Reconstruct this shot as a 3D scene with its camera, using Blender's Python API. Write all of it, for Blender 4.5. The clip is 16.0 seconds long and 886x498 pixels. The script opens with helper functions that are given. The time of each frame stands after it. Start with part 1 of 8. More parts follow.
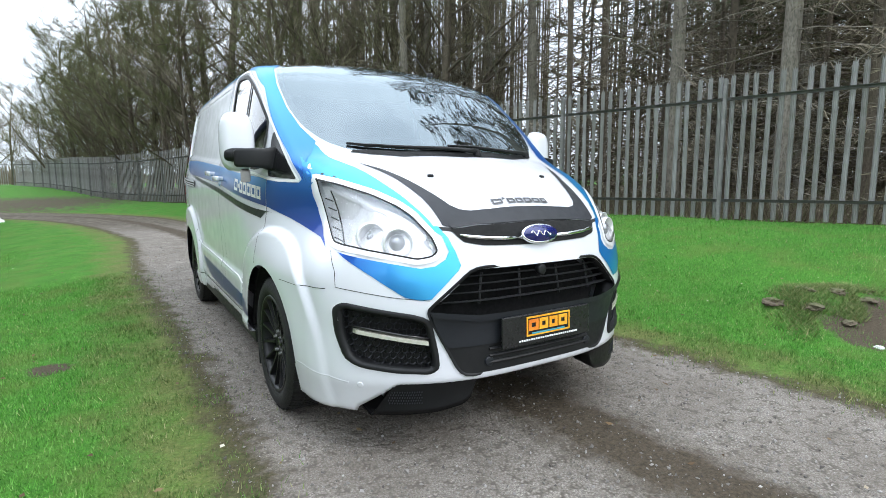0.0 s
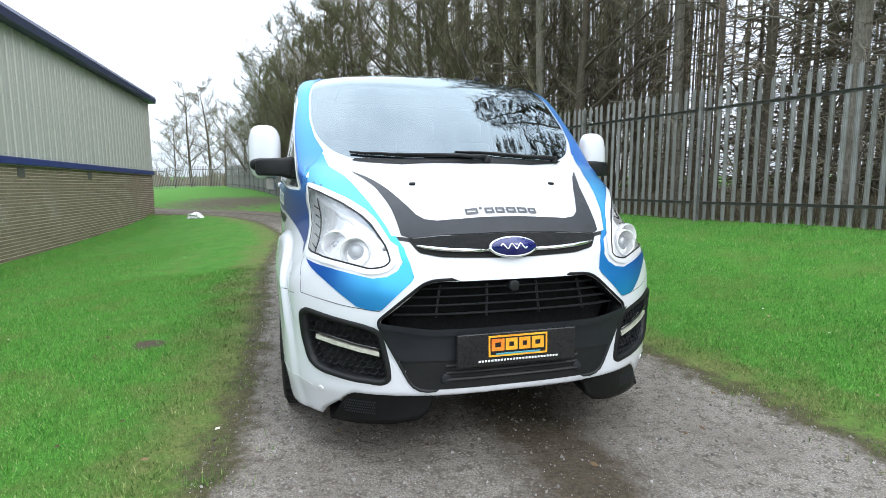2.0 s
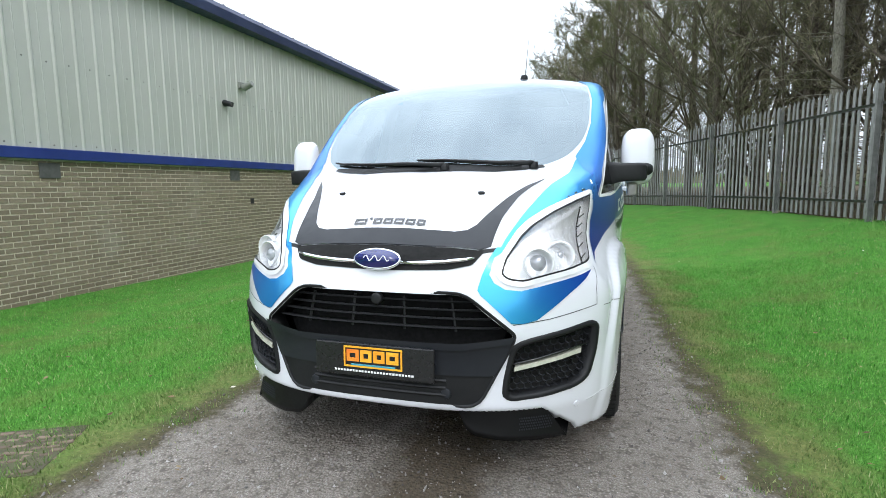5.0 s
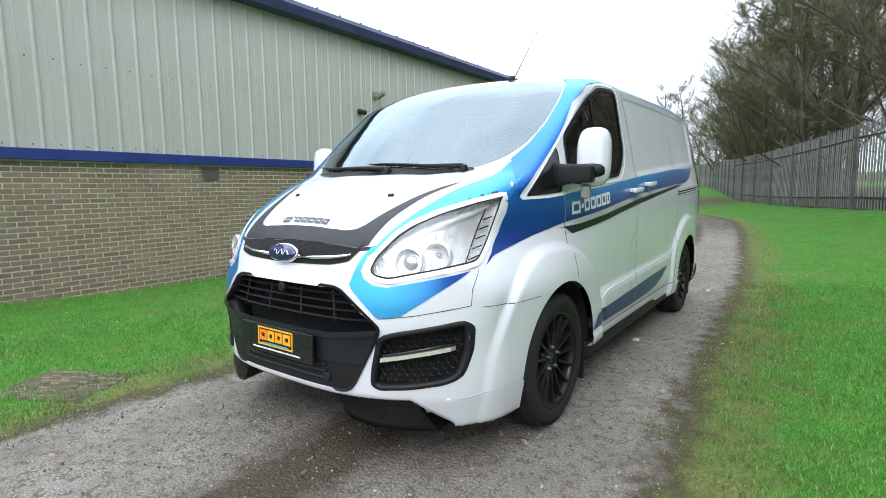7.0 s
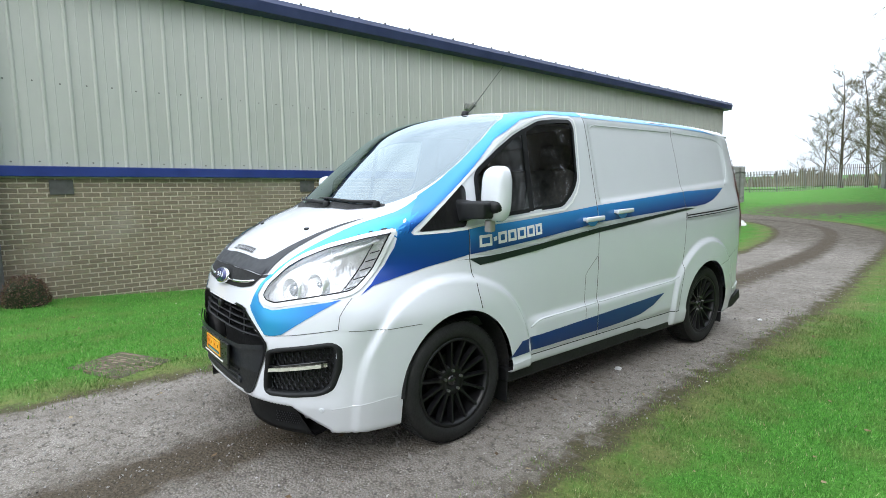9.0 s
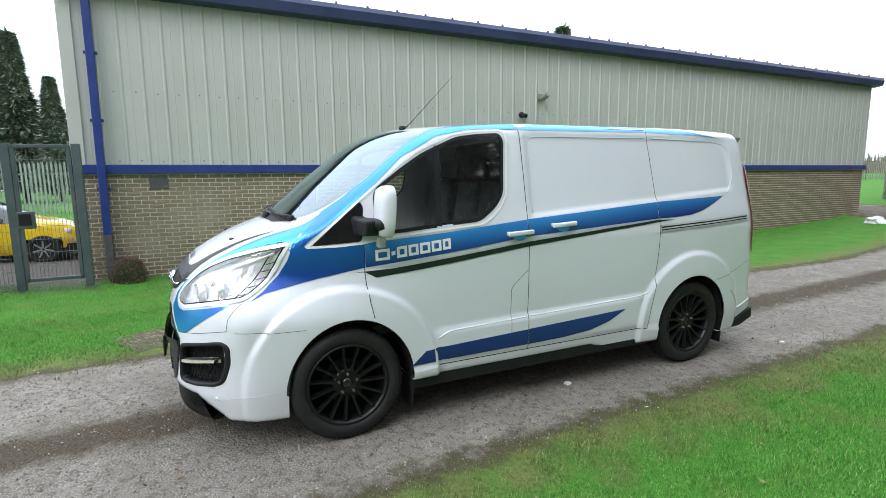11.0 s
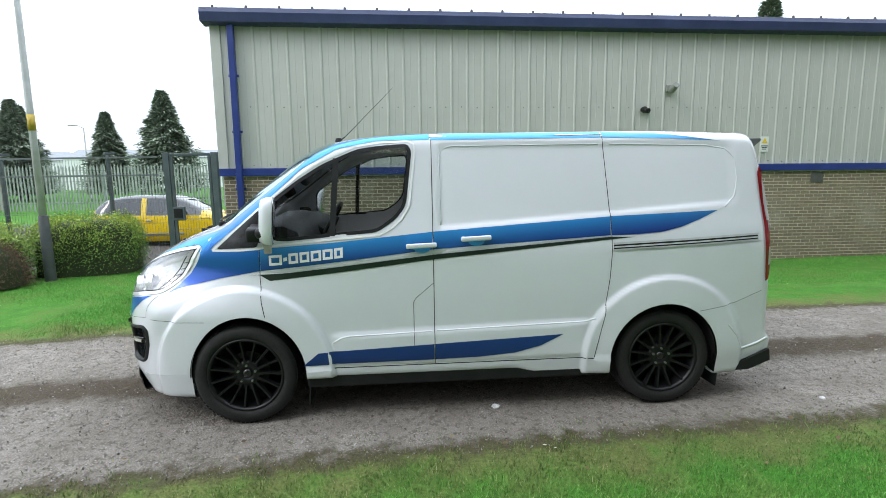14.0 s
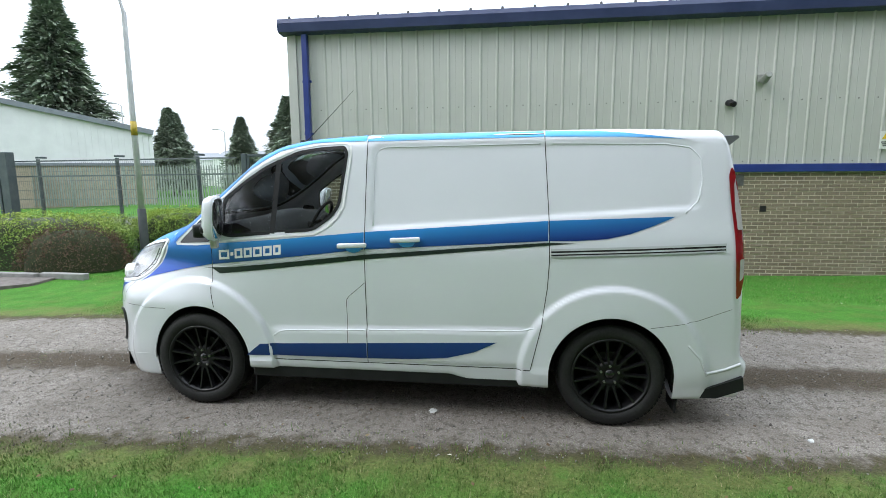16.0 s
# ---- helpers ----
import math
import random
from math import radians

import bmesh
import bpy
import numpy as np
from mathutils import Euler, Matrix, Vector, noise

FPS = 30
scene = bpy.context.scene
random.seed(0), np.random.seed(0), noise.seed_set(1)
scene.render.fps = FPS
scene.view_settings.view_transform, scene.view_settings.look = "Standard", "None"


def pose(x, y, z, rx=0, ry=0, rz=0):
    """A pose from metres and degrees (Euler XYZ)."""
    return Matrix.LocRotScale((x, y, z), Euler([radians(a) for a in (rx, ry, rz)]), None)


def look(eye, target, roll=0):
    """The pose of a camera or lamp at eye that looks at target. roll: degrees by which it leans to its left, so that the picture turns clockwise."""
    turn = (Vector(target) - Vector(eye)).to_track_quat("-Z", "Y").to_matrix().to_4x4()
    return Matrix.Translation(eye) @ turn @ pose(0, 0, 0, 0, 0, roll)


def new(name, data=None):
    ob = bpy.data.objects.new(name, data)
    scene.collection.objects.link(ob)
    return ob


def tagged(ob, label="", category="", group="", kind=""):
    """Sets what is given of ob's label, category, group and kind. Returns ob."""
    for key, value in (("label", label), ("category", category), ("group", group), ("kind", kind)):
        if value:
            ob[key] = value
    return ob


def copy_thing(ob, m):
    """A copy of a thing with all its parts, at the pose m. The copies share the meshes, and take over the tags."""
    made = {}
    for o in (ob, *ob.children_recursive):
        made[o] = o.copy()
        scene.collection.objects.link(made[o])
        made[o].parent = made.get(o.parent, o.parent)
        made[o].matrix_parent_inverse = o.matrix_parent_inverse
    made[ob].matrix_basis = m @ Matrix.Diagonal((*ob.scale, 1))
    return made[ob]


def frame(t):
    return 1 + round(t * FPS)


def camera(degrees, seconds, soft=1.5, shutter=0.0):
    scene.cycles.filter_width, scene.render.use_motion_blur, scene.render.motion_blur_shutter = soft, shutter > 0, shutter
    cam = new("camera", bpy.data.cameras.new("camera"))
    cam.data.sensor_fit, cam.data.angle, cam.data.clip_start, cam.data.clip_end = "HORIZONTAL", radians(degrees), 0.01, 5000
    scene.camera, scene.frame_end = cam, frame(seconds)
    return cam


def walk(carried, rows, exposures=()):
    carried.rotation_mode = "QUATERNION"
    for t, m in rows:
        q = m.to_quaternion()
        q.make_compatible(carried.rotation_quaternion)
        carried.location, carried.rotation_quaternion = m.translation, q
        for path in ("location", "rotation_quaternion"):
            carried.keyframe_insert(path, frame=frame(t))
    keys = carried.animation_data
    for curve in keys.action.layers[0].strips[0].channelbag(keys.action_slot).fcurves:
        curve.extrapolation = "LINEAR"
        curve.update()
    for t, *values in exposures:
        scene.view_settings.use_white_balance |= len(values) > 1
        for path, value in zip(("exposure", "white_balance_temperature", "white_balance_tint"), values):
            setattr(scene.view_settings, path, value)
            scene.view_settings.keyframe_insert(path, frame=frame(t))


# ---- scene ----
cam = camera(81.0, 16.0, soft=0.5)
PATH = [
    (0, (-1.63, -2.711, 1.195), (-0.572, -1.034, 0.937), 0.0),
    (0.5, (-1.489, -2.738, 1.198), (-0.538, -0.998, 0.94), -0.0),
    (1, (-1.323, -2.804, 1.207), (-0.534, -0.983, 0.953), -0.1),
    (1.5, (-1.078, -2.901, 1.234), (-0.421, -1.03, 0.977), -0.2),
    (2, (-0.836, -2.975, 1.227), (-0.332, -1.057, 0.974), -0.1),
    (2.5, (-0.581, -2.969, 1.224), (-0.23, -1.017, 0.969), -0.1),
    (3, (-0.312, -2.997, 1.238), (-0.102, -1.024, 0.982), -0.2),
    (3.2, (-0.193, -3.011, 1.255), (-0.059, -1.032, 0.998), -0.2),
    (5.3, (1.074, -2.849, 1.266), (0.378, -0.991, 1.015), -0.6),
    (5.5, (1.183, -2.807, 1.256), (0.43, -0.972, 1.003), -0.5),
    (6, (1.478, -2.676, 1.259), (0.566, -0.915, 1.004), -0.7),
    (6.5, (1.816, -2.573, 1.268), (0.758, -0.895, 1.018), -0.8),
    (7, (2.058, -2.475, 1.265), (0.882, -0.875, 1.022), -0.8),
    (7.5, (2.279, -2.3, 1.279), (0.98, -0.798, 1.043), -0.9),
    (8, (2.583, -2.147, 1.311), (1.199, -0.722, 1.075), -0.9),
    (8.5, (2.924, -2.008, 1.408), (1.438, -0.691, 1.172), -1.0),
    (9, (3.144, -1.799, 1.44), (1.587, -0.565, 1.207), -0.9),
    (9.2, (3.233, -1.696, 1.446), (1.645, -0.502, 1.217), -0.8),
    (11.5, (4.118, -0.457, 1.647), (2.278, 0.268, 1.354), -1.0),
    (12, (4.245, -0.157, 1.654), (2.361, 0.449, 1.367), -1.1),
    (12.5, (4.336, 0.167, 1.67), (2.416, 0.649, 1.384), -1.0),
    (13, (4.436, 0.498, 1.68), (2.49, 0.862, 1.395), -1.0),
    (13.5, (4.451, 0.778, 1.663), (2.488, 1.034, 1.378), -1.0),
    (14, (4.433, 1.096, 1.685), (2.46, 1.245, 1.399), -0.9),
    (14.5, (4.441, 1.428, 1.681), (2.462, 1.481, 1.395), -0.9),
    (15, (4.436, 1.72, 1.679), (2.457, 1.654, 1.396), -0.8),
    (15.5, (4.378, 2.029, 1.686), (2.407, 1.849, 1.401), -0.8),
    (16, (4.366, 2.331, 1.683), (2.407, 2.04, 1.399), -0.7),
]
walk(cam, [(t, look(eye, target, roll)) for t, eye, target, roll in PATH])

# ---------------------------------------------------------------- light: bright overcast sky
SUN_EL, SUN_ROT = 42.0, 150.0
world = bpy.data.worlds.new("sky")
scene.world = world
world.use_nodes = True
wn, wl = world.node_tree.nodes, world.node_tree.links
wn.clear()
w_out = wn.new("ShaderNodeOutputWorld")
w_bg = wn.new("ShaderNodeBackground")
w_sky = wn.new("ShaderNodeTexSky")
w_sky.sky_type = "NISHITA"
w_sky.sun_disc = False
w_sky.sun_elevation, w_sky.sun_rotation = radians(SUN_EL), radians(SUN_ROT)
w_sky.air_density, w_sky.dust_density = 1.0, 4.0
w_scale = wn.new("ShaderNodeMix")
w_scale.data_type, w_scale.blend_type = "RGBA", "MULTIPLY"
w_scale.inputs[0].default_value = 1.0
wl.new(w_sky.outputs[0], w_scale.inputs[6])
w_scale.inputs[7].default_value = (0.08, 0.08, 0.08, 1)
# cloud deck: soft bright and grey patches
w_tc = wn.new("ShaderNodeTexCoord")
w_noise = wn.new("ShaderNodeTexNoise")
w_noise.inputs["Scale"].default_value = 2.2
w_noise.inputs["Detail"].default_value = 5.0
w_map = wn.new("ShaderNodeMapping")
w_map.inputs["Scale"].default_value = (1, 1, 2.2)
wl.new(w_tc.outputs["Generated"], w_map.inputs[0])
wl.new(w_map.outputs[0], w_noise.inputs["Vector"])
w_ramp = wn.new("ShaderNodeValToRGB")
w_ramp.color_ramp.elements[0].position, w_ramp.color_ramp.elements[0].color = 0.36, (0.775, 0.868, 0.985, 1)
w_ramp.color_ramp.elements[1].position, w_ramp.color_ramp.elements[1].color = 0.62, (1.07, 1.165, 1.29, 1)
wl.new(w_noise.outputs["Fac"], w_ramp.inputs[0])
w_mix = wn.new("ShaderNodeMix")
w_mix.data_type = "RGBA"
w_mix.inputs[0].default_value = 0.86
wl.new(w_scale.outputs[2], w_mix.inputs[6])
# an overcast deck is about three times brighter overhead than at the skyline
w_sep = wn.new("ShaderNodeSeparateXYZ")
wl.new(w_tc.outputs["Generated"], w_sep.inputs[0])
w_grad = wn.new("ShaderNodeMapRange")
w_grad.inputs["From Min"].default_value, w_grad.inputs["From Max"].default_value = 0.0, 1.0
w_grad.inputs["To Min"].default_value, w_grad.inputs["To Max"].default_value = 1.0, 2.9
wl.new(w_sep.outputs["Z"], w_grad.inputs["Value"])
w_mul = wn.new("ShaderNodeMix")
w_mul.data_type, w_mul.blend_type = "RGBA", "MULTIPLY"
w_mul.inputs[0].default_value = 1.0
wl.new(w_ramp.outputs[0], w_mul.inputs[6])
wl.new(w_grad.outputs[0], w_mul.inputs[7])
wl.new(w_mul.outputs[2], w_mix.inputs[7])
wl.new(w_mix.outputs[2], w_bg.inputs[0])
w_bg.inputs[1].default_value = 1.0
wl.new(w_bg.outputs[0], w_out.inputs[0])

sun_data = bpy.data.lights.new("sun", "SUN")
sun_data.energy, sun_data.angle, sun_data.color = 0.7, radians(18), (1.0, 0.98, 0.95)
sun = new("sun", sun_data)
sun.rotation_euler = (radians(90 - SUN_EL), 0, radians(180 - SUN_ROT))
scene.view_settings.exposure = 0.37

# ---------------------------------------------------------------- materials
class Mat:
    """A node material built step by step: colour and relief from noises at real-world size."""

    def __init__(self, name, color=(0.5, 0.5, 0.5), rough=0.5, metal=0.0, coat=0.0, spec=0.5):
        self.m = bpy.data.materials.new(name)
        self.m.use_nodes = True
        self.n, self.l = self.m.node_tree.nodes, self.m.node_tree.links
        self.b = self.n["Principled BSDF"]
        self.b.inputs["Base Color"].default_value = (*color, 1)
        self.b.inputs["Roughness"].default_value = rough
        self.b.inputs["Metallic"].default_value = metal
        self.b.inputs["Coat Weight"].default_value = coat
        self.b.inputs["Coat Roughness"].default_value = 0.03
        self.b.inputs["Specular IOR Level"].default_value = spec
        tc = self.n.new("ShaderNodeTexCoord")
        self.co = tc.outputs["Object"]
        self.normal = None

    def noise(self, scale, detail=4.0, stretch=None, rough=0.55):
        t = self.n.new("ShaderNodeTexNoise")
        t.inputs["Scale"].default_value, t.inputs["Detail"].default_value = scale, detail
        t.inputs["Roughness"].default_value = rough
        src = self.co
        if stretch:
            mp = self.n.new("ShaderNodeMapping")
            mp.inputs["Scale"].default_value = stretch
            self.l.new(src, mp.inputs[0])
            src = mp.outputs[0]
        self.l.new(src, t.inputs["Vector"])
        return t.outputs["Fac"]

    def voronoi(self, scale, feature="F1"):
        t = self.n.new("ShaderNodeTexVoronoi")
        t.feature = feature
        t.inputs["Scale"].default_value = scale
        self.l.new(self.co, t.inputs["Vector"])
        return t.outputs["Distance"], t.outputs["Color"] if feature == "F1" else None

    def ramp(self, fac, *stops):
        r = self.n.new("ShaderNodeValToRGB")
        e = r.color_ramp.elements
        while len(e) < len(stops):
            e.new(0.5)
        for k, (p, c) in zip(e, stops):
            k.position = p
            k.color = (*c, 1) if len(c) == 3 else c
        self.l.new(fac, r.inputs[0])
        return r.outputs[0]

    def mix(self, fac, a, b, mode="MIX"):
        x = self.n.new("ShaderNodeMix")
        x.data_type, x.blend_type = "RGBA", mode
        for sock, v in ((x.inputs[0], fac), (x.inputs[6], a), (x.inputs[7], b)):
            if isinstance(v, bpy.types.NodeSocket):
                self.l.new(v, sock)
            elif isinstance(v, tuple):
                sock.default_value = (*v, 1)
            else:
                sock.default_value = v
        return x.outputs[2]

    def math(self, op, a, b=0.0):
        x = self.n.new("ShaderNodeMath")
        x.operation = op
        for sock, v in zip(x.inputs, (a, b)):
            if isinstance(v, bpy.types.NodeSocket):
                self.l.new(v, sock)
            else:
                sock.default_value = v
        return x.outputs[0]

    def axis(self, name):
        s = self.n.new("ShaderNodeSeparateXYZ")
        self.l.new(self.co, s.inputs[0])
        return s.outputs[name]

    def attribute(self, name):
        a = self.n.new("ShaderNodeAttribute")
        a.attribute_name = name
        return a.outputs["Fac"]

    def random(self):
        return self.n.new("ShaderNodeObjectInfo").outputs["Random"]

    def island(self):
        return self.n.new("ShaderNodeNewGeometry").outputs["Random Per Island"]

    def color(self, sock):
        self.l.new(sock, self.b.inputs["Base Color"])
        return self

    def rough(self, sock):
        self.l.new(sock, self.b.inputs["Roughness"])
        return self

    def bump(self, height, strength=0.3, dist=0.01):
        bp = self.n.new("ShaderNodeBump")
        bp.inputs["Strength"].default_value, bp.inputs["Distance"].default_value = strength, dist
        self.l.new(height, bp.inputs["Height"])
        if self.normal:
            self.l.new(self.normal, bp.inputs["Normal"])
        self.normal = bp.outputs[0]
        self.l.new(self.normal, self.b.inputs["Normal"])
        return self


def simple(name, a, b, scale, rough=0.5, metal=0.0, coat=0.0, bump=0.0, bscale=None, dist=0.004, stretch=None, rvar=0.08, spec=0.5):
    """Two tones of one colour, uneven gloss and a fine relief."""
    k = Mat(name, a, rough, metal, coat, spec)
    n1 = k.noise(scale, 5, stretch)
    k.color(k.ramp(n1, (0.35, a), (0.68, b)))
    n2 = k.noise(scale * 6.3, 4, stretch)
    k.rough(k.ramp(n2, (0.3, (max(rough - rvar, 0.02),) * 3), (0.7, (min(rough + rvar, 1),) * 3)))
    if bump:
        k.bump(k.noise(bscale or scale * 8, 5, stretch), bump, dist)
    return k.m


M = {}
# vehicle paint and trim
M["white"] = simple("white_paint", (0.700, 0.712, 0.752), (0.672, 0.684, 0.724), 1.3, 0.22, 0, 0.6, rvar=0.05)


def graded(name, lo, hi, z0, z1, axis="Z", metal=0.1, slope=0.0, pearl=None):
    """Vinyl wrap printed with a colour gradient."""
    k = Mat(name, lo, 0.3, metal, 0.5)
    v = k.axis(axis)
    if slope:
        v = k.math("SUBTRACT", v, k.math("MULTIPLY", k.axis("Y"), slope))
    r = k.n.new("ShaderNodeMapRange")
    r.inputs["From Min"].default_value, r.inputs["From Max"].default_value = z0, z1
    k.l.new(v, r.inputs["Value"])
    mid = tuple(0.6 * a + 0.4 * b for a, b in zip(lo, hi))
    k.color(k.ramp(r.outputs[0], (0.0, lo), (0.5, mid), (1.0, hi)))
    if pearl:
        # pearl flakes: a tinted satin mirror over the print
        gl_, mx_ = k.n.new("ShaderNodeBsdfGlossy"), k.n.new("ShaderNodeMixShader")
        k.l.new(k.ramp(r.outputs[0], (0.0, pearl[0]), (1.0, pearl[1])), gl_.inputs[0])
        gl_.inputs["Roughness"].default_value = 0.24
        mx_.inputs[0].default_value = 0.45
        k.l.new(k.b.outputs[0], mx_.inputs[1])
        k.l.new(gl_.outputs[0], mx_.inputs[2])
        k.l.new(mx_.outputs[0], k.n["Material Output"].inputs[0])
    return k.m


M["wrap_belt"] = graded("belt_wrap", (0.009, 0.034, 0.20), (0.030, 0.26, 0.62), 1.05, 1.19, "Z", 0.2, 0.078)
M["wrap_low"] = graded("sill_wrap", (0.010, 0.028, 0.15), (0.014, 0.05, 0.24), 0.42, 0.58)
M["wrap_roof"] = graded("roof_wrap", (0.012, 0.14, 0.42), (0.03, 0.40, 0.62), 1.88, 1.965, "Z", 0.3)
M["wrap_bonnet"] = graded("bonnet_wrap", (0.016, 0.28, 0.62), (0.012, 0.11, 0.52), -0.70, 0.05, "Y", 0.1, 0.0, ((0.10, 0.62, 0.76), (0.03, 0.22, 0.60)))
M["wrap_fender"] = graded("fender_wrap", (0.012, 0.060, 0.33), (0.018, 0.20, 0.60), 0.98, 1.25, "Z", 0.6)
M["wrap_pillar"] = graded("pillar_wrap", (0.012, 0.10, 0.48), (0.020, 0.22, 0.56), 1.20, 1.90, "Z", 0.1, 0.0, ((0.03, 0.20, 0.60), (0.05, 0.36, 0.66)))
M["wrap_cheek"] = graded("cheek_wrap", (0.010, 0.055, 0.44), (0.014, 0.20, 0.62), -0.68, -0.90, "Y", 0.1, 0.0, ((0.03, 0.22, 0.66), (0.09, 0.68, 0.90)))
M["wrap_grey"] = simple("charcoal_wrap", (0.026, 0.028, 0.033), (0.021, 0.023, 0.027), 3, 0.46, spec=0.35)
M["wrap_green"] = simple("dark_green_wrap", (0.010, 0.018, 0.016), (0.014, 0.024, 0.02), 3, 0.35)
M["silver_line"] = simple("silver_print", (0.50, 0.52, 0.53), (0.44, 0.46, 0.47), 8, 0.35)
M["trim"] = simple("black_plastic", (0.010, 0.0105, 0.0115), (0.015, 0.0155, 0.0165), 9, 0.48, bump=0.15, bscale=420, dist=0.001, spec=0.28)
M["grain"] = simple("grained_plastic", (0.013, 0.015, 0.019), (0.018, 0.020, 0.024), 5, 0.40, bump=0.2, bscale=600, dist=0.001, spec=0.32)
M["gloss_black"] = simple("gloss_black", (0.008, 0.008, 0.009), (0.012, 0.012, 0.013), 5, 0.16, 0, 0.5)
M["seam"] = simple("seam_shadow_gap", (0.012, 0.012, 0.013), (0.018, 0.018, 0.018), 9, 0.7)
M["splitter"] = simple("splitter_black", (0.004, 0.004, 0.0045), (0.006, 0.006, 0.0065), 9, 0.42, spec=0.22)
M["dark_gap"] = simple("dark_gap", (0.004, 0.004, 0.004), (0.008, 0.008, 0.008), 9, 0.9)
M["chrome"] = simple("chrome", (0.82, 0.83, 0.84), (0.76, 0.77, 0.78), 6, 0.08, 1.0, rvar=0.03)
k = Mat("lamp_reflector", (0.95, 0.96, 0.97), 0.14, 0.30)
k.bump(k.noise(16, 2, (1, 1, 0.4)), 0.5, 0.04)
k.rough(k.ramp(k.noise(60, 3), (0.3, (0.10,) * 3), (0.7, (0.30,) * 3)))
M["reflector"] = k.m
M["bowl"] = simple("silvered_bowl", (0.94, 0.95, 0.96), (0.86, 0.87, 0.88), 40, 0.12, 0.45, bump=0.5, bscale=55, dist=0.01)
M["lens_grey"] = simple("lamp_projector_glass", (0.50, 0.52, 0.54), (0.40, 0.42, 0.44), 9, 0.08, 0.4, 0.8)
M["lamp_white"] = simple("lamp_bezel", (0.90, 0.91, 0.92), (0.84, 0.85, 0.86), 12, 0.16, 0.25)
M["badge_blue"] = simple("badge_blue", (0.008, 0.012, 0.11), (0.012, 0.018, 0.14), 12, 0.12, 0, 0.8)
M["tyre"] = simple("tyre_rubber", (0.007, 0.007, 0.007), (0.012, 0.012, 0.0115), 14, 0.75, bump=0.3, bscale=160, dist=0.002)
M["alloy"] = simple("black_alloy", (0.006, 0.006, 0.007), (0.010, 0.010, 0.011), 9, 0.38, 0.0, 0.0, spec=0.35)
M["steel"] = simple("bare_steel", (0.42, 0.42, 0.42), (0.33, 0.33, 0.33), 30, 0.35, 0.9)
M["brake"] = simple("dull_brake_iron", (0.022, 0.021, 0.020), (0.034, 0.032, 0.030), 30, 0.6, 0.4)
M["plate_black"] = simple("plate_black", (0.010, 0.010, 0.011), (0.014, 0.014, 0.015), 9, 0.3)
M["plate_gold"] = simple("plate_gold", (0.85, 0.33, 0.02), (0.90, 0.52, 0.04), 16, 0.4)
M["plate_red"] = simple("plate_orange", (0.75, 0.13, 0.015), (0.85, 0.30, 0.03), 9, 0.4)
M["plate_cyan"] = simple("plate_cyan", (0.05, 0.32, 0.40), (0.06, 0.28, 0.36), 9, 0.4)
M["print_white"] = simple("white_print", (0.82, 0.82, 0.82), (0.76, 0.77, 0.77), 8, 0.4)
M["print_grey"] = simple("grey_print", (0.06, 0.06, 0.065), (0.08, 0.08, 0.085), 8, 0.4)
M["drl"] = simple("daylight_lamp_lens", (0.50, 0.50, 0.42), (0.40, 0.40, 0.33), 60, 0.25)
M["tail_red"] = simple("red_lens", (0.26, 0.006, 0.010), (0.20, 0.005, 0.008), 10, 0.1, 0, 0.8)
M["tail_clear"] = simple("clear_lens", (0.45, 0.40, 0.40), (0.55, 0.5, 0.5), 22, 0.1, 0, 0.8)
M["dash"] = simple("dashboard_plastic", (0.060, 0.062, 0.067), (0.085, 0.088, 0.094), 6, 0.55, bump=0.2, bscale=300, dist=0.001)
M["seat"] = simple("seat_fabric", (0.075, 0.078, 0.082), (0.12, 0.122, 0.126), 12, 0.85, bump=0.4, bscale=260, dist=0.002)


def glass_mat(name, tint, rough=0.0, gloss=1.0, film=0.0, tone=(1, 1, 1)):
    """A thin tinted pane: clear straight through, with a mirror film that grows at grazing angles."""
    m = bpy.data.materials.new(name)
    m.use_nodes = True
    n, l = m.node_tree.nodes, m.node_tree.links
    n.clear()
    out, mix = n.new("ShaderNodeOutputMaterial"), n.new("ShaderNodeMixShader")
    tr, gl, fr = n.new("ShaderNodeBsdfTransparent"), n.new("ShaderNodeBsdfGlossy"), n.new("ShaderNodeFresnel")
    tr.inputs[0].default_value = (*tint, 1)
    gl.inputs["Roughness"].default_value = rough
    fr.inputs[0].default_value = 1.5
    mul = n.new("ShaderNodeMath")
    mul.operation, mul.use_clamp = "MULTIPLY_ADD", True
    mul.inputs[1].default_value, mul.inputs[2].default_value = gloss, film
    gl.inputs[0].default_value = (*tone, 1)
    l.new(fr.outputs[0], mul.inputs[0])
    l.new(mul.outputs[0], mix.inputs[0])
    l.new(tr.outputs[0], mix.inputs[1])
    l.new(gl.outputs[0], mix.inputs[2])
    l.new(mix.outputs[0], out.inputs[0])
    return m


M["screen_glass"] = glass_mat("windscreen_glass", (0.40, 0.44, 0.44), 0.0, 1.3, 0.13, (0.80, 0.93, 1.0))
M["side_glass"] = glass_mat("side_glass", (0.74, 0.78, 0.77), 0.0, 1.9)
M["lamp_glass"] = glass_mat("lamp_lens", (0.97, 0.97, 0.98), 0.0, 1.1)

# ---------------------------------------------------------------- mesh helpers
def mesh_from(name, verts, faces, smooth=False):
    me = bpy.data.meshes.new(name)
    me.from_pydata([tuple(v) for v in verts], [], [tuple(f) for f in faces])
    if smooth:
        me.polygons.foreach_set("use_smooth", [True] * len(me.polygons))
    me.update()
    return me


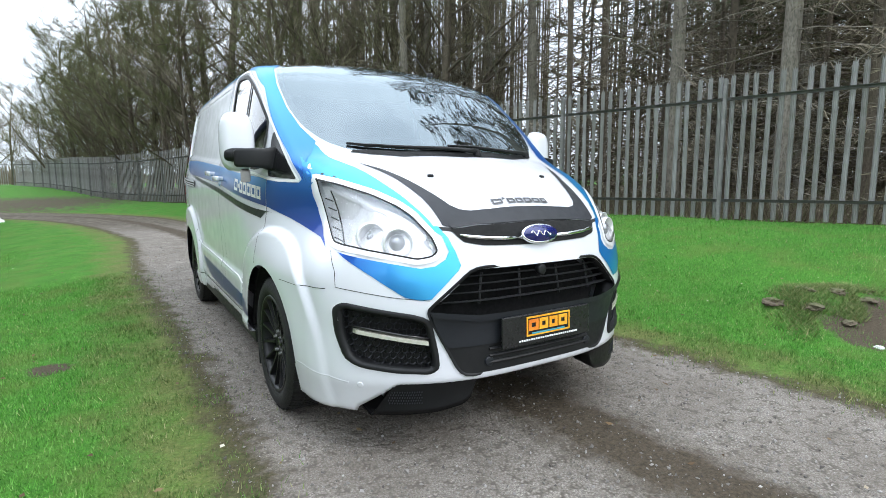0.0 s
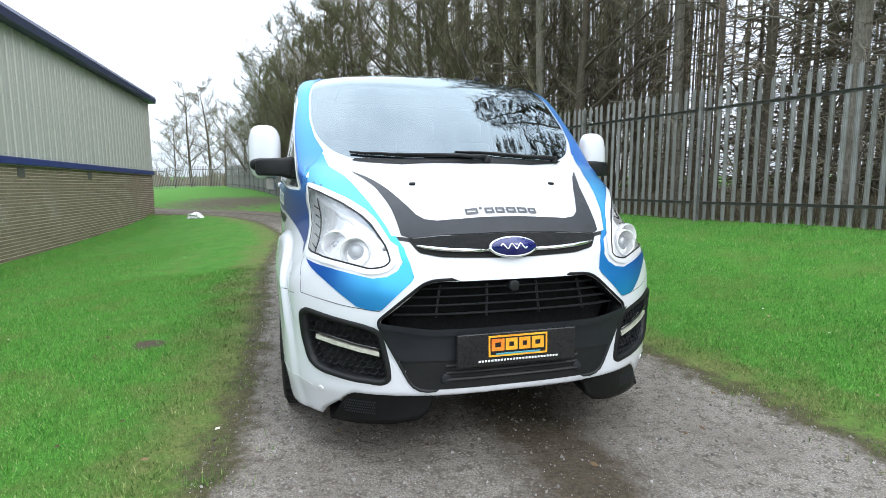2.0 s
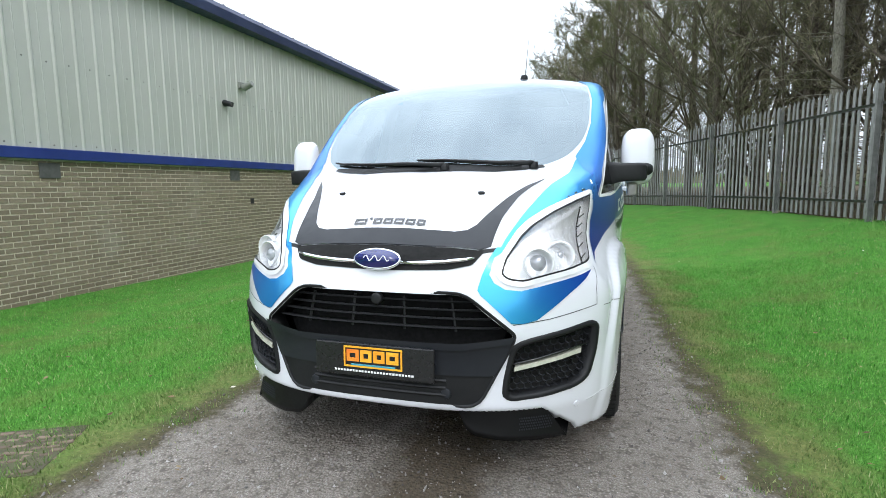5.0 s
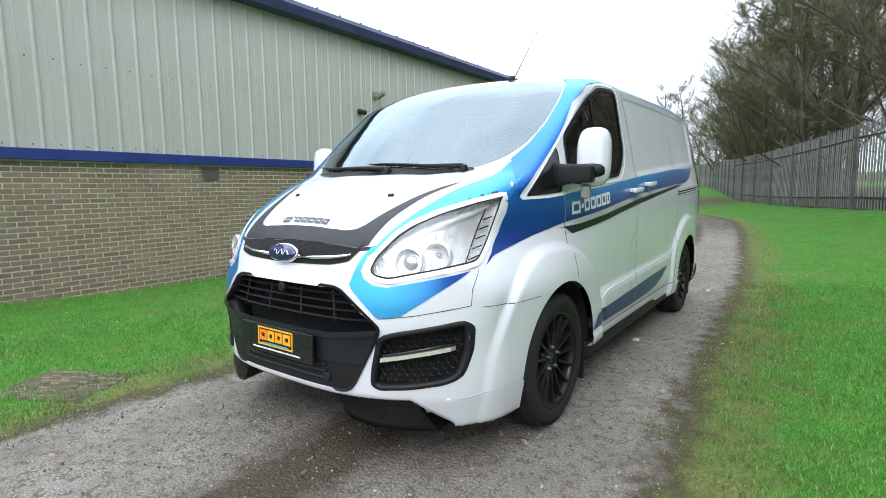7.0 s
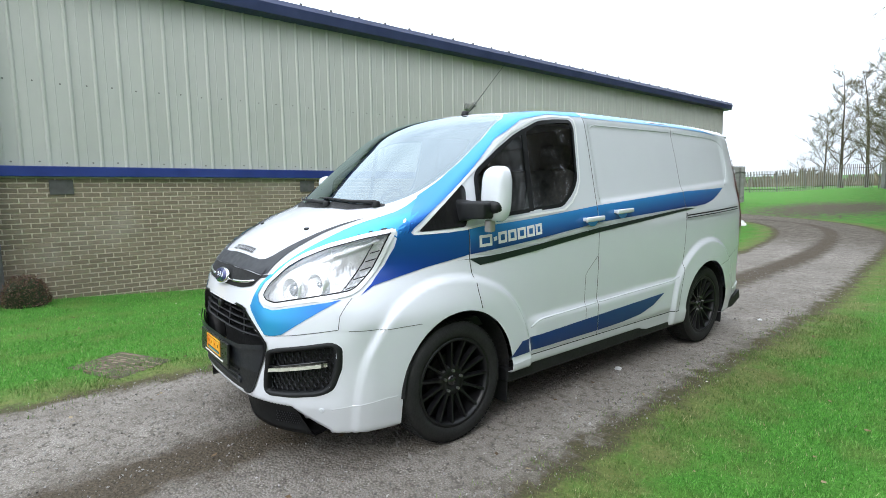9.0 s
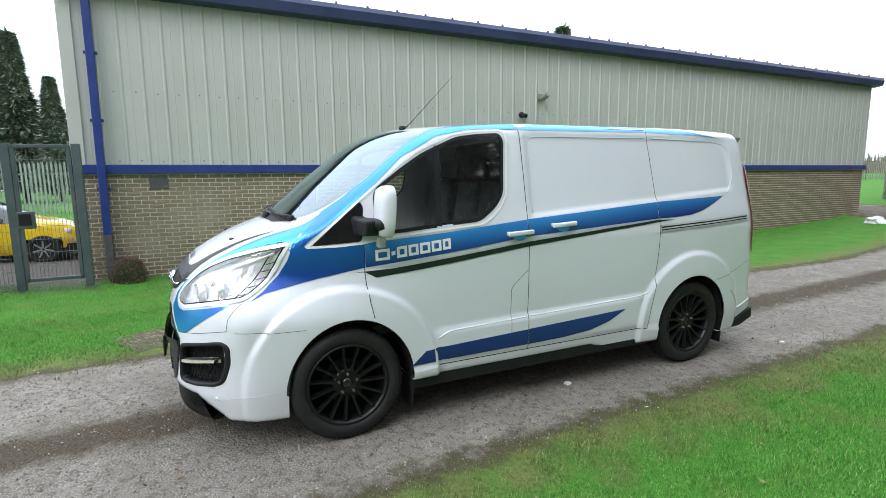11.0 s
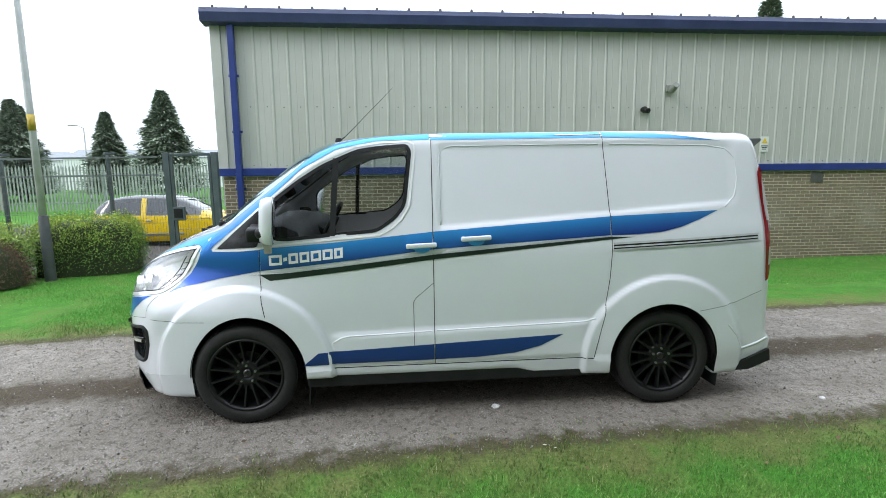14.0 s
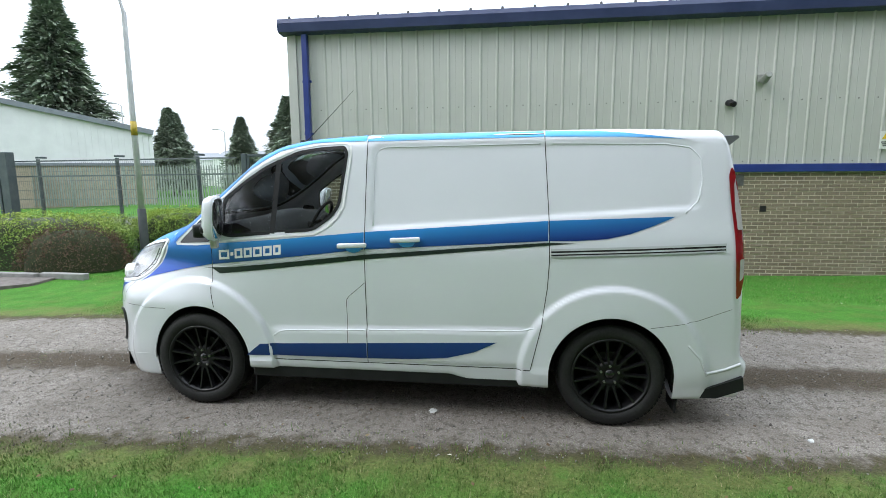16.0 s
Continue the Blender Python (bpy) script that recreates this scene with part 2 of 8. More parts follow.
def part(name, data, material, parent=None, label="", smooth=False):
    """Links a bmesh, a mesh or (verts, faces) as one mesh object under a thing or under a part."""
    if isinstance(data, bmesh.types.BMesh):
        me = bpy.data.meshes.new(name)
        data.to_mesh(me)
        data.free()
    elif isinstance(data, tuple):
        me = mesh_from(name, *data)
    else:
        me = data
    if smooth:
        me.polygons.foreach_set("use_smooth", [True] * len(me.polygons))
    if not me.materials:
        me.materials.append(material)
    ob = new(name, me)
    if parent:
        ob.parent = parent
    if label:
        tagged(ob, label)
    return ob


def thing(name, label, category, at=(0, 0, 0), turn=0.0, group="", kind=""):
    e = new(name)
    e.empty_display_size = 0.2
    e.matrix_basis = pose(*at, 0, 0, turn)
    return tagged(e, label, category, group, kind)


def box_bm(bm, sx, sy, sz, m=None, bevel=0.0, seg=2):
    """A bevelled box of that size round its centre, put through m."""
    r = bmesh.ops.create_cube(bm, size=1.0)
    vs = r["verts"]
    bmesh.ops.scale(bm, vec=(sx, sy, sz), verts=vs)
    if bevel:
        es = list({e for v in vs for e in v.link_edges})
        r = bmesh.ops.bevel(bm, geom=es, offset=bevel, segments=seg, profile=0.5, affect="EDGES")
        vs = list({v for f in r["faces"] for v in f.verts} | {v for v in vs if v.is_valid})
    if m is not None:
        bmesh.ops.transform(bm, matrix=m, verts=vs)
    return vs


def box(sx, sy, sz, m=None, bevel=0.0, seg=2):
    bm = bmesh.new()
    box_bm(bm, sx, sy, sz, m, bevel, seg)
    return bm


def cyl_bm(bm, r1, r2, depth, m=None, seg=20, bevel=0.0):
    r = bmesh.ops.create_cone(bm, cap_ends=True, segments=seg, radius1=r1, radius2=r2, depth=depth)
    vs = r["verts"]
    if bevel:
        es = [e for e in {e for v in vs for e in v.link_edges} if len(e.link_faces) == 2 and any(len(f.verts) > 4 for f in e.link_faces)]
        q = bmesh.ops.bevel(bm, geom=es, offset=bevel, segments=2, profile=0.5, affect="EDGES")
        vs = list({v for f in q["faces"] for v in f.verts} | {v for v in vs if v.is_valid})
    if m is not None:
        bmesh.ops.transform(bm, matrix=m, verts=vs)
    return vs


def cyl(r1, r2, depth, m=None, seg=20, bevel=0.0):
    bm = bmesh.new()
    cyl_bm(bm, r1, r2, depth, m, seg, bevel)
    return bm


def tube(points, radii, sides=8, closed=False):
    """Verts and faces of a round pipe through points."""
    P = [Vector(p) for p in points]
    verts, faces = [], []
    n = len(P)
    up = Vector((0, 0, 1))
    for i, p in enumerate(P):
        a, b = P[max(i - 1, 0)], P[min(i + 1, n - 1)]
        if closed:
            a, b = P[(i - 1) % n], P[(i + 1) % n]
        d = (b - a).normalized()
        u = d.cross(up if abs(d.z) < 0.95 else Vector((1, 0, 0))).normalized()
        v = u.cross(d)
        r = radii[i] if isinstance(radii, (list, tuple)) else radii
        for k in range(sides):
            an = 2 * math.pi * k / sides
            verts.append(p + r * (math.cos(an) * u + math.sin(an) * v))
    for i in range(n if closed else n - 1):
        j = (i + 1) % n
        for k in range(sides):
            q = (k + 1) % sides
            faces.append((i * sides + k, i * sides + q, j * sides + q, j * sides + k))
    if not closed:
        faces.append(tuple(range(sides))[::-1])
        faces.append(tuple((n - 1) * sides + k for k in range(sides)))
    return verts, faces


def revolve(profile, seg=48, axis="x", closed=False):
    """Turns (radius, along) pairs round an axis."""
    verts, faces = [], []
    n = len(profile)
    for k in range(seg):
        a = 2 * math.pi * k / seg
        for r, h in profile:
            c, s = r * math.cos(a), r * math.sin(a)
            verts.append((h, c, s) if axis == "x" else (c, s, h))
    for k in range(seg):
        j = (k + 1) % seg
        for i in range(n if closed else n - 1):
            q = (i + 1) % n
            faces.append((k * n + i, k * n + q, j * n + q, j * n + i))
    return verts, faces


def lerp_table(x, table):
    xs, ys = zip(*table)
    return np.interp(x, xs, ys)


def smooth_table(table):
    """A smooth curve through points, as dense arrays (Catmull-Rom with clamped slopes)."""
    xs, ys = np.array(table, float).T
    d = np.diff(ys) / np.diff(xs)
    m = np.concatenate([[d[0]], np.where(d[:-1] * d[1:] > 0, 2 * d[:-1] * d[1:] / (d[:-1] + d[1:] + 1e-12), 0), [d[-1]]])
    out = []
    for i in range(len(d)):
        h = xs[i + 1] - xs[i]
        t = np.linspace(0, 1, 24, endpoint=False)
        out.append(np.stack([xs[i] + t * h, (2 * t**3 - 3 * t**2 + 1) * ys[i] + (t**3 - 2 * t**2 + t) * h * m[i] + (3 * t**2 - 2 * t**3) * ys[i + 1] + (t**3 - t**2) * h * m[i + 1]], 1))
    return np.concatenate(out + [[[xs[-1], ys[-1]]]])


def at_table(x, dense):
    return np.interp(x, dense[:, 0], dense[:, 1])


def sstep(a, b, x):
    t = np.clip((x - a) / (b - a), 0, 1)
    return t * t * (3 - 2 * t)

# ---------------------------------------------------------------- ground: track, lawn and banks in one sheet
ROAD_W = smooth_table([(-60, 4.0), (-14, 0.4), (-6, -0.55), (-3.2, -1.05), (-1.5, -1.26), (0, -1.18), (2, -1.24), (5, -1.38), (9, -1.35), (12, -1.75), (16, -2.9), (19, -4.6), (21, -7.5), (24, -14), (70, -20)])
ROAD_E = smooth_table([(-60, 7.2), (-14, 3.4), (-6, 2.2), (-3.2, 1.85), (-1.5, 1.66), (0, 1.50), (2, 1.36), (5, 1.22), (9, 0.78), (12, 0.42), (16, -0.25), (19, -1.5), (22, -3.9), (25, -8), (30, -16), (70, -20)])
FENCE = smooth_table([(-24, 12.0), (-12, 9.9), (-6, 8.7), (0, 7.14), (4.4, 5.78), (7.1, 5.08), (9.8, 4.47), (14.1, 3.05), (18.8, 1.65), (24.8, -0.25), (29.8, -1.75), (40.7, -4.2), (49.8, -6.3), (57.5, -9.0)])
BASE = smooth_table([(-30, 0.6), (0, 0.59), (7, 0.56), (14, 0.5), (19, 0.34), (25, 0.25), (30, 0.22), (40, 0.40), (50, 0.5), (60, 0.6)])
BLD_X, BLD_Y0, BLD_Y1 = -6.65, -2.6, 21.6
WALL_FOOT = smooth_table([(-30, 0.0), (-6, 0.0), (-2.6, -0.12), (1, -0.32), (8, -0.42), (14, -0.36), (22, -0.1), (60, 0.2)])


def ground_z(x, y):
    x, y = np.asarray(x, float), np.asarray(y, float)
    e, w, fx = at_table(y, ROAD_E), at_table(y, ROAD_W), at_table(y, FENCE)
    east = sstep(0.0, 1.0, (x - e) / np.maximum(fx - e, 0.6)) * at_table(y, BASE)
    west = sstep(0.0, 1.0, (w - x) / np.maximum(w - BLD_X, 1.0)) * at_table(y, WALL_FOOT)
    west = west * sstep(30, 22, y)
    far = sstep(22, 55, y) * sstep(6, -6, x - fx) * 0.45
    crown = 0.02 * np.exp(-(((x - (e + w) / 2) / 0.35) ** 2)) * ((x > w) & (x < e))
    lump = 0.22 * np.exp(-((x - 3.0) ** 2 / 0.16 + (y + 0.62) ** 2 / 0.10)) + 0.12 * np.exp(-((x - 3.5) ** 2 / 0.14 + (y + 0.85) ** 2 / 0.08))
    scrape = -0.10 * np.exp(-((x - 3.35) ** 2 / 0.35 + (y + 1.35) ** 2 / 0.09))
    roll = 0.012 * (np.sin(1.7 * x + 0.6 * y) + np.sin(1.1 * y - 2.3 * x)) * sstep(0.2, 1.0, np.maximum(x - e, w - x))
    return east + west + far + crown + lump + scrape + roll


def gz(x, y):
    return float(ground_z(x, y))


def steps(stops):
    out = []
    for a, b, d in stops:
        out.extend(np.arange(a, b, d))
    return np.array(out + [stops[-1][1]])


gxs = steps([(-900, -200, 100), (-200, -40, 20), (-40, -10, 2.5), (-10, -5, 0.5), (-5, -2.6, 0.12), (-2.6, 4.4, 0.06), (4.4, 9, 0.2), (9, 40, 2.5), (40, 200, 20), (200, 900, 100)])
gys = steps([(-900, -200, 100), (-200, -40, 20), (-40, -8, 2), (-8, -4.5, 0.25), (-4.5, 8.5, 0.07), (8.5, 25, 0.3), (25, 62, 1.5), (62, 200, 15), (200, 900, 100)])
GX, GY = np.meshgrid(gxs, gys, indexing="xy")
GZ = ground_z(GX, GY)
# the far field rolls up gently towards low hills
far_r = np.hypot(GX, GY)
GZ = GZ + sstep(120, 800, far_r) * 9.0
nx, ny = len(gxs), len(gys)
idx = np.arange(nx * ny).reshape(ny, nx)
gf = np.stack([idx[:-1, :-1], idx[:-1, 1:], idx[1:, 1:], idx[1:, :-1]], -1).reshape(-1, 4)
gme = bpy.data.meshes.new("ground")
gme.from_pydata(np.stack([GX, GY, GZ], -1).reshape(-1, 3).tolist(), [], gf.tolist())
gme.polygons.foreach_set("use_smooth", [True] * len(gme.polygons))
E_, W_ = at_table(GY, ROAD_E), at_table(GY, ROAD_W)
inside = np.minimum(GX - W_, E_ - GX)
road_f = sstep(-0.45, 0.45, inside)
mid_f = np.exp(-(((GX - (E_ + W_) / 2 - 0.05) / 0.34) ** 2)) * (inside > -0.2)
mid_f = np.maximum(mid_f, 0.72 * sstep(7, 15, GY) * (inside > -0.3))
olive = sstep(1.35, 0.05, -inside)
bare = np.exp(-((GX - 3.35) ** 2 / 0.40 + (GY + 1.20) ** 2 / 0.09)) + 0.5 * np.exp(-((GX - 3.05) ** 2 / 0.06 + (GY + 0.55) ** 2 / 0.12))
bare = bare + 0.75 * np.exp(-((GX + 1.90) ** 2 / 0.09 + (GY + 1.32) ** 2 / 0.07)) + 0.9 * np.exp(-((GX + 2.06) ** 2 / 0.03 + (GY - 1.42) ** 2 / 0.02)) + 0.64 * np.exp(-((GX + 4.5) ** 2 / 45 + (GY - 28) ** 2 / 110)) * (1 - 0.5 * road_f)
woods = sstep(0.0, 0.35, GX - at_table(GY, FENCE)) * (GY < 62) * (GY > -40)
yard = sstep(0.05, -0.1, GX + 5.95) * sstep(-2.2, -2.5, GY) * (GY > -40) * (GX > -16)
for nm, val in (("road", road_f), ("verge", mid_f), ("olive", olive), ("bare", np.clip(bare, 0, 1)), ("woods", woods), ("yard", yard)):
    at = gme.attributes.new(nm, "FLOAT", "POINT")
    at.data.foreach_set("value", val.reshape(-1).astype(np.float32))

k = Mat("ground_surface", (0.1, 0.1, 0.1), 0.95, spec=0.2)
big, mid, fine = k.noise(0.55, 4), k.noise(3.2, 5), k.noise(46, 5, None, 0.7)
# lawn
lawn = k.ramp(mid, (0.30, (0.054, 0.190, 0.022)), (0.55, (0.080, 0.268, 0.033)), (0.78, (0.122, 0.298, 0.049)))
lawn = k.mix(k.ramp(fine, (0.38, (0, 0, 0)), (0.60, (1, 1, 1))), k.mix(0.55, lawn, (0.024, 0.075, 0.008), "MIX"), lawn)
lawn = k.mix(k.ramp(k.noise(190, 3, None, 0.7), (0.42, (0.5, 0.5, 0.5)), (0.60, (0, 0, 0))), lawn, (0.030, 0.095, 0.010))
lawn = k.mix(k.ramp(k.noise(260, 2, None, 0.7), (0.58, (0, 0, 0)), (0.70, (0.5, 0.5, 0.5))), lawn, (0.20, 0.42, 0.07))
dry = k.ramp(k.noise(1.9, 6), (0.48, (0, 0, 0)), (0.72, (1, 1, 1)))
lawn = k.mix(k.math("MULTIPLY", dry, 0.5), lawn, (0.125, 0.155, 0.042))
oliv = k.ramp(k.math("ADD", k.attribute("olive"), k.math("MULTIPLY", k.math("SUBTRACT", k.noise(2.3, 6, None, 0.65), 0.5), 1.6)), (0.50, (0, 0, 0)), (1.05, (0.7, 0.7, 0.7)))
lawn = k.mix(oliv, lawn, k.ramp(k.noise(34, 5, None, 0.7), (0.3, (0.080, 0.078, 0.028)), (0.55, (0.165, 0.155, 0.060)), (0.8, (0.30, 0.25, 0.12))))
# track: grey stone dust with loose chips, brown in the middle
vd, vc = k.voronoi(62)
grit = k.ramp(k.noise(120, 3, None, 0.7), (0.32, (0.135, 0.122, 0.106)), (0.52, (0.285, 0.260, 0.230)), (0.72, (0.56, 0.52, 0.465)))
chips = k.ramp(vd, (0.12, (0.50, 0.46, 0.41)), (0.30, (0.290, 0.262, 0.230)), (0.6, (0.135, 0.120, 0.102)))
track = k.mix(k.ramp(k.noise(17, 4), (0.46, (0, 0, 0)), (0.6, (1, 1, 1))), grit, chips)
track = k.mix(k.ramp(mid, (0.35, (0, 0, 0)), (0.75, (0.6, 0.6, 0.6))), track, (0.140, 0.120, 0.098))
track = k.mix(k.ramp(big, (0.4, (0, 0, 0)), (0.7, (0.35, 0.35, 0.35))), track, (0.105, 0.091, 0.076))
edge_n = k.math("MULTIPLY", k.math("SUBTRACT", k.noise(5.5, 6, None, 0.65), 0.5), 0.9)
soil = k.ramp(k.noise(52, 6, None, 0.75), (0.34, (0.034, 0.027, 0.018)), (0.55, (0.080, 0.062, 0.041)), (0.75, (0.135, 0.110, 0.072)), (0.9, (0.10, 0.12, 0.04)))
vmask = k.ramp(k.math("ADD", k.attribute("verge"), edge_n), (0.42, (0, 0, 0)), (0.85, (0.9, 0.9, 0.9)))
track = k.mix(vmask, track, soil)
rmask_v = k.math("ADD", k.attribute("road"), edge_n)
soil_edge = k.ramp(rmask_v, (0.16, (0, 0, 0)), (0.36, (0.75, 0.75, 0.75)), (0.62, (1, 1, 1)))
g_col = k.mix(soil_edge, lawn, soil)
rmask = k.ramp(rmask_v, (0.46, (0, 0, 0)), (0.66, (1, 1, 1)))
g_col = k.mix(rmask, g_col, track)
bmask = k.ramp(k.math("ADD", k.attribute("bare"), edge_n), (0.42, (0, 0, 0)), (0.58, (1, 1, 1)))
g_col = k.mix(bmask, g_col, k.mix(0.35, soil, (0.10, 0.082, 0.062)))
leaf = k.ramp(k.noise(9, 6, None, 0.7), (0.35, (0.035, 0.026, 0.017)), (0.55, (0.085, 0.060, 0.038)), (0.72, (0.05, 0.07, 0.022)))
g_col = k.mix(k.ramp(k.math("ADD", k.attribute("woods"), edge_n), (0.45, (0, 0, 0)), (0.6, (1, 1, 1))), g_col, leaf)
setts = k.ramp(k.noise(26, 4), (0.3, (0.075, 0.067, 0.062)), (0.7, (0.13, 0.118, 0.112)))
g_col = k.mix(k.attribute("yard"), g_col, setts)
k.color(g_col)
k.bump(k.noise(60, 6, None, 0.75), 0.7, 0.014)
k.bump(vd, 0.7, 0.012)
k.bump(k.noise(210, 3, None, 0.7), 0.5, 0.004)
gme.materials.append(k.m)
ground = new("ground", gme)
tagged(ground, "gravel track with brown middle between green mown lawns", "ground", kind="structure")

# ---------------------------------------------------------------- warehouse: brick plinth, ribbed cladding, blue trims
k = Mat("buff_brick", (0.3, 0.25, 0.18), 0.88)
rnd = k.math("ADD", k.math("MULTIPLY", k.random(), 0.55), k.math("MULTIPLY", k.island(), 0.45))
bc = k.ramp(rnd, (0.15, (0.205, 0.158, 0.105)), (0.45, (0.275, 0.218, 0.148)), (0.7, (0.320, 0.260, 0.182)), (0.95, (0.225, 0.178, 0.128)))
bc = k.mix(k.ramp(k.noise(30, 6, (1, 0.5, 2.2), 0.75), (0.35, (0.7, 0.7, 0.7)), (0.7, (0, 0, 0))), bc, (0.13, 0.105, 0.075))
bloom = k.ramp(k.noise(0.8, 5), (0.58, (0, 0, 0)), (0.72, (0.35, 0.35, 0.35)))
bc = k.mix(bloom, bc, (0.42, 0.38, 0.33))
k.color(bc)
k.bump(k.noise(140, 5), 0.4, 0.003)
M["brick"] = k.m
M["mortar"] = simple("mortar", (0.68, 0.61, 0.50), (0.54, 0.48, 0.39), 7, 0.95, bump=0.4, bscale=160, dist=0.003)
k = Mat("cladding_paint", (0.37, 0.38, 0.33), 0.42)
c1 = k.ramp(k.noise(0.9, 5), (0.3, (0.435, 0.445, 0.405)), (0.7, (0.478, 0.483, 0.442)))
c1 = k.mix(k.ramp(k.noise(2.5, 6, (1, 1, 0.12)), (0.5, (0, 0, 0)), (0.8, (0.3, 0.3, 0.3))), c1, (0.34, 0.345, 0.30))
k.color(c1)
k.bump(k.noise(1.6, 2, (1, 1, 0.3)), 0.08, 0.01)
M["clad"] = k.m
M["blue_trim"] = simple("blue_trim_paint", (0.016, 0.033, 0.17), (0.024, 0.047, 0.215), 2.5, 0.38, bump=0.05, bscale=9)
M["grey_fit"] = simple("grey_fitting", (0.26, 0.27, 0.24), (0.20, 0.21, 0.19), 20, 0.5)
M["screw"] = simple("screw_head", (0.20, 0.20, 0.18), (0.12, 0.12, 0.11), 60, 0.6)
M["roof"] = simple("roof_sheet", (0.20, 0.21, 0.22), (0.26, 0.27, 0.28), 2, 0.5)
M["sign_white"] = simple("sign_white", (0.70, 0.74, 0.70), (0.66, 0.66, 0.62), 20, 0.4)
M["sign_yellow"] = simple("sign_yellow", (0.75, 0.52, 0.03), (0.70, 0.46, 0.03), 20, 0.4)
M["galv_dull"] = simple("weathered_lead_grey", (0.10, 0.10, 0.095), (0.06, 0.06, 0.055), 12, 0.8, bump=0.3)

bld = thing("warehouse", "long warehouse with grey ribbed cladding over buff brick", "building", (BLD_X, BLD_Y0, 0))
BLD_M = pose(BLD_X - 0.06, BLD_Y0, 0.0, -0.3, 0, 0.9)
bld.matrix_basis = BLD_M
LEN, DEEP, Z_BAND0, Z_BAND1, Z_EAVE = BLD_Y1 - BLD_Y0, 16.0, 1.71, 1.865, 4.66
part("plinth_core", box(DEEP, LEN, Z_BAND0 + 0.8, pose(-DEEP / 2 - 0.006, LEN / 2, (Z_BAND0 - 0.8) / 2)), M["mortar"], bld, "pale mortar bed of the brick plinth")
part("blue_band", box(0.10, LEN + 0.12, Z_BAND1 - Z_BAND0, pose(0.02, LEN / 2, (Z_BAND0 + Z_BAND1) / 2), 0.008), M["blue_trim"], bld, "dark blue metal drip band")
part("inner_wall", box(DEEP, LEN - 0.04, Z_EAVE - Z_BAND1 + 0.1, pose(-DEEP / 2 - 0.06, LEN / 2, (Z_EAVE + Z_BAND1) / 2)), M["clad"], bld)


def clad_sheet(width, z0, z1, rib=0.3333):
    """One cladding sheet, seen from +x, running along y, with raised trapezoid ribs."""
    ys, xs = [], []
    n = round(width / rib)
    for i in range(n):
        o = i * rib
        for dy, dx in ((0.0, 0), (0.06, 0.0), (0.080, 0.021), (0.102, 0.021), (0.126, 0.0), (0.225, 0.0), (0.232, 0.004), (0.240, 0.0)):
            ys.append(o + dy)
            xs.append(dx)
    ys.append(width)
    xs.append(0)
    v, f = [], []
    for y, x in zip(ys, xs):
        v += [(x, y, z0), (x, y, z1)]
    for i in range(len(ys) - 1):
        f.append((2 * i, 2 * i + 2, 2 * i + 3, 2 * i + 1))
    return v, f


sheet_me = mesh_from("cladding_sheet", *clad_sheet(1.0, Z_BAND1 - 0.03, Z_EAVE + 0.1))
for i in range(int(LEN)):
    ob = part("cladding_sheet", sheet_me, M["clad"], bld)
    ob.location = (0.006 + 0.002 * (i % 2), i * 1.0, 0)
last = LEN - int(LEN)
ob = part("cladding_sheet", clad_sheet(last, Z_BAND1 - 0.03, Z_EAVE + 0.1, last), M["clad"], bld)
ob.location = (0.006, int(LEN), 0)
# end wall sheets that face the gate
for i in range(15):
    ob = part("cladding_sheet", sheet_me, M["clad"], bld)
    ob.matrix_basis = pose(-(i + 1) * 1.0 - 0.05, 0.012, 0, 0, 0, -90)
    ob.location = (-(i + 1) * 1.0 - 0.02, -0.012, 0)
part("corner_flashing", box(0.20, 0.20, Z_EAVE - Z_BAND1 + 0.1, pose(-0.06, 0.035, (Z_EAVE + Z_BAND1) / 2), 0.006), M["clad"], bld)
# eaves gutter: a boxed blue fascia with bolts on its top edge
bm = bmesh.new()
prof = [(0.0, 0.0), (0.24, 0.03), (0.27, 0.20), (0.24, 0.29), (-0.05, 0.31), (-0.05, 0.0)]
L0, L1 = -0.17, LEN + 0.28
a = [bm.verts.new((x, L0, Z_EAVE + z)) for x, z in prof]
b = [bm.verts.new((x, L1, Z_EAVE + z)) for x, z in prof]
for i in range(len(prof)):
    j = (i + 1) % len(prof)
    bm.faces.new((a[i], b[i], b[j], a[j]))
bm.faces.new(a[::-1])
bm.faces.new(b)
bmesh.ops.recalc_face_normals(bm, faces=bm.faces)
part("eaves_gutter", bm, simple("gutter_paint", (0.030, 0.042, 0.105), (0.044, 0.058, 0.135), 2.5, 0.4), bld, "dark navy painted metal eaves gutter")
bolt_me = mesh_from("roof_bolt", *revolve([(0.0, 0.07), (0.022, 0.07), (0.03, 0.03), (0.03, 0.0), (0.0, 0.0)], 8, "z"))
for i in range(int(LEN / 0.64) + 1):
    part("roof_bolt", bolt_me, M["galv_dull"], bld).location = (0.12, 0.05 + i * 0.64, Z_EAVE + 0.295)
rv, rf = [], []
rn = int(LEN / 0.5)
for i in range(rn + 1):
    yy = i * (LEN + 0.4) / rn - 0.2
    rv += [(0.10, yy, Z_EAVE + 0.30 + 0.03 * (i % 2)), (-8, yy, Z_EAVE + 1.35 + 0.03 * (i % 2)), (-16, yy, Z_EAVE + 0.30 + 0.03 * (i % 2))]
for i in range(rn):
    rf += [(3 * i, 3 * i + 3, 3 * i + 4, 3 * i + 1), (3 * i + 1, 3 * i + 4, 3 * i + 5, 3 * i + 2)]
part("roof", (rv, rf), M["roof"], bld, "low pitched grey sheet roof")
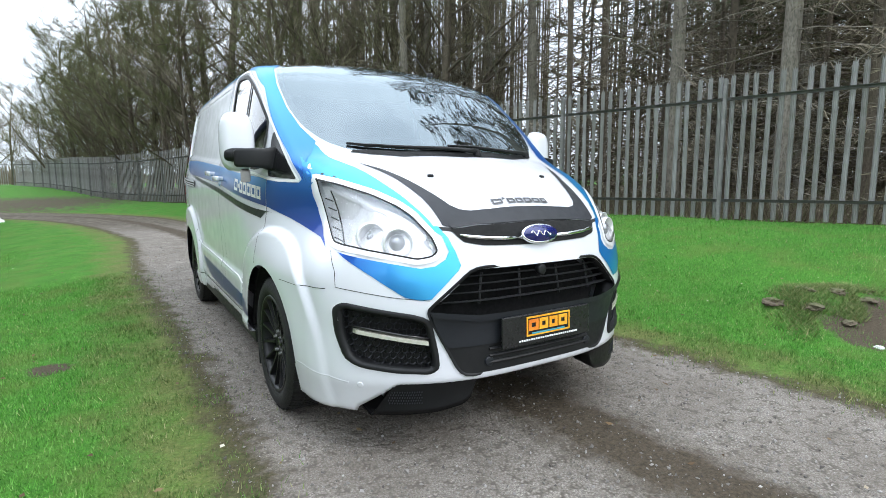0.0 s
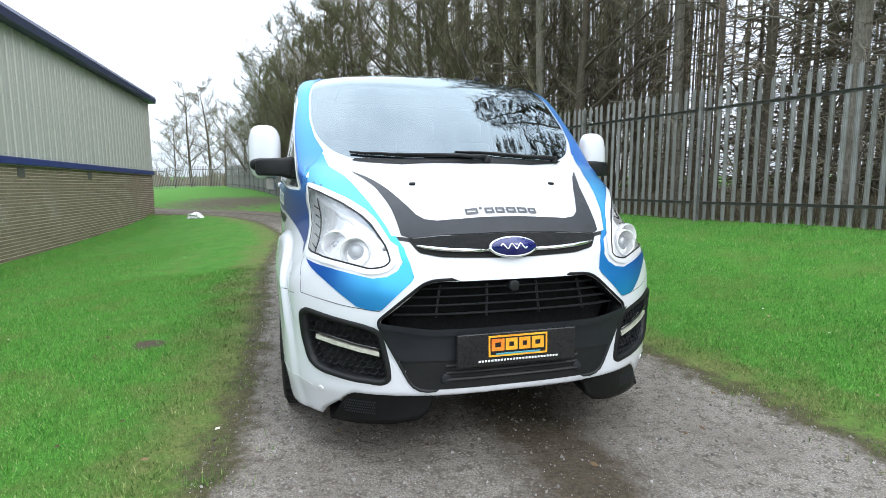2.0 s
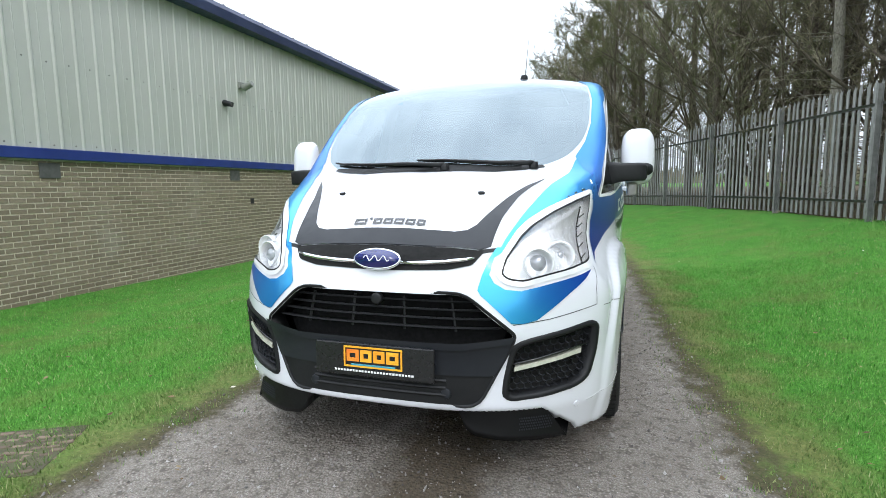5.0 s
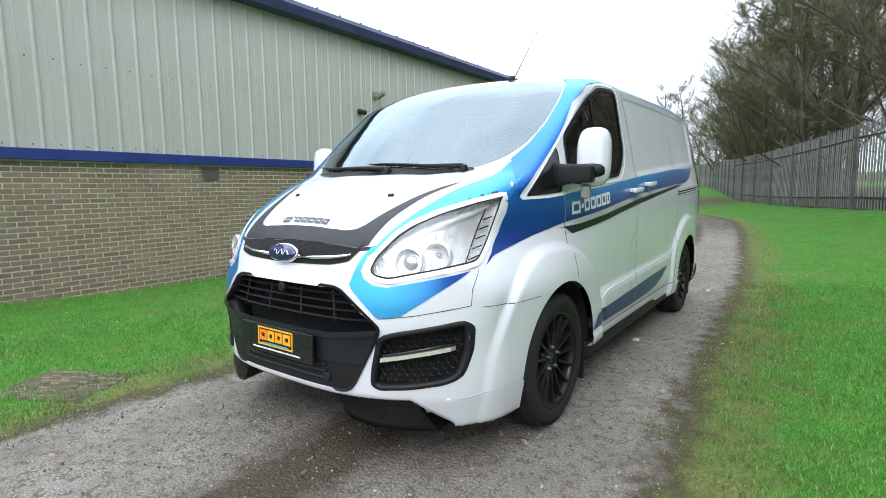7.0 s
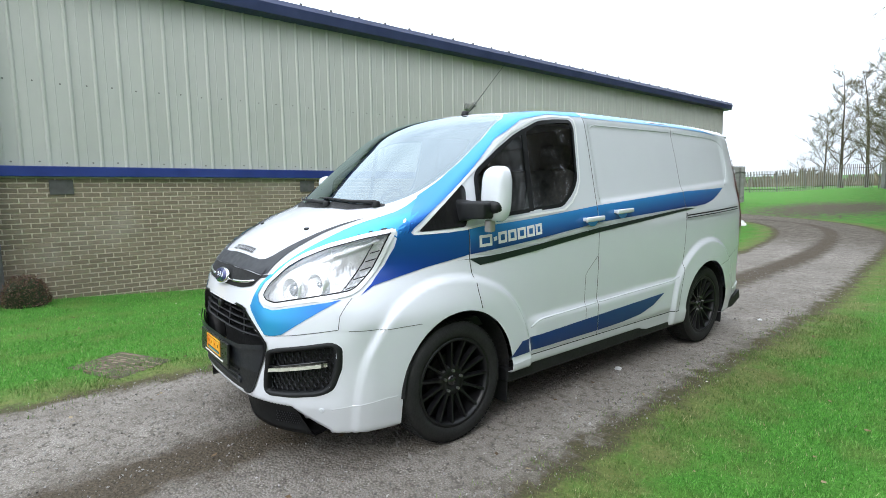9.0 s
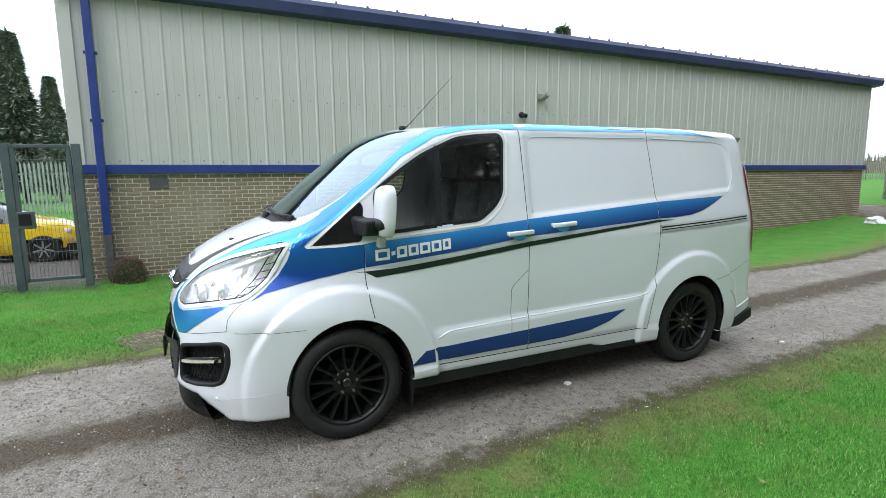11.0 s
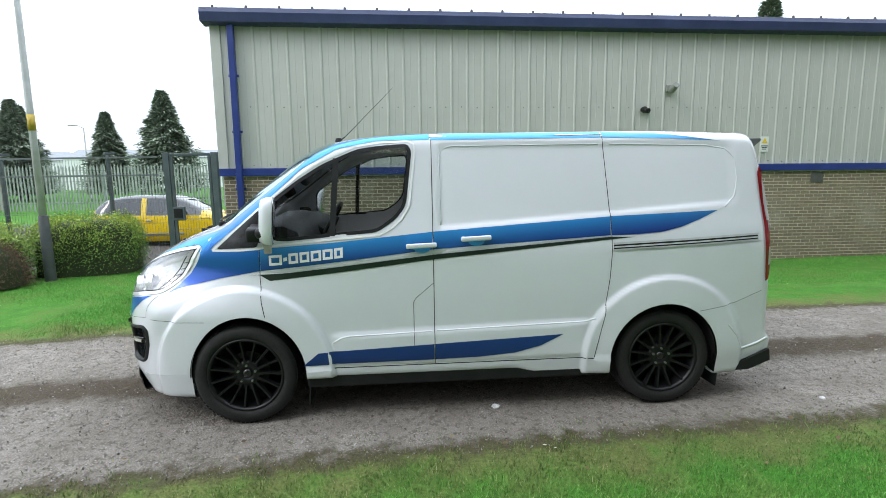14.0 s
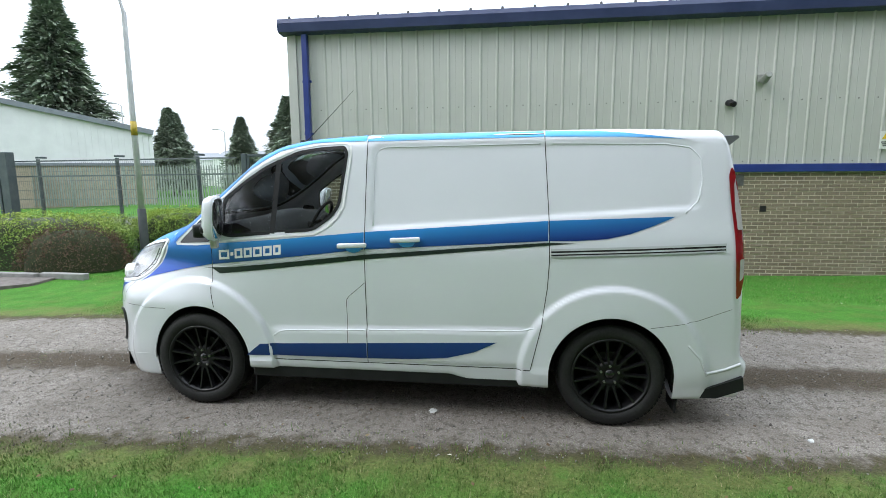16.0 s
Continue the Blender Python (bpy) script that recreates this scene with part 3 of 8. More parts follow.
# down pipe on the corner
dp = part("downpipe", box(0.12, 0.12, Z_EAVE - 0.62, pose(0.10, 0.36, (Z_EAVE + 0.62) / 2), 0.012), M["blue_trim"], bld, "blue square downpipe")
part("downpipe_foot", box(0.125, 0.125, 0.85, pose(0.10, 0.36, 0.24), 0.012), M["galv_dull"], bld, "dark bare metal pipe foot")
for z in (1.45, 2.6, 3.7):
    part("pipe_bracket", box(0.05, 0.20, 0.05, pose(0.06, 0.36, z), 0.006), M["blue_trim"], bld)
# vents in the brick, as flat cover plates
for y in (1.2, 5.2, 9.2, 13.2, 17.2):
    part("vent_cover", box(0.02, 0.30, 0.22, pose(0.006, y, 1.55), 0.004), M["galv_dull"], bld, "grey vent cover plate")
part("wall_hole", box(0.012, 0.12, 0.12, pose(0.004, 9.75, 0.98), 0.003), M["dark_gap"], bld, "small dark hole in the brickwork")
# screw rows in the cladding
screw_me = mesh_from("screw", *revolve([(0.0, 0.008), (0.012, 0.006), (0.014, 0.0)], 6, "x"))
for z in (1.925, 3.10):
    for i in range(int(LEN * 3)):
        part("screw", screw_me, M["screw"], bld).location = (0.008, 0.30 + i * 0.3333, z + 0.008 * ((i * 7) % 3 - 1))

# wall fittings
wl_ = thing("wall_light", "grey round wall light on the cladding", "wall light", (0, 0, 0))
wl_.matrix_basis = BLD_M @ pose(0.02, 9.53, 3.50)
part("back_plate", box(0.05, 0.16, 0.14, pose(0.02, 0, 0), 0.01), M["grey_fit"], wl_)
part("arm", cyl(0.035, 0.035, 0.16, pose(0.10, 0, 0.0, 0, 90, 0), 14), M["grey_fit"], wl_)
part("lamp_head", cyl(0.075, 0.06, 0.24, pose(0.20, -0.0, -0.01, 0, 70, 0), 20, 0.01), M["grey_fit"], wl_)
cc = thing("security_camera", "small black dome security camera on the cladding", "security camera", (0, 0, 0))
cc.matrix_basis = BLD_M @ pose(0.02, 8.98, 3.05)
part("back_plate", cyl(0.07, 0.07, 0.04, pose(0.02, 0, 0, 0, 90, 0), 18, 0.006), M["trim"], cc)
part("camera_body", cyl(0.055, 0.055, 0.20, pose(0.11, -0.02, -0.02, 0, 105, 20), 18, 0.01), M["trim"], cc)
part("camera_lens", cyl(0.04, 0.04, 0.02, pose(0.21, -0.055, -0.047, 0, 105, 20), 16), M["gloss_black"], cc)
sg = thing("warning_sign", "white and yellow electrical warning sign on the cladding", "sign", (0, 0, 0))
sg.matrix_basis = BLD_M @ pose(0.045, 11.82, 2.30)
part("sign_plate", box(0.006, 0.20, 0.34, None, 0.001), M["sign_white"], sg)
tri_v = [(0.006, -0.07, 0.02), (0.006, 0.07, 0.02), (0.006, 0, 0.14)]
part("warning_triangle", (tri_v, [(0, 1, 2)]), M["sign_yellow"], sg)
for i in range(3):
    part("text_bar", box(0.003, 0.15 - 0.03 * i, 0.02, pose(0.005, 0, -0.04 - 0.035 * i)), M["print_grey"], sg)

# bricks: stretcher bond, nearest stretch one by one, the rest joined
def brick_mesh(l, h):
    d, c = 0.014, 0.004
    v = [(0, 0, 0), (0, l, 0), (0, l, h), (0, 0, h), (d, c, c), (d, l - c, c), (d, l - c, h - c), (d, c, h - c)]
    return v, [(4, 5, 6, 7), (0, 1, 5, 4), (1, 2, 6, 5), (2, 3, 7, 6), (3, 0, 4, 7)]


BL, BH, JOINT = 0.212, 0.062, 0.013
brick_full = mesh_from("brick", *brick_mesh(BL, BH))
brick_full.materials.append(M["brick"])
jv, jf = [], []
rb = random.Random(4)
made = 0
for c in range(32):
    z = Z_BAND0 - 0.012 - (c + 1) * (BH + JOINT)
    y = 0.01 - (0.1125 if c % 2 else 0.0)
    while y < LEN:
        l = BL
        y0 = max(y, 0.01)
        l = min(y + BL, LEN) - y0
        if l > 0.03:
            proud = -0.012 + rb.uniform(-0.0015, 0.0015)
            if 2.5 < y < 5.6 and 4 <= c < 24 and l > 0.2 and made < 300:
                ob = new("brick", brick_full)
                ob.parent = bld
                ob.location = (proud, y0, z)
                made += 1
            else:
                v, f = brick_mesh(l, BH)
                o = len(jv)
                jv += [(x + proud, yy + y0, zz + z) for x, yy, zz in v]
                jf += [tuple(q + o for q in t) for t in f]
        y += BL + JOINT
tagged(part("brickwork", (jv, jf), M["brick"], bld, "buff brick courses in pale mortar"), kind="stuff")

# ---------------------------------------------------------------- palisade fence
k = Mat("galvanised_steel", (0.2, 0.2, 0.2), 0.55, 0.12)
gcol = k.ramp(k.noise(5, 6, (1, 1, 0.25)), (0.3, (0.22, 0.222, 0.208)), (0.55, (0.35, 0.352, 0.34)), (0.8, (0.50, 0.50, 0.49)))
gcol = k.mix(k.math("MULTIPLY", k.random(), 0.5), gcol, (0.17, 0.165, 0.145))
k.color(k.mix(k.ramp(k.noise(2.2, 5), (0.55, (0, 0, 0)), (0.75, (0.5, 0.5, 0.5))), gcol, (0.085, 0.10, 0.06)))
k.bump(k.noise(70, 4), 0.25, 0.002)
M["galv"] = k.m
M["galv_post"] = simple("galvanised_post", (0.13, 0.13, 0.12), (0.22, 0.22, 0.21), 7, 0.55, 0.12, bump=0.2, bscale=60)
M["galv_dark"] = simple("dark_galvanised_rail", (0.065, 0.066, 0.060), (0.115, 0.115, 0.105), 9, 0.6, 0.3, bump=0.2, bscale=60)


def pale_mesh(h):
    """A W-section pale with a three-pronged head, 68 mm wide, seen along y; runs up z."""
    xs = [(-0.034, 0.004), (-0.026, 0.020), (-0.010, 0.0), (0.0, 0.012), (0.010, 0.0), (0.026, 0.020), (0.034, 0.004)]
    tops = [h - 0.10, h - 0.03, h - 0.075, h, h - 0.075, h - 0.03, h - 0.10]
    v, f = [], []
    for (x, y), t in zip(xs, tops):
        v += [(x, y, 0.03), (x, y, t), (x, y - 0.004, t), (x, y - 0.004, 0.03)]
    for i in range(len(xs) - 1):
        a, b = 4 * i, 4 * i + 4
        f += [(a, b, b + 1, a + 1), (a + 3, a + 2, b + 2, b + 3), (a + 1, b + 1, b + 2, a + 2)]
    return v, f


pale_me = mesh_from("pale", *pale_mesh(2.28))
pale_me.materials.append(M["galv"])
BAY = 2.75


def fence_bay():
    f = thing("palisade_fence_panel", "weathered galvanised steel palisade fence panel", "fence", group="palisade fence")
    bm = bmesh.new()
    box_bm(bm, 0.046, 0.010, 2.5, pose(0, -0.062, 0.93))
    box_bm(bm, 0.046, 0.010, 2.5, pose(0, -0.142, 0.93))
    box_bm(bm, 0.010, 0.08, 2.5, pose(0, -0.102, 0.93))
    part("post", bm, M["galv_post"], f)
    for z in (0.32, 1.88):
        part("fish_plate", box(0.14, 0.010, 0.045, pose(0, -0.050, z), 0.003, 1), M["galv_dark"], f)
    for z in (0.32, 1.88):
        bm = bmesh.new()
        box_bm(bm, BAY - 0.01, 0.006, 0.045, pose(BAY / 2, -0.008, z))
        box_bm(bm, BAY - 0.01, 0.036, 0.006, pose(BAY / 2, -0.029, z + 0.0195))
        part("rail", bm, M["galv_dark"], f)
    for i in range(17):
        p = new("pale", pale_me)
        p.parent = f
        p.matrix_basis = pose(0.08 + i * BAY / 17, 0, 0, 0, 0.5 * math.sin(i * 2.3), 0)
    return f


def fence_run(points, first=None, flip=False):
    """Bays of equal length along a line in plan, each stepped to the ground."""
    P = np.array(points)
    d = np.concatenate([[0], np.cumsum(np.hypot(*np.diff(P, axis=0).T))])
    n = int(d[-1] / BAY)
    at = lambda s: np.array([np.interp(s, d, P[:, 0]), np.interp(s, d, P[:, 1])])
    for i in range(n):
        a, b = at(i * BAY), at((i + 1) * BAY)
        za, zb = gz(*a), gz(*b)
        ang = math.degrees(math.atan2(b[1] - a[1], b[0] - a[0]))
        tilt = math.degrees(math.atan2(zb - za, BAY))
        m = pose(a[0], a[1], za, 0, 0, ang + (0)) @ pose(0, 0, 0, 0, -tilt, 0)
        if first is None:
            first = fence_bay()
            first.matrix_basis = m
        else:
            copy_thing(first, m)
    return first


fy = np.arange(57.5, -17, -0.5)
bay0 = fence_run(np.stack([at_table(fy, FENCE), fy], 1))
fence_run([(-34, 61.5), (-9.2, 57.8)], bay0)
fence_run([(-9.6, 28.6), (-11.2, 35.0)], bay0)

# ---------------------------------------------------------------- panel van
from mathutils.bvhtree import BVHTree

van = thing("panel_van", "white panel van in blue and cyan livery on a track", "van")
WB, AXLE_Z, ARCH_R, TYRE_R = 2.933, 0.352, 0.40, 0.352
ARCHES = ((0.0, 0.030, 0.385, 0.412), (WB, 2.925, 0.398, 0.408))  # axle, middle, half width, height over the axle
TOP = smooth_table([(-1.2, 0.80), (-1.02, 0.935), (-0.95, 0.985), (-0.90, 1.035), (-0.80, 1.115), (-0.70, 1.175), (-0.577, 1.237), (-0.42, 1.297), (-0.33, 1.335), (-0.23, 1.412), (-0.09, 1.530), (0.12, 1.695), (0.32, 1.842), (0.50, 1.924), (0.65, 1.957), (0.85, 1.975), (1.3, 1.992), (2.5, 1.995), (3.3, 1.975), (3.9, 1.945)])
SIDE = smooth_table([(0.1, 0.93), (0.25, 0.955), (0.40, 0.978), (0.6, 0.985), (0.9, 0.998), (1.12, 1.0), (1.24, 0.988), (1.4, 0.955), (1.6, 0.915), (1.8, 0.872), (1.95, 0.835), (2.1, 0.79)])
NOSE = smooth_table([(0.0, -0.90), (0.20, -0.93), (0.30, -0.965), (0.36, -0.985), (0.55, -0.985), (0.66, -0.995), (0.76, -0.985), (0.90, -0.950), (1.0, -0.915), (1.1, -0.86), (1.5, -0.5)])
TAIL = smooth_table([(0.0, 3.75), (0.30, 3.81), (0.44, 3.825), (0.50, 3.785), (0.75, 3.770), (1.0, 3.760), (1.5, 3.722), (1.8, 3.675), (2.1, 3.580)])


def smax(a, b, k):
    h = np.clip(0.5 + 0.5 * (a - b) / k, 0, 1)
    return b + (a - b) * h + k * h * (1 - h)


def van_f(x, y, z):
    """Below zero inside the bodywork."""
    ax = np.abs(x)
    w = at_table(z, SIDE)
    kf = 0.010 + 0.030 * sstep(0.75, 1.10, z)
    w = w - kf * (np.maximum(0.72 - y, 0) / 0.5) ** 2 - 0.055 * (np.maximum(y - 2.9, 0) / 0.9) ** 2
    # wheel arch flares
    for yw in (0.0, WB):
        r = np.hypot(y - yw, np.maximum(z - AXLE_Z, 0) * 1.0)
        w = w + (0.030 + 0.010 * sstep(0.60, 0.4, r)) * sstep(0.612, 0.583, r)
    # raised band low on the doors, and the recess line under the belt
    band = sstep(0.55, 0.66, y) * sstep(2.46, 2.30, y)
    zc = 0.600 + 0.024 * (y - 0.6) / 1.0
    w = w + 0.020 * band * sstep(zc + 0.03, zc - 0.01, z) * sstep(0.36, 0.42, z)
    w = w + 0.012 * sstep(0.39, 0.37, z) * sstep(0.35, 0.45, y) * sstep(2.62, 2.5, y)
    # pressed load panels
    pz0 = 1.32 + 0.066 * (y - 1.35)
    inset = sstep(1.32, 1.36, y) * sstep(3.47 - 0.1 * np.abs(z - 1.62), 3.42 - 0.1 * np.abs(z - 1.62), y) * sstep(pz0 - 0.01, pz0 + 0.02, z) * sstep(1.885, 1.86, z)
    w = w - 0.014 * inset
    f = ax - w
    yy = y - 0.33 * ax**2
    top = at_table(yy, TOP) - 0.048 * ax**2 * sstep(0.4, 0.8, y)
    f = smax(f, z - top, 0.085 - 0.040 * sstep(-0.30, -0.10, y) * sstep(1.1, 0.7, y))
    nose = at_table(z, NOSE) + 0.50 * ax**3.2
    # bonnet lip above the grille
    f = smax(f, nose - y, 0.06)
    tail = at_table(z, TAIL) - 0.04 * ax**3
    f = smax(f, y - tail, 0.055)
    front_ = sstep(-0.28, -0.34, y)
    floor = 0.315 + 0.025 * front_ - 0.142 * front_ * np.clip((ax - 0.675) / 0.085, 0, 1) - 0.05 * sstep(3.0, 3.3, y) - 0.055 * sstep(1.85, 2.05, y) * sstep(0.7, 0.9, ax)
    return smax(f, floor - z, 0.02)


# a capsule of rays from the van's inner axis finds the skin
NT, NYC, NF, NR = 400, 220, 120, 60
AX0, AX1, AXZ = -0.10, 3.30, 1.02
th = np.linspace(0, 2 * np.pi, NT, endpoint=False)
rings = []
for a in np.linspace(1, 0, NF, endpoint=False)[1:]:
    rings.append((AX0, -a * np.pi / 2))
for y in np.linspace(AX0, AX1, NYC):
    rings.append((y, 0.0))
for a in np.linspace(0, 1, NR, endpoint=False)[1:]:
    rings.append((AX1, a * np.pi / 2))
ry = np.array([r[0] for r in rings])[:, None]
ra = np.array([r[1] for r in rings])[:, None]
dx = np.cos(ra) * np.sin(th)[None]
dz = np.cos(ra) * np.cos(th)[None]
dy = np.sin(ra) + 0 * th[None]
lo, hi = np.zeros(dx.shape), np.full(dx.shape, 2.6)
for _ in range(26):
    m_ = (lo + hi) / 2
    ins = van_f(m_ * dx, ry + m_ * dy, AXZ + m_ * dz) < 0
    lo, hi = np.where(ins, m_, lo), np.where(ins, hi, m_)
VX, VY, VZ = lo * dx, ry + lo * dy, AXZ + lo * dz
nr = len(rings)
vid = np.arange(nr * NT).reshape(nr, NT)
nxt = np.roll(vid, -1, axis=1)
quads = np.stack([vid[:-1], nxt[:-1], nxt[1:], vid[1:]], -1).reshape(-1, 4)
verts = np.stack([VX, VY, VZ], -1).reshape(-1, 3)
tips = np.array([[0, 0, 0], [0, 0, 0]], float)
for i, (row, sgn, y0) in enumerate(((0, -1, AX0), (nr - 1, 1, AX1))):
    a, b = 0.0, 2.0
    for _ in range(26):
        c = (a + b) / 2
        a, b = (c, b) if van_f(np.array(0.0), np.array(y0 + sgn * c), np.array(AXZ)) < 0 else (a, c)
    tips[i] = (0, y0 + sgn * a, AXZ)
verts = np.concatenate([verts, tips])
ntip = nr * NT
cen = verts[quads].mean(1)
SKIN = BVHTree.FromPolygons(verts.tolist(), quads.tolist() + [vid[0].tolist(), vid[-1].tolist()])


def in_poly(px, py, poly):
    """Which points lie inside a 2D outline."""
    inside_ = np.zeros(px.shape, bool)
    n = len(poly)
    for i in range(n):
        (x1, y1), (x2, y2) = poly[i], poly[(i + 1) % n]
        hit = ((y1 > py) != (y2 > py)) & (px < (x2 - x1) * (py - y1) / (y2 - y1 + 1e-12) + x1)
        inside_ ^= hit
    return inside_


def rounded(poly, r=0.03, n=4):
    """Rounds the corners of a 2D outline."""
    out = []
    P = [Vector(p) for p in poly]
    for i, p in enumerate(P):
        a, b = P[i - 1] - p, P[(i + 1) % len(P)] - p
        d = min(r, a.length * 0.45, b.length * 0.45)
        s, e = p + a.normalized() * d, p + b.normalized() * d
        for t in np.linspace(0, 1, n):
            out.append(tuple((1 - t) ** 2 * s + 2 * t * (1 - t) * p + t**2 * e))
    return out


def grown(poly, d):
    """The outline moved outwards by d (inwards if below zero), point by point."""
    P = [Vector(p) for p in poly]
    area = sum(P[i - 1].x * P[i].y - P[i].x * P[i - 1].y for i in range(len(P)))
    sg_ = 1 if area > 0 else -1
    out = []
    for i, p in enumerate(P):
        a, b = (p - P[i - 1]), (P[(i + 1) % len(P)] - p)
        na, nb = Vector((a.y, -a.x)), Vector((b.y, -b.x))
        n_ = (na.normalized() + nb.normalized())
        if n_.length < 1e-6:
            n_ = na
        n_ = n_.normalized() * sg_
        c = max(0.5, n_.dot(na.normalized() * sg_))
        out.append(tuple(p + n_ * (d / c)))
    return out


SIDE_WIN = rounded([(0.225, 1.520), (0.215, 1.280), (0.30, 1.268), (0.468, 1.283), (0.92, 1.317), (1.043, 1.401), (1.105, 1.481), (1.151, 1.837), (1.130, 1.880), (0.966, 1.871), (0.80, 1.849), (0.566, 1.752), (0.413, 1.658)], 0.045, 5)


def to_skin(p, axis, side):
    """Drops a 2D point on to the bodywork along an axis; gives place and normal."""
    if axis == "x":
        o, d = Vector((2.5 * side, p[0], p[1])), Vector((-side, 0, 0))
    elif axis == "y":
        o, d = Vector((p[0] * side, -3.0, p[1])), Vector((0, 1, 0))
    elif axis == "z":
        o, d = Vector((p[0] * side, p[1], 3.5)), Vector((0, 0, -1))
    else:
        # slantwise on to the front corner: p[0] runs across the corner
        o, d = Vector(((0.8 * p[0] + 1.8) * side, 0.6 * p[0] - 2.4, p[1])), Vector((-0.6 * side, 0.8, 0))
    hit, nrm, i_, dist = SKIN.ray_cast(o, d)
    return (hit, nrm) if hit is not None else (None, None)


def patch(outline, axis, side=1, off=0.003, step=0.03, holes=()):
    """A sheet cut to a 2D outline and laid on the bodywork."""
    bm = bmesh.new()
    vs = [bm.verts.new((p[0], p[1], 0)) for p in outline]
    es = [bm.edges.new((vs[i - 1], vs[i])) for i in range(len(vs))]
    for h in holes:
        hv = [bm.verts.new((p[0], p[1], 0)) for p in h]
        es += [bm.edges.new((hv[i - 1], hv[i])) for i in range(len(hv))]
    bmesh.ops.triangle_fill(bm, edges=es, use_beauty=True)
    lo_ = [min(p[i] for p in outline) for i in (0, 1)]
    hi_ = [max(p[i] for p in outline) for i in (0, 1)]
    for i in (0, 1):
        no = (1, 0, 0) if i == 0 else (0, 1, 0)
        for c in np.arange(lo_[i] + step * 0.5, hi_[i], step):
            bmesh.ops.bisect_plane(bm, geom=bm.verts[:] + bm.edges[:] + bm.faces[:], plane_co=(c, 0, 0) if i == 0 else (0, c, 0), plane_no=no, dist=1e-6)
    dead = []
    for v in bm.verts:
        hit, nrm = to_skin((v.co.x, v.co.y), axis, side)
        if hit is None:
            dead.append(v)
            continue
        v.co = hit + nrm * off if nrm.dot(hit - Vector((0, min(max(hit.y, 0), 3.2), 1.0))) > 0 else hit - nrm * off
    if dead:
        bmesh.ops.delete(bm, geom=dead, context="VERTS")
    bmesh.ops.recalc_face_normals(bm, faces=bm.faces)
    bm.faces.ensure_lookup_table()
    f0 = bm.faces[len(bm.faces) // 2]
    c0 = f0.calc_center_median()
    if f0.normal.dot(c0 - Vector((0, min(max(c0.y, 0), 3.2), 1.0))) < 0:
        bmesh.ops.reverse_faces(bm, faces=bm.faces)
    return bm


def both(name, outline, axis, mat, parent=None, label="", off=0.003, step=0.03, smooth=True, holes=()):
    return [part(name, patch(outline, axis, s, off, step, holes), M[mat] if isinstance(mat, str) else mat, parent or van, label, smooth) for s in (1, -1)]


def strip(points, width, axis, side=1, off=0.004, res=0.02):
    """A narrow band along a 2D line, laid on the bodywork."""
    pts = [Vector(p) for p in points]
    dense = []
    for a, b in zip(pts, pts[1:]):
        n = max(1, int((b - a).length / res))
        dense += [a.lerp(b, i / n) for i in range(n)]
    dense.append(pts[-1])
    v, f = [], []
    for i, p in enumerate(dense):
        d = dense[min(i + 1, len(dense) - 1)] - dense[max(i - 1, 0)]
        n = Vector((-d.y, d.x)).normalized() * width / 2
        rows_ = []
        for q in (p + n, p - n):
            hit, nrm = to_skin(q, axis, side)
            if hit is None:
                rows_ = None
                break
            out = hit - Vector((0, min(max(hit.y, 0), 3.2), 1.0))
            rows_.append(hit + nrm * (off if nrm.dot(out) > 0 else -off))
        if rows_:
            v += rows_
    for i in range(len(v) // 2 - 1):
        f.append((2 * i, 2 * i + 1, 2 * i + 3, 2 * i + 2))
    return v, f


def seam(points, axis, width=0.005, sides=(1, -1), mat="seam", name="panel_gap", off=0.0015):
    for s in sides:
        v, f = strip(points, width, axis, s, off)
        if f:
            part(name, (v, f), M[mat], van, smooth=True)


def frame_ring(outline, inner, outer, axis, side, off=0.004, res=None):
    """A border that follows an outline, from inner to outer offset."""
    A, B = grown(outline, inner), grown(outline, outer)
    v, f = [], []
    for a, b in zip(A, B):
        for p in (a, b):
            hit, nrm = to_skin(p, axis, side)
            if hit is None:
                hit, nrm = Vector(v[-1]) if v else Vector((0, 0, 0)), Vector((0, 0, 1))
                v.append(hit)
                continue
            out = hit - Vector((0, min(max(hit.y, 0), 3.2), 1.0))
            v.append(hit + nrm * (off if nrm.dot(out) > 0 else -off))
    n = len(A)
    for i in range(n):
        j = (i + 1) % n
        f.append((2 * i, 2 * i + 1, 2 * j + 1, 2 * j))
    return v, f


# windscreen outline in plan, from above: (x, y), full width
SCREEN_H = [(0.35, -0.275), (0.58, -0.195), (0.695, -0.085), (0.768, 0.06), (0.792, 0.20), (0.788, 0.40), (0.752, 0.58), (0.69, 0.640), (0.35, 0.545)]
SCREEN = rounded([(0.0, -0.300)] + SCREEN_H + [(0.0, 0.512)] + [(-x, y) for x, y in SCREEN_H[::-1]], 0.06, 5)
# headlamp outline, seen slantwise: (across the corner, z)
HEAD = rounded([(0.490, 1.224), (0.447, 1.124), (0.400, 1.010), (0.360, 0.943), (0.335, 0.918), (0.295, 0.911), (0.165, 0.897), (-0.050, 0.860), (-0.116, 0.872), (-0.146, 0.905), (-0.113, 0.970), (-0.020, 1.058), (0.050, 1.100), (0.170, 1.148), (0.345, 1.196)], 0.02, 3)

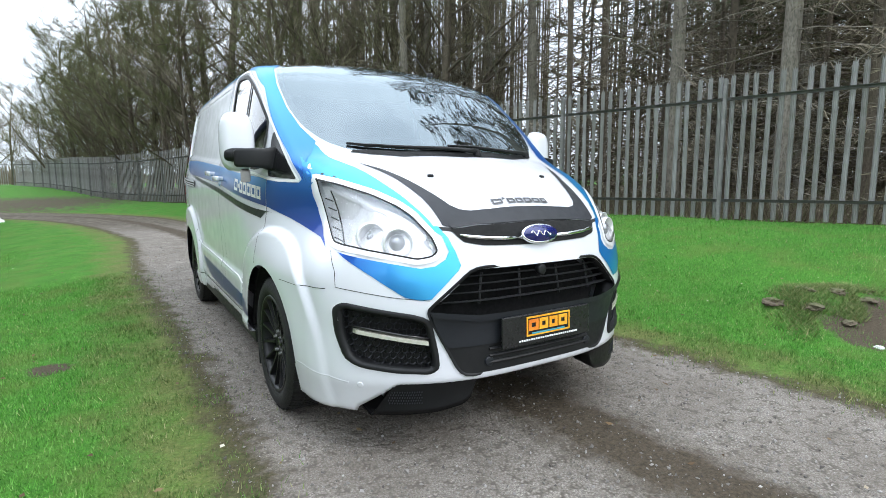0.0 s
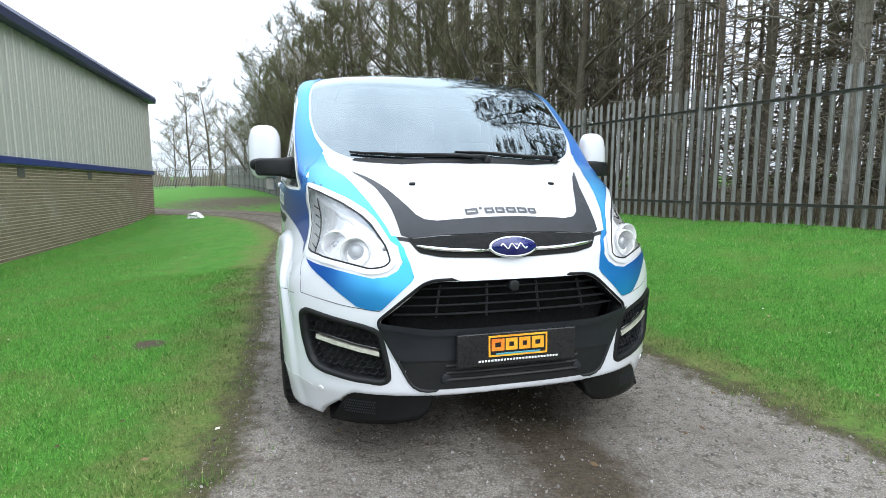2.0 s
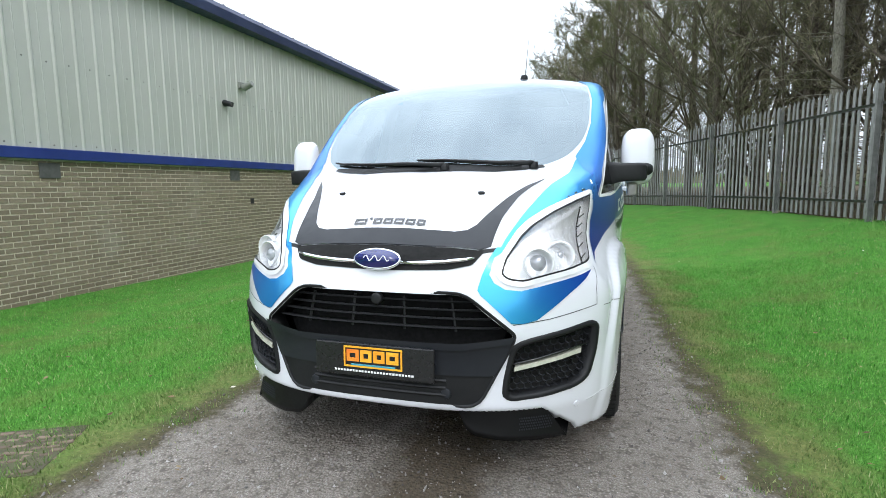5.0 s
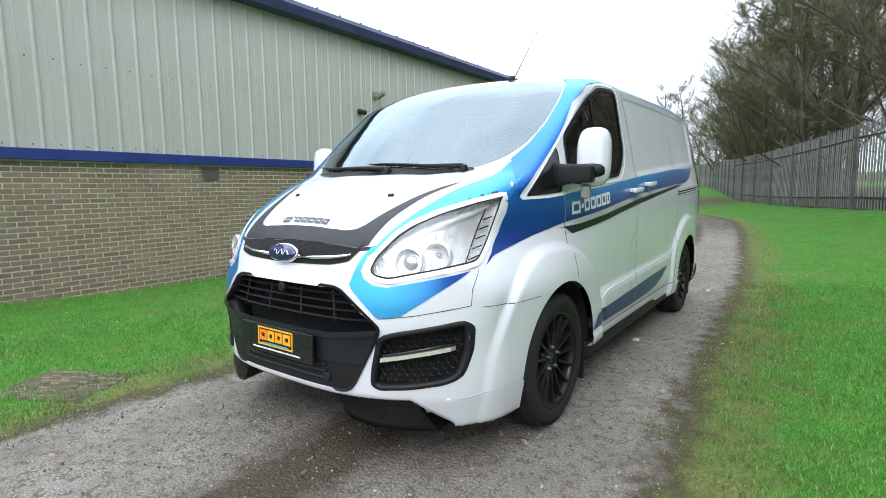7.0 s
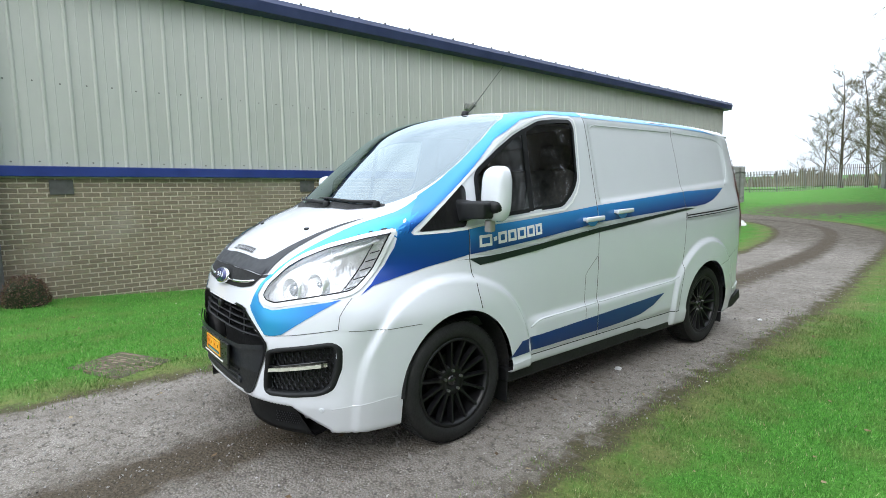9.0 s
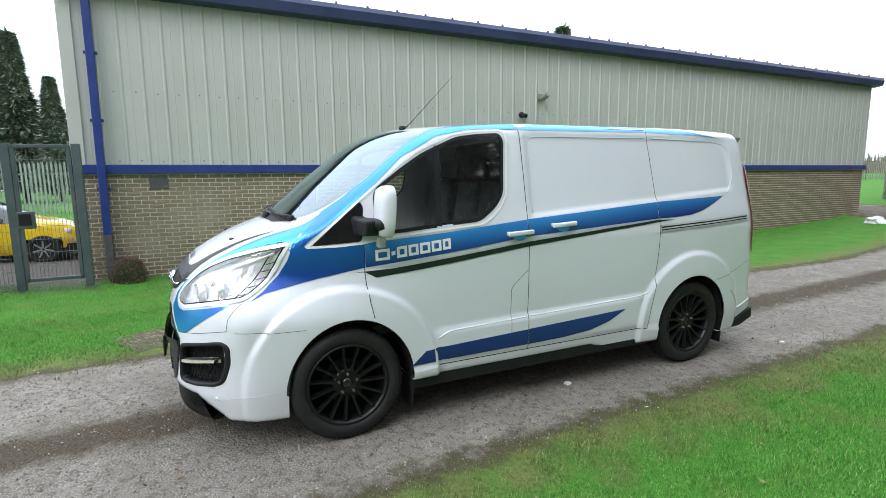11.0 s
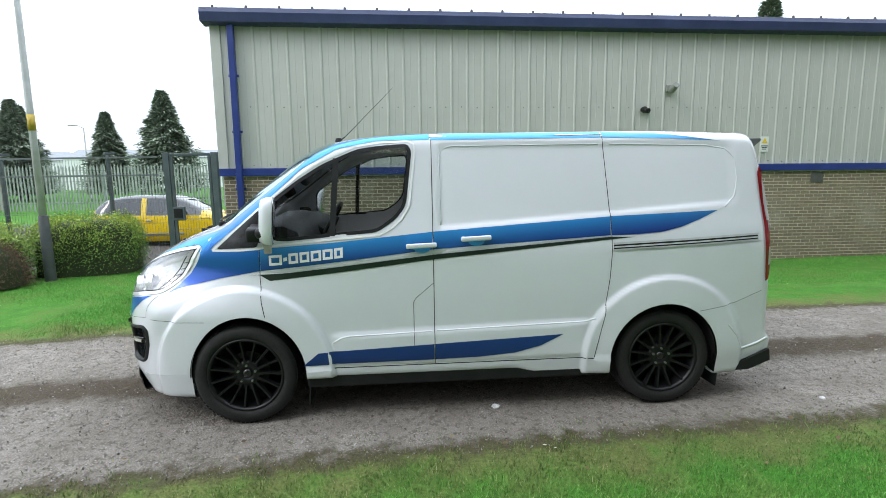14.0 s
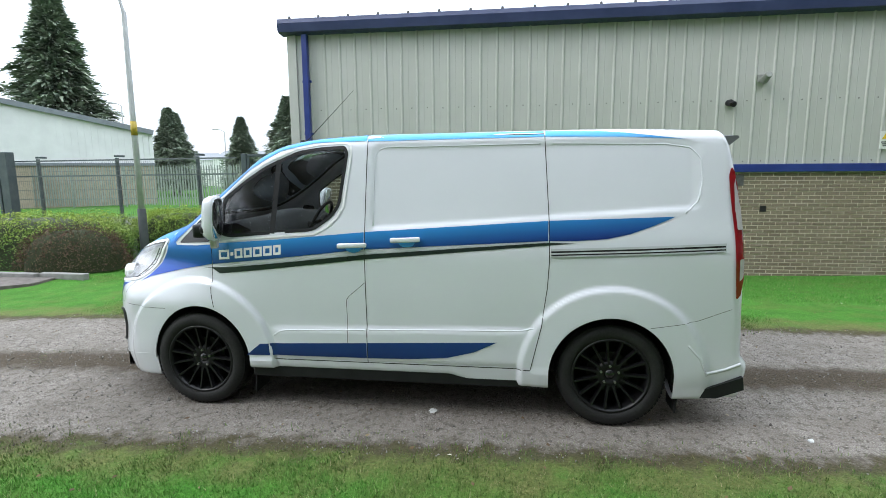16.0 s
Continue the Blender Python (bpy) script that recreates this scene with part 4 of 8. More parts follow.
cx, cy, cz = cen.T
arch = np.zeros(len(cen), bool)
for yw, yc, ea, eb in ARCHES:
    arch |= (np.hypot((cy - yc) / ea, np.maximum(cz - AXLE_Z, 0) / eb) < 1) & (np.abs(cx) > 0.55)
cut_win = in_poly(cy, cz, grown(SIDE_WIN, 0.004)) & (np.abs(cx) > 0.6)
cut_scr = in_poly(cx, cy, grown(SCREEN, 0.004)) & (cz > 1.25)
cut_head = in_poly(0.8 * np.abs(cx) + 0.6 * cy, cz, grown(HEAD, -0.004)) & (cy < -0.15) & (np.abs(cx) > 0.3)
GRILLE = [(-0.37, 0.828), (0.37, 0.828), (0.567, 0.665), (0.552, 0.625), (0.424, 0.375), (-0.424, 0.375), (-0.552, 0.625), (-0.567, 0.665)]
GRILLE = rounded(GRILLE, 0.05, 4)
FOG = rounded([(0.562, 0.624), (0.62, 0.645), (0.75, 0.668), (0.855, 0.690), (0.880, 0.665), (0.872, 0.56), (0.845, 0.45), (0.80, 0.42), (0.68, 0.402), (0.555, 0.394), (0.524, 0.412), (0.527, 0.47), (0.545, 0.56)], 0.03, 3)
cut_gr = in_poly(cx, cz, grown(GRILLE, -0.004)) & (cy < -0.5)
cut_fog = in_poly(np.abs(cx), cz, grown(FOG, -0.012)) & (cy < -0.3)
keep = ~(arch | cut_win | cut_scr | cut_head | cut_gr | cut_fog)


def nearest_on(poly, px, py):
    """The nearest points of a closed 2D outline."""
    best = np.full(px.shape, 1e9)
    ox, oy = px.copy(), py.copy()
    for i in range(len(poly)):
        (x1, y1), (x2, y2) = poly[i - 1], poly[i]
        ex, ey = x2 - x1, y2 - y1
        t = np.clip(((px - x1) * ex + (py - y1) * ey) / (ex * ex + ey * ey + 1e-12), 0, 1)
        qx, qy = x1 + t * ex, y1 + t * ey
        d = np.hypot(px - qx, py - qy)
        m_ = d < best
        best, ox, oy = np.where(m_, d, best), np.where(m_, qx, ox), np.where(m_, qy, oy)
    return ox, oy


def rim_of(cut):
    return np.intersect1d(np.unique(quads[cut]), np.unique(quads[keep]))


# the rims of all openings are drawn on to their true outlines
for yw, yc, ea, eb in ARCHES:
    r_ = rim_of(arch & (np.abs(cy - yc) < 0.8))
    vx, vy, vz = verts[r_].T
    e_ = np.hypot((vy - yc) / ea, np.maximum(vz - AXLE_Z, 0) / eb)
    e_ = np.where(np.abs(vx) > 0.70, np.maximum(e_, 0.2), 1)
    verts[r_, 1] = yc + (vy - yc) / e_
    verts[r_, 2] = np.where(vz > AXLE_Z, AXLE_Z + (vz - AXLE_Z) / e_, vz)
r_ = rim_of(cut_gr)
gx_, gz_ = nearest_on(grown(GRILLE, -0.002), verts[r_, 0], verts[r_, 2])
verts[r_, 0], verts[r_, 2] = gx_, gz_
r_ = rim_of(cut_fog)
sg_ = np.sign(verts[r_, 0])
gx_, gz_ = nearest_on(grown(FOG, -0.004), np.abs(verts[r_, 0]), verts[r_, 2])
verts[r_, 0], verts[r_, 2] = gx_ * sg_, gz_
r_ = rim_of(cut_head)
gu_, gz_ = nearest_on(grown(HEAD, -0.002), 0.8 * np.abs(verts[r_, 0]) + 0.6 * verts[r_, 1], verts[r_, 2])
for i_, u_, z_ in zip(r_, gu_, gz_):
    hit, _ = to_skin((u_, z_), "d", 1 if verts[i_, 0] > 0 else -1)
    if hit is not None:
        verts[i_] = hit
r_ = rim_of(cut_win)
gy_, gz_ = nearest_on(SIDE_WIN, verts[r_, 1], verts[r_, 2])
for i_, y_, z_ in zip(r_, gy_, gz_):
    hit, _ = to_skin((y_, z_), "x", 1 if verts[i_, 0] > 0 else -1)
    if hit is not None:
        verts[i_] = hit
r_ = rim_of(cut_scr)
gx_, gy_ = nearest_on(SCREEN, verts[r_, 0], verts[r_, 1])
for i_, x_, y_ in zip(r_, gx_, gy_):
    hit, _ = to_skin((x_, y_), "z", 1)
    if hit is not None:
        verts[i_] = hit
side_ = np.abs(cx) > 0.72
is_door = side_ & (cy > 0.135) & (cy < 1.29) & (cz > 0.385) & (cz < 1.905) & (np.hypot(cy, cz - AXLE_Z) > ARCH_R)
slide_y = np.interp(cz, [0.38, 0.69, 1.13, 1.93], [2.41, 2.48, 2.525, 2.49])
is_slide = side_ & (cy >= 1.29) & (cy < slide_y) & (cz > 0.385) & (cz < 1.915)
BON = [(0, -0.915), (0.42, -0.875), (0.56, -0.80), (0.66, -0.62), (0.76, -0.40), (0.82, -0.25), (0.80, 0.0), (0.55, -0.20), (0, -0.30)]
is_bon = in_poly(np.abs(cx), cy, BON) & (cz > 0.98)
is_bump = (cz < 0.735) & (cy < -0.30) & ~is_bon
is_rbump = (cz < 0.72) & (cy > 3.30)


def skin_piece(name, mask, label="", sel=None):
    q = quads[mask & keep]
    if not len(q):
        return None
    used, inv = np.unique(q, return_inverse=True)
    me = mesh_from(name, verts[used].tolist(), inv.reshape(-1, 4).tolist(), True)
    return part(name, me, M["white"], van, label)


rest = ~(is_door | is_slide | is_bon | is_bump | is_rbump)
body = skin_piece("body", rest, "gloss white painted steel bodywork")
doors = {}
for s, nm in ((1, "near"), (-1, "off")):
    sd = cx * s > 0
    doors[s] = skin_piece("front_door", is_door & sd & ~(is_bon | is_bump), "white front door with blue belt stripe")
    skin_piece("sliding_door", is_slide & sd, "white sliding load door with blue belt stripe")
cap_ = mesh_from("nose_cap", verts[vid[0]].tolist(), [tuple(range(NT))], True)
part("nose_cap", cap_, M["wrap_grey"], van)
bonnet = skin_piece("bonnet", is_bon & ~is_bump, "white bonnet with charcoal and cyan wrap")
bumper = skin_piece("front_bumper", is_bump, "white sculpted front bumper with large black intakes")
skin_piece("rear_bumper", is_rbump & ~is_bump, "white rear bumper")
# inner lining so that nothing shows through the openings
for yw, yc, ea, eb in ARCHES:
    for s in (1, -1):
        v, f = [], []
        xs_ = (0.985, 0.97, 0.80, 0.58)
        n_ = 36
        for q in range(n_ + 1):
            an = math.pi * q / n_
            for i, x in enumerate(xs_):
                g = 0.0 if i == 0 else 0.012
                v.append((x * s, yc + (ea + g) * math.cos(an), AXLE_Z + (eb + g) * math.sin(an)))
            v.append((0.58 * s, yc, AXLE_Z - 0.05))
        for q in range(n_):
            for i in range(4):
                f.append((5 * q + i, 5 * q + i + 1, 5 * q + 6 + i, 5 * q + 5 + i))
        part("arch_liner", (v, f), M["dark_gap"], van, "black wheel arch liner")
        for y_ in (yc - ea - 0.012, yc + ea + 0.012):
            part("arch_liner", box(0.36, 0.012, 0.08, pose(0.75 * s, y_, AXLE_Z - 0.02)), M["dark_gap"], van)
part("underbody", box(1.50, 4.3, 0.10, pose(0, 1.5, 0.34)), M["dark_gap"], van, "dark underbody")
for s in (1, -1):
    part("side_skirt", box(0.10, 2.10, 0.10, pose(0.925 * s, 1.46, 0.29), 0.015), M["trim"], van, "black side skirt")

# ---------------------------------------------------------------- van: livery wraps, gaps, glass
both("fender_stripe", [(-0.525, 0.905), (-0.44, 0.945), (-0.136, 1.014), (0.133, 1.064), (0.133, 1.203), (-0.10, 1.190), (-0.19, 1.190), (-0.205, 1.205), (-0.165, 1.250), (-0.215, 1.265), (-0.262, 1.232), (-0.30, 1.13), (-0.355, 1.045), (-0.45, 0.955)], "x", "wrap_fender", label="blue stripe behind the headlamp")
both("belt_stripe", [(0.139, 1.064), (1.285, 1.186), (1.285, 1.302), (0.70, 1.252), (0.139, 1.212)], "x", "wrap_belt", label="blue belt stripe on the front door")
both("belt_stripe", [(1.293, 1.187), (2.515, 1.250), (2.515, 1.378), (1.293, 1.303)], "x", "wrap_belt", label="blue belt stripe on the sliding door")
both("belt_stripe", [(2.523, 1.250), (2.70, 1.252), (2.88, 1.265), (3.02, 1.295), (3.16, 1.345), (3.30, 1.404), (2.523, 1.379)], "x", "wrap_belt", label="blue stripe tip on the rear quarter")
both("dark_stripe", [(0.05, 1.035), (0.133, 1.036), (0.20, 0.998), (1.285, 1.118), (2.515, 1.222), (2.69, 1.236), (2.515, 1.240), (1.285, 1.150), (0.30, 1.048)], "x", "wrap_green", label="thin dark green stripe")
both("silver_stripe", [(0.15, 1.058), (1.285, 1.180), (2.515, 1.245), (2.515, 1.2415), (1.285, 1.153), (0.30, 1.051)], "x", "silver_line", label="silver pinstripe", off=0.002)
both("sill_stripe", [(0.395, 0.415), (1.285, 0.420), (1.285, 0.530), (0.50, 0.500)], "x", "wrap_low", label="navy blue sill stripe")
both("sill_stripe", [(1.293, 0.420), (1.60, 0.426), (1.85, 0.445), (2.03, 0.490), (2.19, 0.566), (1.293, 0.531)], "x", "wrap_low", label="navy blue sill stripe with pointed tail")
# cyan edge along the roof and down the pillar
both("roof_stripe", [(1.293, 1.914), (2.485, 1.920), (2.485, 1.958), (1.293, 1.960)], "x", "wrap_roof", label="cyan roof edge stripe")
both("roof_stripe", [(2.493, 1.920), (3.0, 1.908), (3.36, 1.888), (3.0, 1.935), (2.85, 1.948), (2.493, 1.958)], "x", "wrap_roof", label="cyan roof stripe with pointed tail")


def ruled(A, B, n=6, off=0.003):
    """A sheet on the bodywork between two lines of places that lie on it."""
    v, f = [], []
    for a_, b_ in zip(A, B):
        for i in range(n + 1):
            p_ = a_.lerp(b_, i / n)
            q_, nrm, i_, d_ = SKIN.find_nearest(p_)
            out_ = q_ - Vector((0, min(max(q_.y, 0), 3.2), 1.0))
            v.append(q_ + nrm * (off if nrm.dot(out_) > 0 else -off))
    for i in range(len(A) - 1):
        for k_ in range(n):
            o = i * (n + 1) + k_
            f.append((o, o + 1, o + n + 2, o + n + 1))
    return v, f


def on_line(points, n):
    """Even steps along a 2D line."""
    P = np.array(points, float)
    d = np.concatenate([[0], np.cumsum(np.hypot(*np.diff(P, axis=0).T))])
    s_ = np.linspace(0, d[-1], n)
    return list(zip(np.interp(s_, d, P[:, 0]), np.interp(s_, d, P[:, 1])))


for s in (1, -1):
    low = [to_skin(p_, "x", s)[0] for p_ in on_line([(-0.225, 1.198), (0.135, 1.475), (0.42, 1.730), (0.66, 1.860), (0.92, 1.912), (1.285, 1.918)], 60)]
    upp = [to_skin(p_, "z", s)[0] for p_ in on_line([(0.735, -0.070), (0.778, 0.052), (0.801, 0.20), (0.797, 0.40), (0.760, 0.584), (0.698, 0.655), (0.712, 0.85), (0.735, 1.285)], 60)]
    v, f = ruled(low, upp, 8, 0.0042)
    part("pillar_stripe", (v, f), M["wrap_pillar"], van, "cyan to blue wrap on the windscreen pillar", True)
# bonnet: cyan wing sweep, charcoal band, seen from above
both("wing_sweep", [(0.492, -0.848), (0.550, -0.820), (0.598, -0.740), (0.689, -0.584), (0.780, -0.399), (0.842, -0.268), (0.856, -0.17), (0.838, -0.05), (0.800, 0.035), (0.765, -0.04), (0.735, -0.10), (0.715, -0.22), (0.655, -0.37), (0.595, -0.57), (0.540, -0.735)], "z", "wrap_bonnet", label="cyan sweep along the bonnet edge")
both("bonnet_band", [(0.0, -0.842), (0.20, -0.840), (0.30, -0.832), (0.35, -0.815), (0.382, -0.785), (0.422, -0.70), (0.475, -0.58), (0.545, -0.44), (0.622, -0.315), (0.565, -0.45), (0.522, -0.56), (0.480, -0.72), (0.458, -0.848), (0.42, -0.868), (0.20, -0.897), (0.0, -0.902)], "z", "wrap_grey", label="charcoal bonnet band")
part("bonnet_band_front", patch(rounded([(-0.43, 1.030), (-0.20, 1.052), (0.0, 1.058), (0.20, 1.052), (0.43, 1.030), (0.43, 0.995), (0.30, 1.008), (0.0, 1.016), (-0.30, 1.008), (-0.43, 0.995)], 0.01, 2), "y", 1, 0.0065, 0.02), M["wrap_grey"], van, smooth=True)
# cheeks below the headlamps
both("cheek_sweep", [(-0.122, 1.006), (-0.168, 0.96), (-0.202, 0.90), (-0.224, 0.845), (-0.215, 0.825), (-0.107, 0.712), (-0.06, 0.710), (0.0, 0.722), (0.151, 0.812), (0.300, 0.896), (0.15, 0.873), (-0.06, 0.838), (-0.12, 0.846), (-0.160, 0.872), (-0.174, 0.905), (-0.142, 0.968), (-0.072, 1.006)][::-1], "d", "wrap_cheek", label="cyan cheek sweep below the headlamp", step=0.025)

# shut lines
seam([(0.136, 1.21), (0.133, 1.02), (0.145, 0.86), (0.165, 0.76)], "x")
seam([(0.60, 0.384), (1.29, 0.384), (2.41, 0.384)], "x", 0.006)
seam([(1.29, 0.384), (1.29, 1.3), (1.295, 1.93)], "x")
seam([(2.41, 0.39), (2.48, 0.69), (2.515, 0.95), (2.525, 1.13), (2.52, 1.4), (2.49, 1.93)], "x")
seam([(0.72, 1.912), (1.29, 1.932), (2.49, 1.940)], "x", 0.006)
seam([(1.285, 0.955), (1.17, 0.86), (1.15, 0.83), (1.15, 0.60), (1.15, 0.42)], "x", 0.0035)
seam([(-0.62, 0.745), (-0.45, 0.735), (-0.24, 0.735)], "x", 0.0028)
seam([(3.16, 0.70), (3.45, 0.74), (3.66, 0.82)], "x", 0.003)
seam([(0.40, -0.880), (0.50, -0.842), (0.548, -0.818)], "z", 0.010)
seam([(0.548, -0.812), (0.572, -0.757), (0.660, -0.602), (0.752, -0.418), (0.815, -0.285)], "z", 0.006)
seam([(-0.10, 0.707), (0.06, 0.722), (0.30, 0.755)], "d", 0.0028)
seam([(0.30, 0.755), (0.305, 0.82), (0.34, 0.90)], "d", 0.0028)

# glass and its black borders
for s in (1, -1):
    gl = part("side_window", patch(SIDE_WIN, "x", s, -0.004, 0.06), M["side_glass"], van, "tinted side window", True)
    gl.visible_shadow = False
    part("window_frame", frame_ring(SIDE_WIN, -0.013, 0.010, "x", s, 0.003), M["trim"], van, "black window frame", True)
    v, f = strip([(0.622, 1.290), (0.656, 1.800)], 0.038, "x", s, 0.001)
    part("window_divider", (v, f), M["trim"], van, "black window divider", True)
    tri = [(-0.165, 1.205), (0.125, 1.222), (0.150, 1.43), (0.13, 1.465)]
    part("mirror_base_panel", patch(rounded(tri, 0.02, 3), "x", s, 0.004, 0.03), M["gloss_black"], van, "black triangular panel below the pillar", True)
    v, f = strip([(-0.19, 1.197), (0.0, 1.200), (0.135, 1.212), (0.30, 1.240), (0.60, 1.266), (0.93, 1.288), (1.02, 1.335), (1.085, 1.395), (1.135, 1.475), (1.182, 1.84), (1.175, 1.888), (1.14, 1.906), (0.95, 1.899), (0.78, 1.874), (0.55, 1.778), (0.40, 1.685), (0.14, 1.475), (-0.19, 1.197)], 0.013, "x", s, 0.006)
    part("window_pinstripe", (v, f), M["print_white"], van, "white pinstripe round the window", True)
screen = part("windscreen", patch(grown(SCREEN, 0.003), "z", 1, 0.0005, 0.05), M["screen_glass"], van, "windscreen reflecting a white sky and bare branches", True)
screen.visible_shadow = False
co_ = np.array([tuple(v_.co) for v_ in screen.data.vertices])
za_, zb_ = co_[:, 2] - 0.05, co_[:, 2] + 0.05
for _ in range(24):
    zm_ = (za_ + zb_) / 2
    in_ = van_f(co_[:, 0], co_[:, 1], zm_) < 0
    za_, zb_ = np.where(in_, zm_, za_), np.where(in_, zb_, zm_)
co_[:, 2] = za_ + 0.001
screen.data.vertices.foreach_set("co", co_.reshape(-1))
part("windscreen_border", frame_ring(SCREEN, -0.034, 0.002, "z", 1, -0.006), M["trim"], van, "black ceramic windscreen border", True)


# pressed creases of the load panels and the low door band
def crease(points, r=0.007, sink=0.45):
    for s in (1, -1):
        P = []
        for q in on_line(points, 40):
            h_, n_ = to_skin(q, "x", s)
            n_ = n_ if n_.x * s > 0 else -n_
            P.append(h_ - n_ * r * sink)
        part("pressed_crease", tube(P, r, 6), M["white"], van, smooth=True)


crease([(0.60, 0.560), (0.65, 0.594), (0.712, 0.606), (0.95, 0.612), (1.275, 0.622)])
crease([(1.305, 0.624), (2.36, 0.650), (2.43, 0.67)])
crease([(1.345, 1.345), (1.345, 1.80), (1.365, 1.855), (1.42, 1.872), (2.46, 1.876)], 0.005)
crease([(-0.70, 0.345), (-0.58, 0.362), (-0.45, 0.375), (-0.385, 0.372)], 0.008, 0.75)
crease([(3.40, 0.585), (3.475, 0.50), (3.53, 0.375)], 0.008)
crease([(3.535, 0.385), (3.65, 0.415), (3.745, 0.455)], 0.012)
crease([(2.54, 1.876), (3.25, 1.858), (3.40, 1.835), (3.455, 1.77), (3.465, 1.62), (3.44, 1.50), (3.36, 1.425)], 0.006)

# ---------------------------------------------------------------- van: nose details
def nose_at(x, z, off=0.0):
    hit, nrm = to_skin((x, z), "y", 1)
    if nrm.y > 0:
        nrm = -nrm
    return hit + nrm * off, nrm


def corner_at(u, z, s, off=0.0):
    hit, nrm = to_skin((u, z), "d", s)
    if nrm.dot(Vector((0.6 * s, -0.8, 0))) < 0:
        nrm = -nrm
    return hit + nrm * off, nrm


# headlamps: bucket, projector, bowls, ribs, clear lens
for s in (1, -1):
    hl = part("headlamp", patch(grown(HEAD, 0.0), "d", s, -0.034, 0.022), M["reflector"], van, "large clear headlamp with chrome reflectors", True)
    part("headlamp_rim", frame_ring(HEAD, -0.012, 0.008, "d", s, 0.0065), M["lamp_white"], hl, "white rim round the lamp", True)
    part("headlamp_gasket", frame_ring(HEAD, -0.019, -0.012, "d", s, 0.0066), M["trim"], hl, smooth=True)
    A, B = grown(HEAD, 0.0), grown(HEAD, -0.004)
    v, f = [], []
    for a, b in zip(A, B):
        v += [corner_at(*a, s)[0], corner_at(*b, s, -0.050)[0]]
    for i in range(len(A)):
        j = (i + 1) % len(A)
        f.append((2 * i, 2 * i + 1, 2 * j + 1, 2 * j))
    part("headlamp_wall", (v, f), M["lamp_white"], hl, smooth=True)
    rot = Vector((0.30 * s, -1, 0.08)).normalized().to_track_quat("Z", "Y").to_matrix().to_4x4()
    for u_, z_, r0, nm_ in ((0.045, 0.955, 0.058, "projector"), (0.185, 0.985, 0.056, "main_beam")):
        p0, n0 = corner_at(u_, z_, s, -0.044)
        mm = Matrix.Translation(p0) @ rot
        v, f = revolve([(0.010, -0.02), (r0 * 0.62, -0.010), (r0 * 0.86, 0.012), (r0, 0.040), (r0 * 1.10, 0.040), (r0 * 1.14, 0.0)], 36, "z")
        part(nm_ + "_bowl", ([mm @ Vector(q) for q in v], f), M["bowl"], hl, "silvered reflector bowl", True)
        bm = bmesh.new()
        bmesh.ops.create_uvsphere(bm, u_segments=24, v_segments=12, radius=r0 * (0.60 if nm_ == "projector" else 0.30))
        bmesh.ops.scale(bm, vec=(1, 1, 0.7), verts=bm.verts)
        bmesh.ops.transform(bm, matrix=mm @ pose(0, 0, 0.012), verts=bm.verts)
        part(nm_ + "_lens", bm, M["lens_grey"], hl, "grey glass lens", True)
    # stepped ribs beside the outer edge
    for i in range(5):
        v, f = tube([corner_at(0.300 + 0.020 * i, 0.945 + i * 0.040, s, -0.012)[0], corner_at(0.352 + 0.018 * i, 0.957 + i * 0.040, s, -0.012)[0]], 0.0032, 6)
        part("lamp_rib", (v, f), M["gloss_black"], hl)
    v, f = tube([corner_at(0.285 + 0.022 * i, 0.930 + i * 0.045, s, -0.014)[0] for i in range(6)], 0.0035, 6)
    part("lamp_divider", (v, f), M["gloss_black"], hl)
    # brow: a pale moulded fin that sweeps over the bowls
    v, f = [], []
    for u_, z_ in ((-0.085, 0.975), (0.0, 1.035), (0.09, 1.075), (0.20, 1.095), (0.31, 1.125), (0.42, 1.175)):
        a_, n_ = corner_at(u_, z_, s, -0.010)
        b_, n2 = corner_at(u_ + 0.012, z_ - 0.030, s, -0.050)
        c_, n3 = corner_at(u_ - 0.010, z_ + 0.022, s, -0.045)
        v += [c_, a_, b_]
    for i in range(5):
        for k_ in range(2):
            f.append((3 * i + k_, 3 * i + k_ + 1, 3 * i + 4 + k_, 3 * i + 3 + k_))
    part("lamp_brow", (v, f), M["lamp_white"], hl, "pale inner brow", True)
    lens = part("headlamp_lens", patch(grown(HEAD, -0.003), "d", s, 0.002, 0.04), M["lamp_glass"], hl, "clear polycarbonate lens", True)
    lens.visible_shadow = False

# upper slot with chrome bars and oval badge
SLOT = rounded([(-0.435, 0.992), (-0.30, 1.005), (0.0, 1.012), (0.30, 1.005), (0.435, 0.992), (0.395, 0.940), (0.30, 0.922), (0.0, 0.912), (-0.30, 0.922), (-0.395, 0.940)], 0.012, 3)
part("bonnet_lip_slot", patch(SLOT, "y", 1, 0.004, 0.02), M["dark_gap"], van, "black slot below the bonnet edge", True)
for s in (1, -1):
    pts = [nose_at(x * s, z, 0.010)[0] for x, z in ((0.10, 0.943), (0.20, 0.945), (0.29, 0.950), (0.365, 0.958), (0.400, 0.966))]
    v, f = tube(pts, [0.008, 0.009, 0.009, 0.008, 0.004], 10)
    part("chrome_bar", (v, f), M["chrome"], van, "chrome grille bar", True)
pc, nc = nose_at(0.0, 0.952, 0.0)
rotb = nc.to_track_quat("Z", "Y").to_matrix().to_4x4()
badge = part("badge", cyl(0.05, 0.05, 0.022, Matrix.Translation(pc + nc * 0.018) @ rotb @ Matrix.Diagonal((2.14, 0.92, 1, 1)), 48, 0.004), M["chrome"], van, "oval chrome-rimmed blue badge", True)
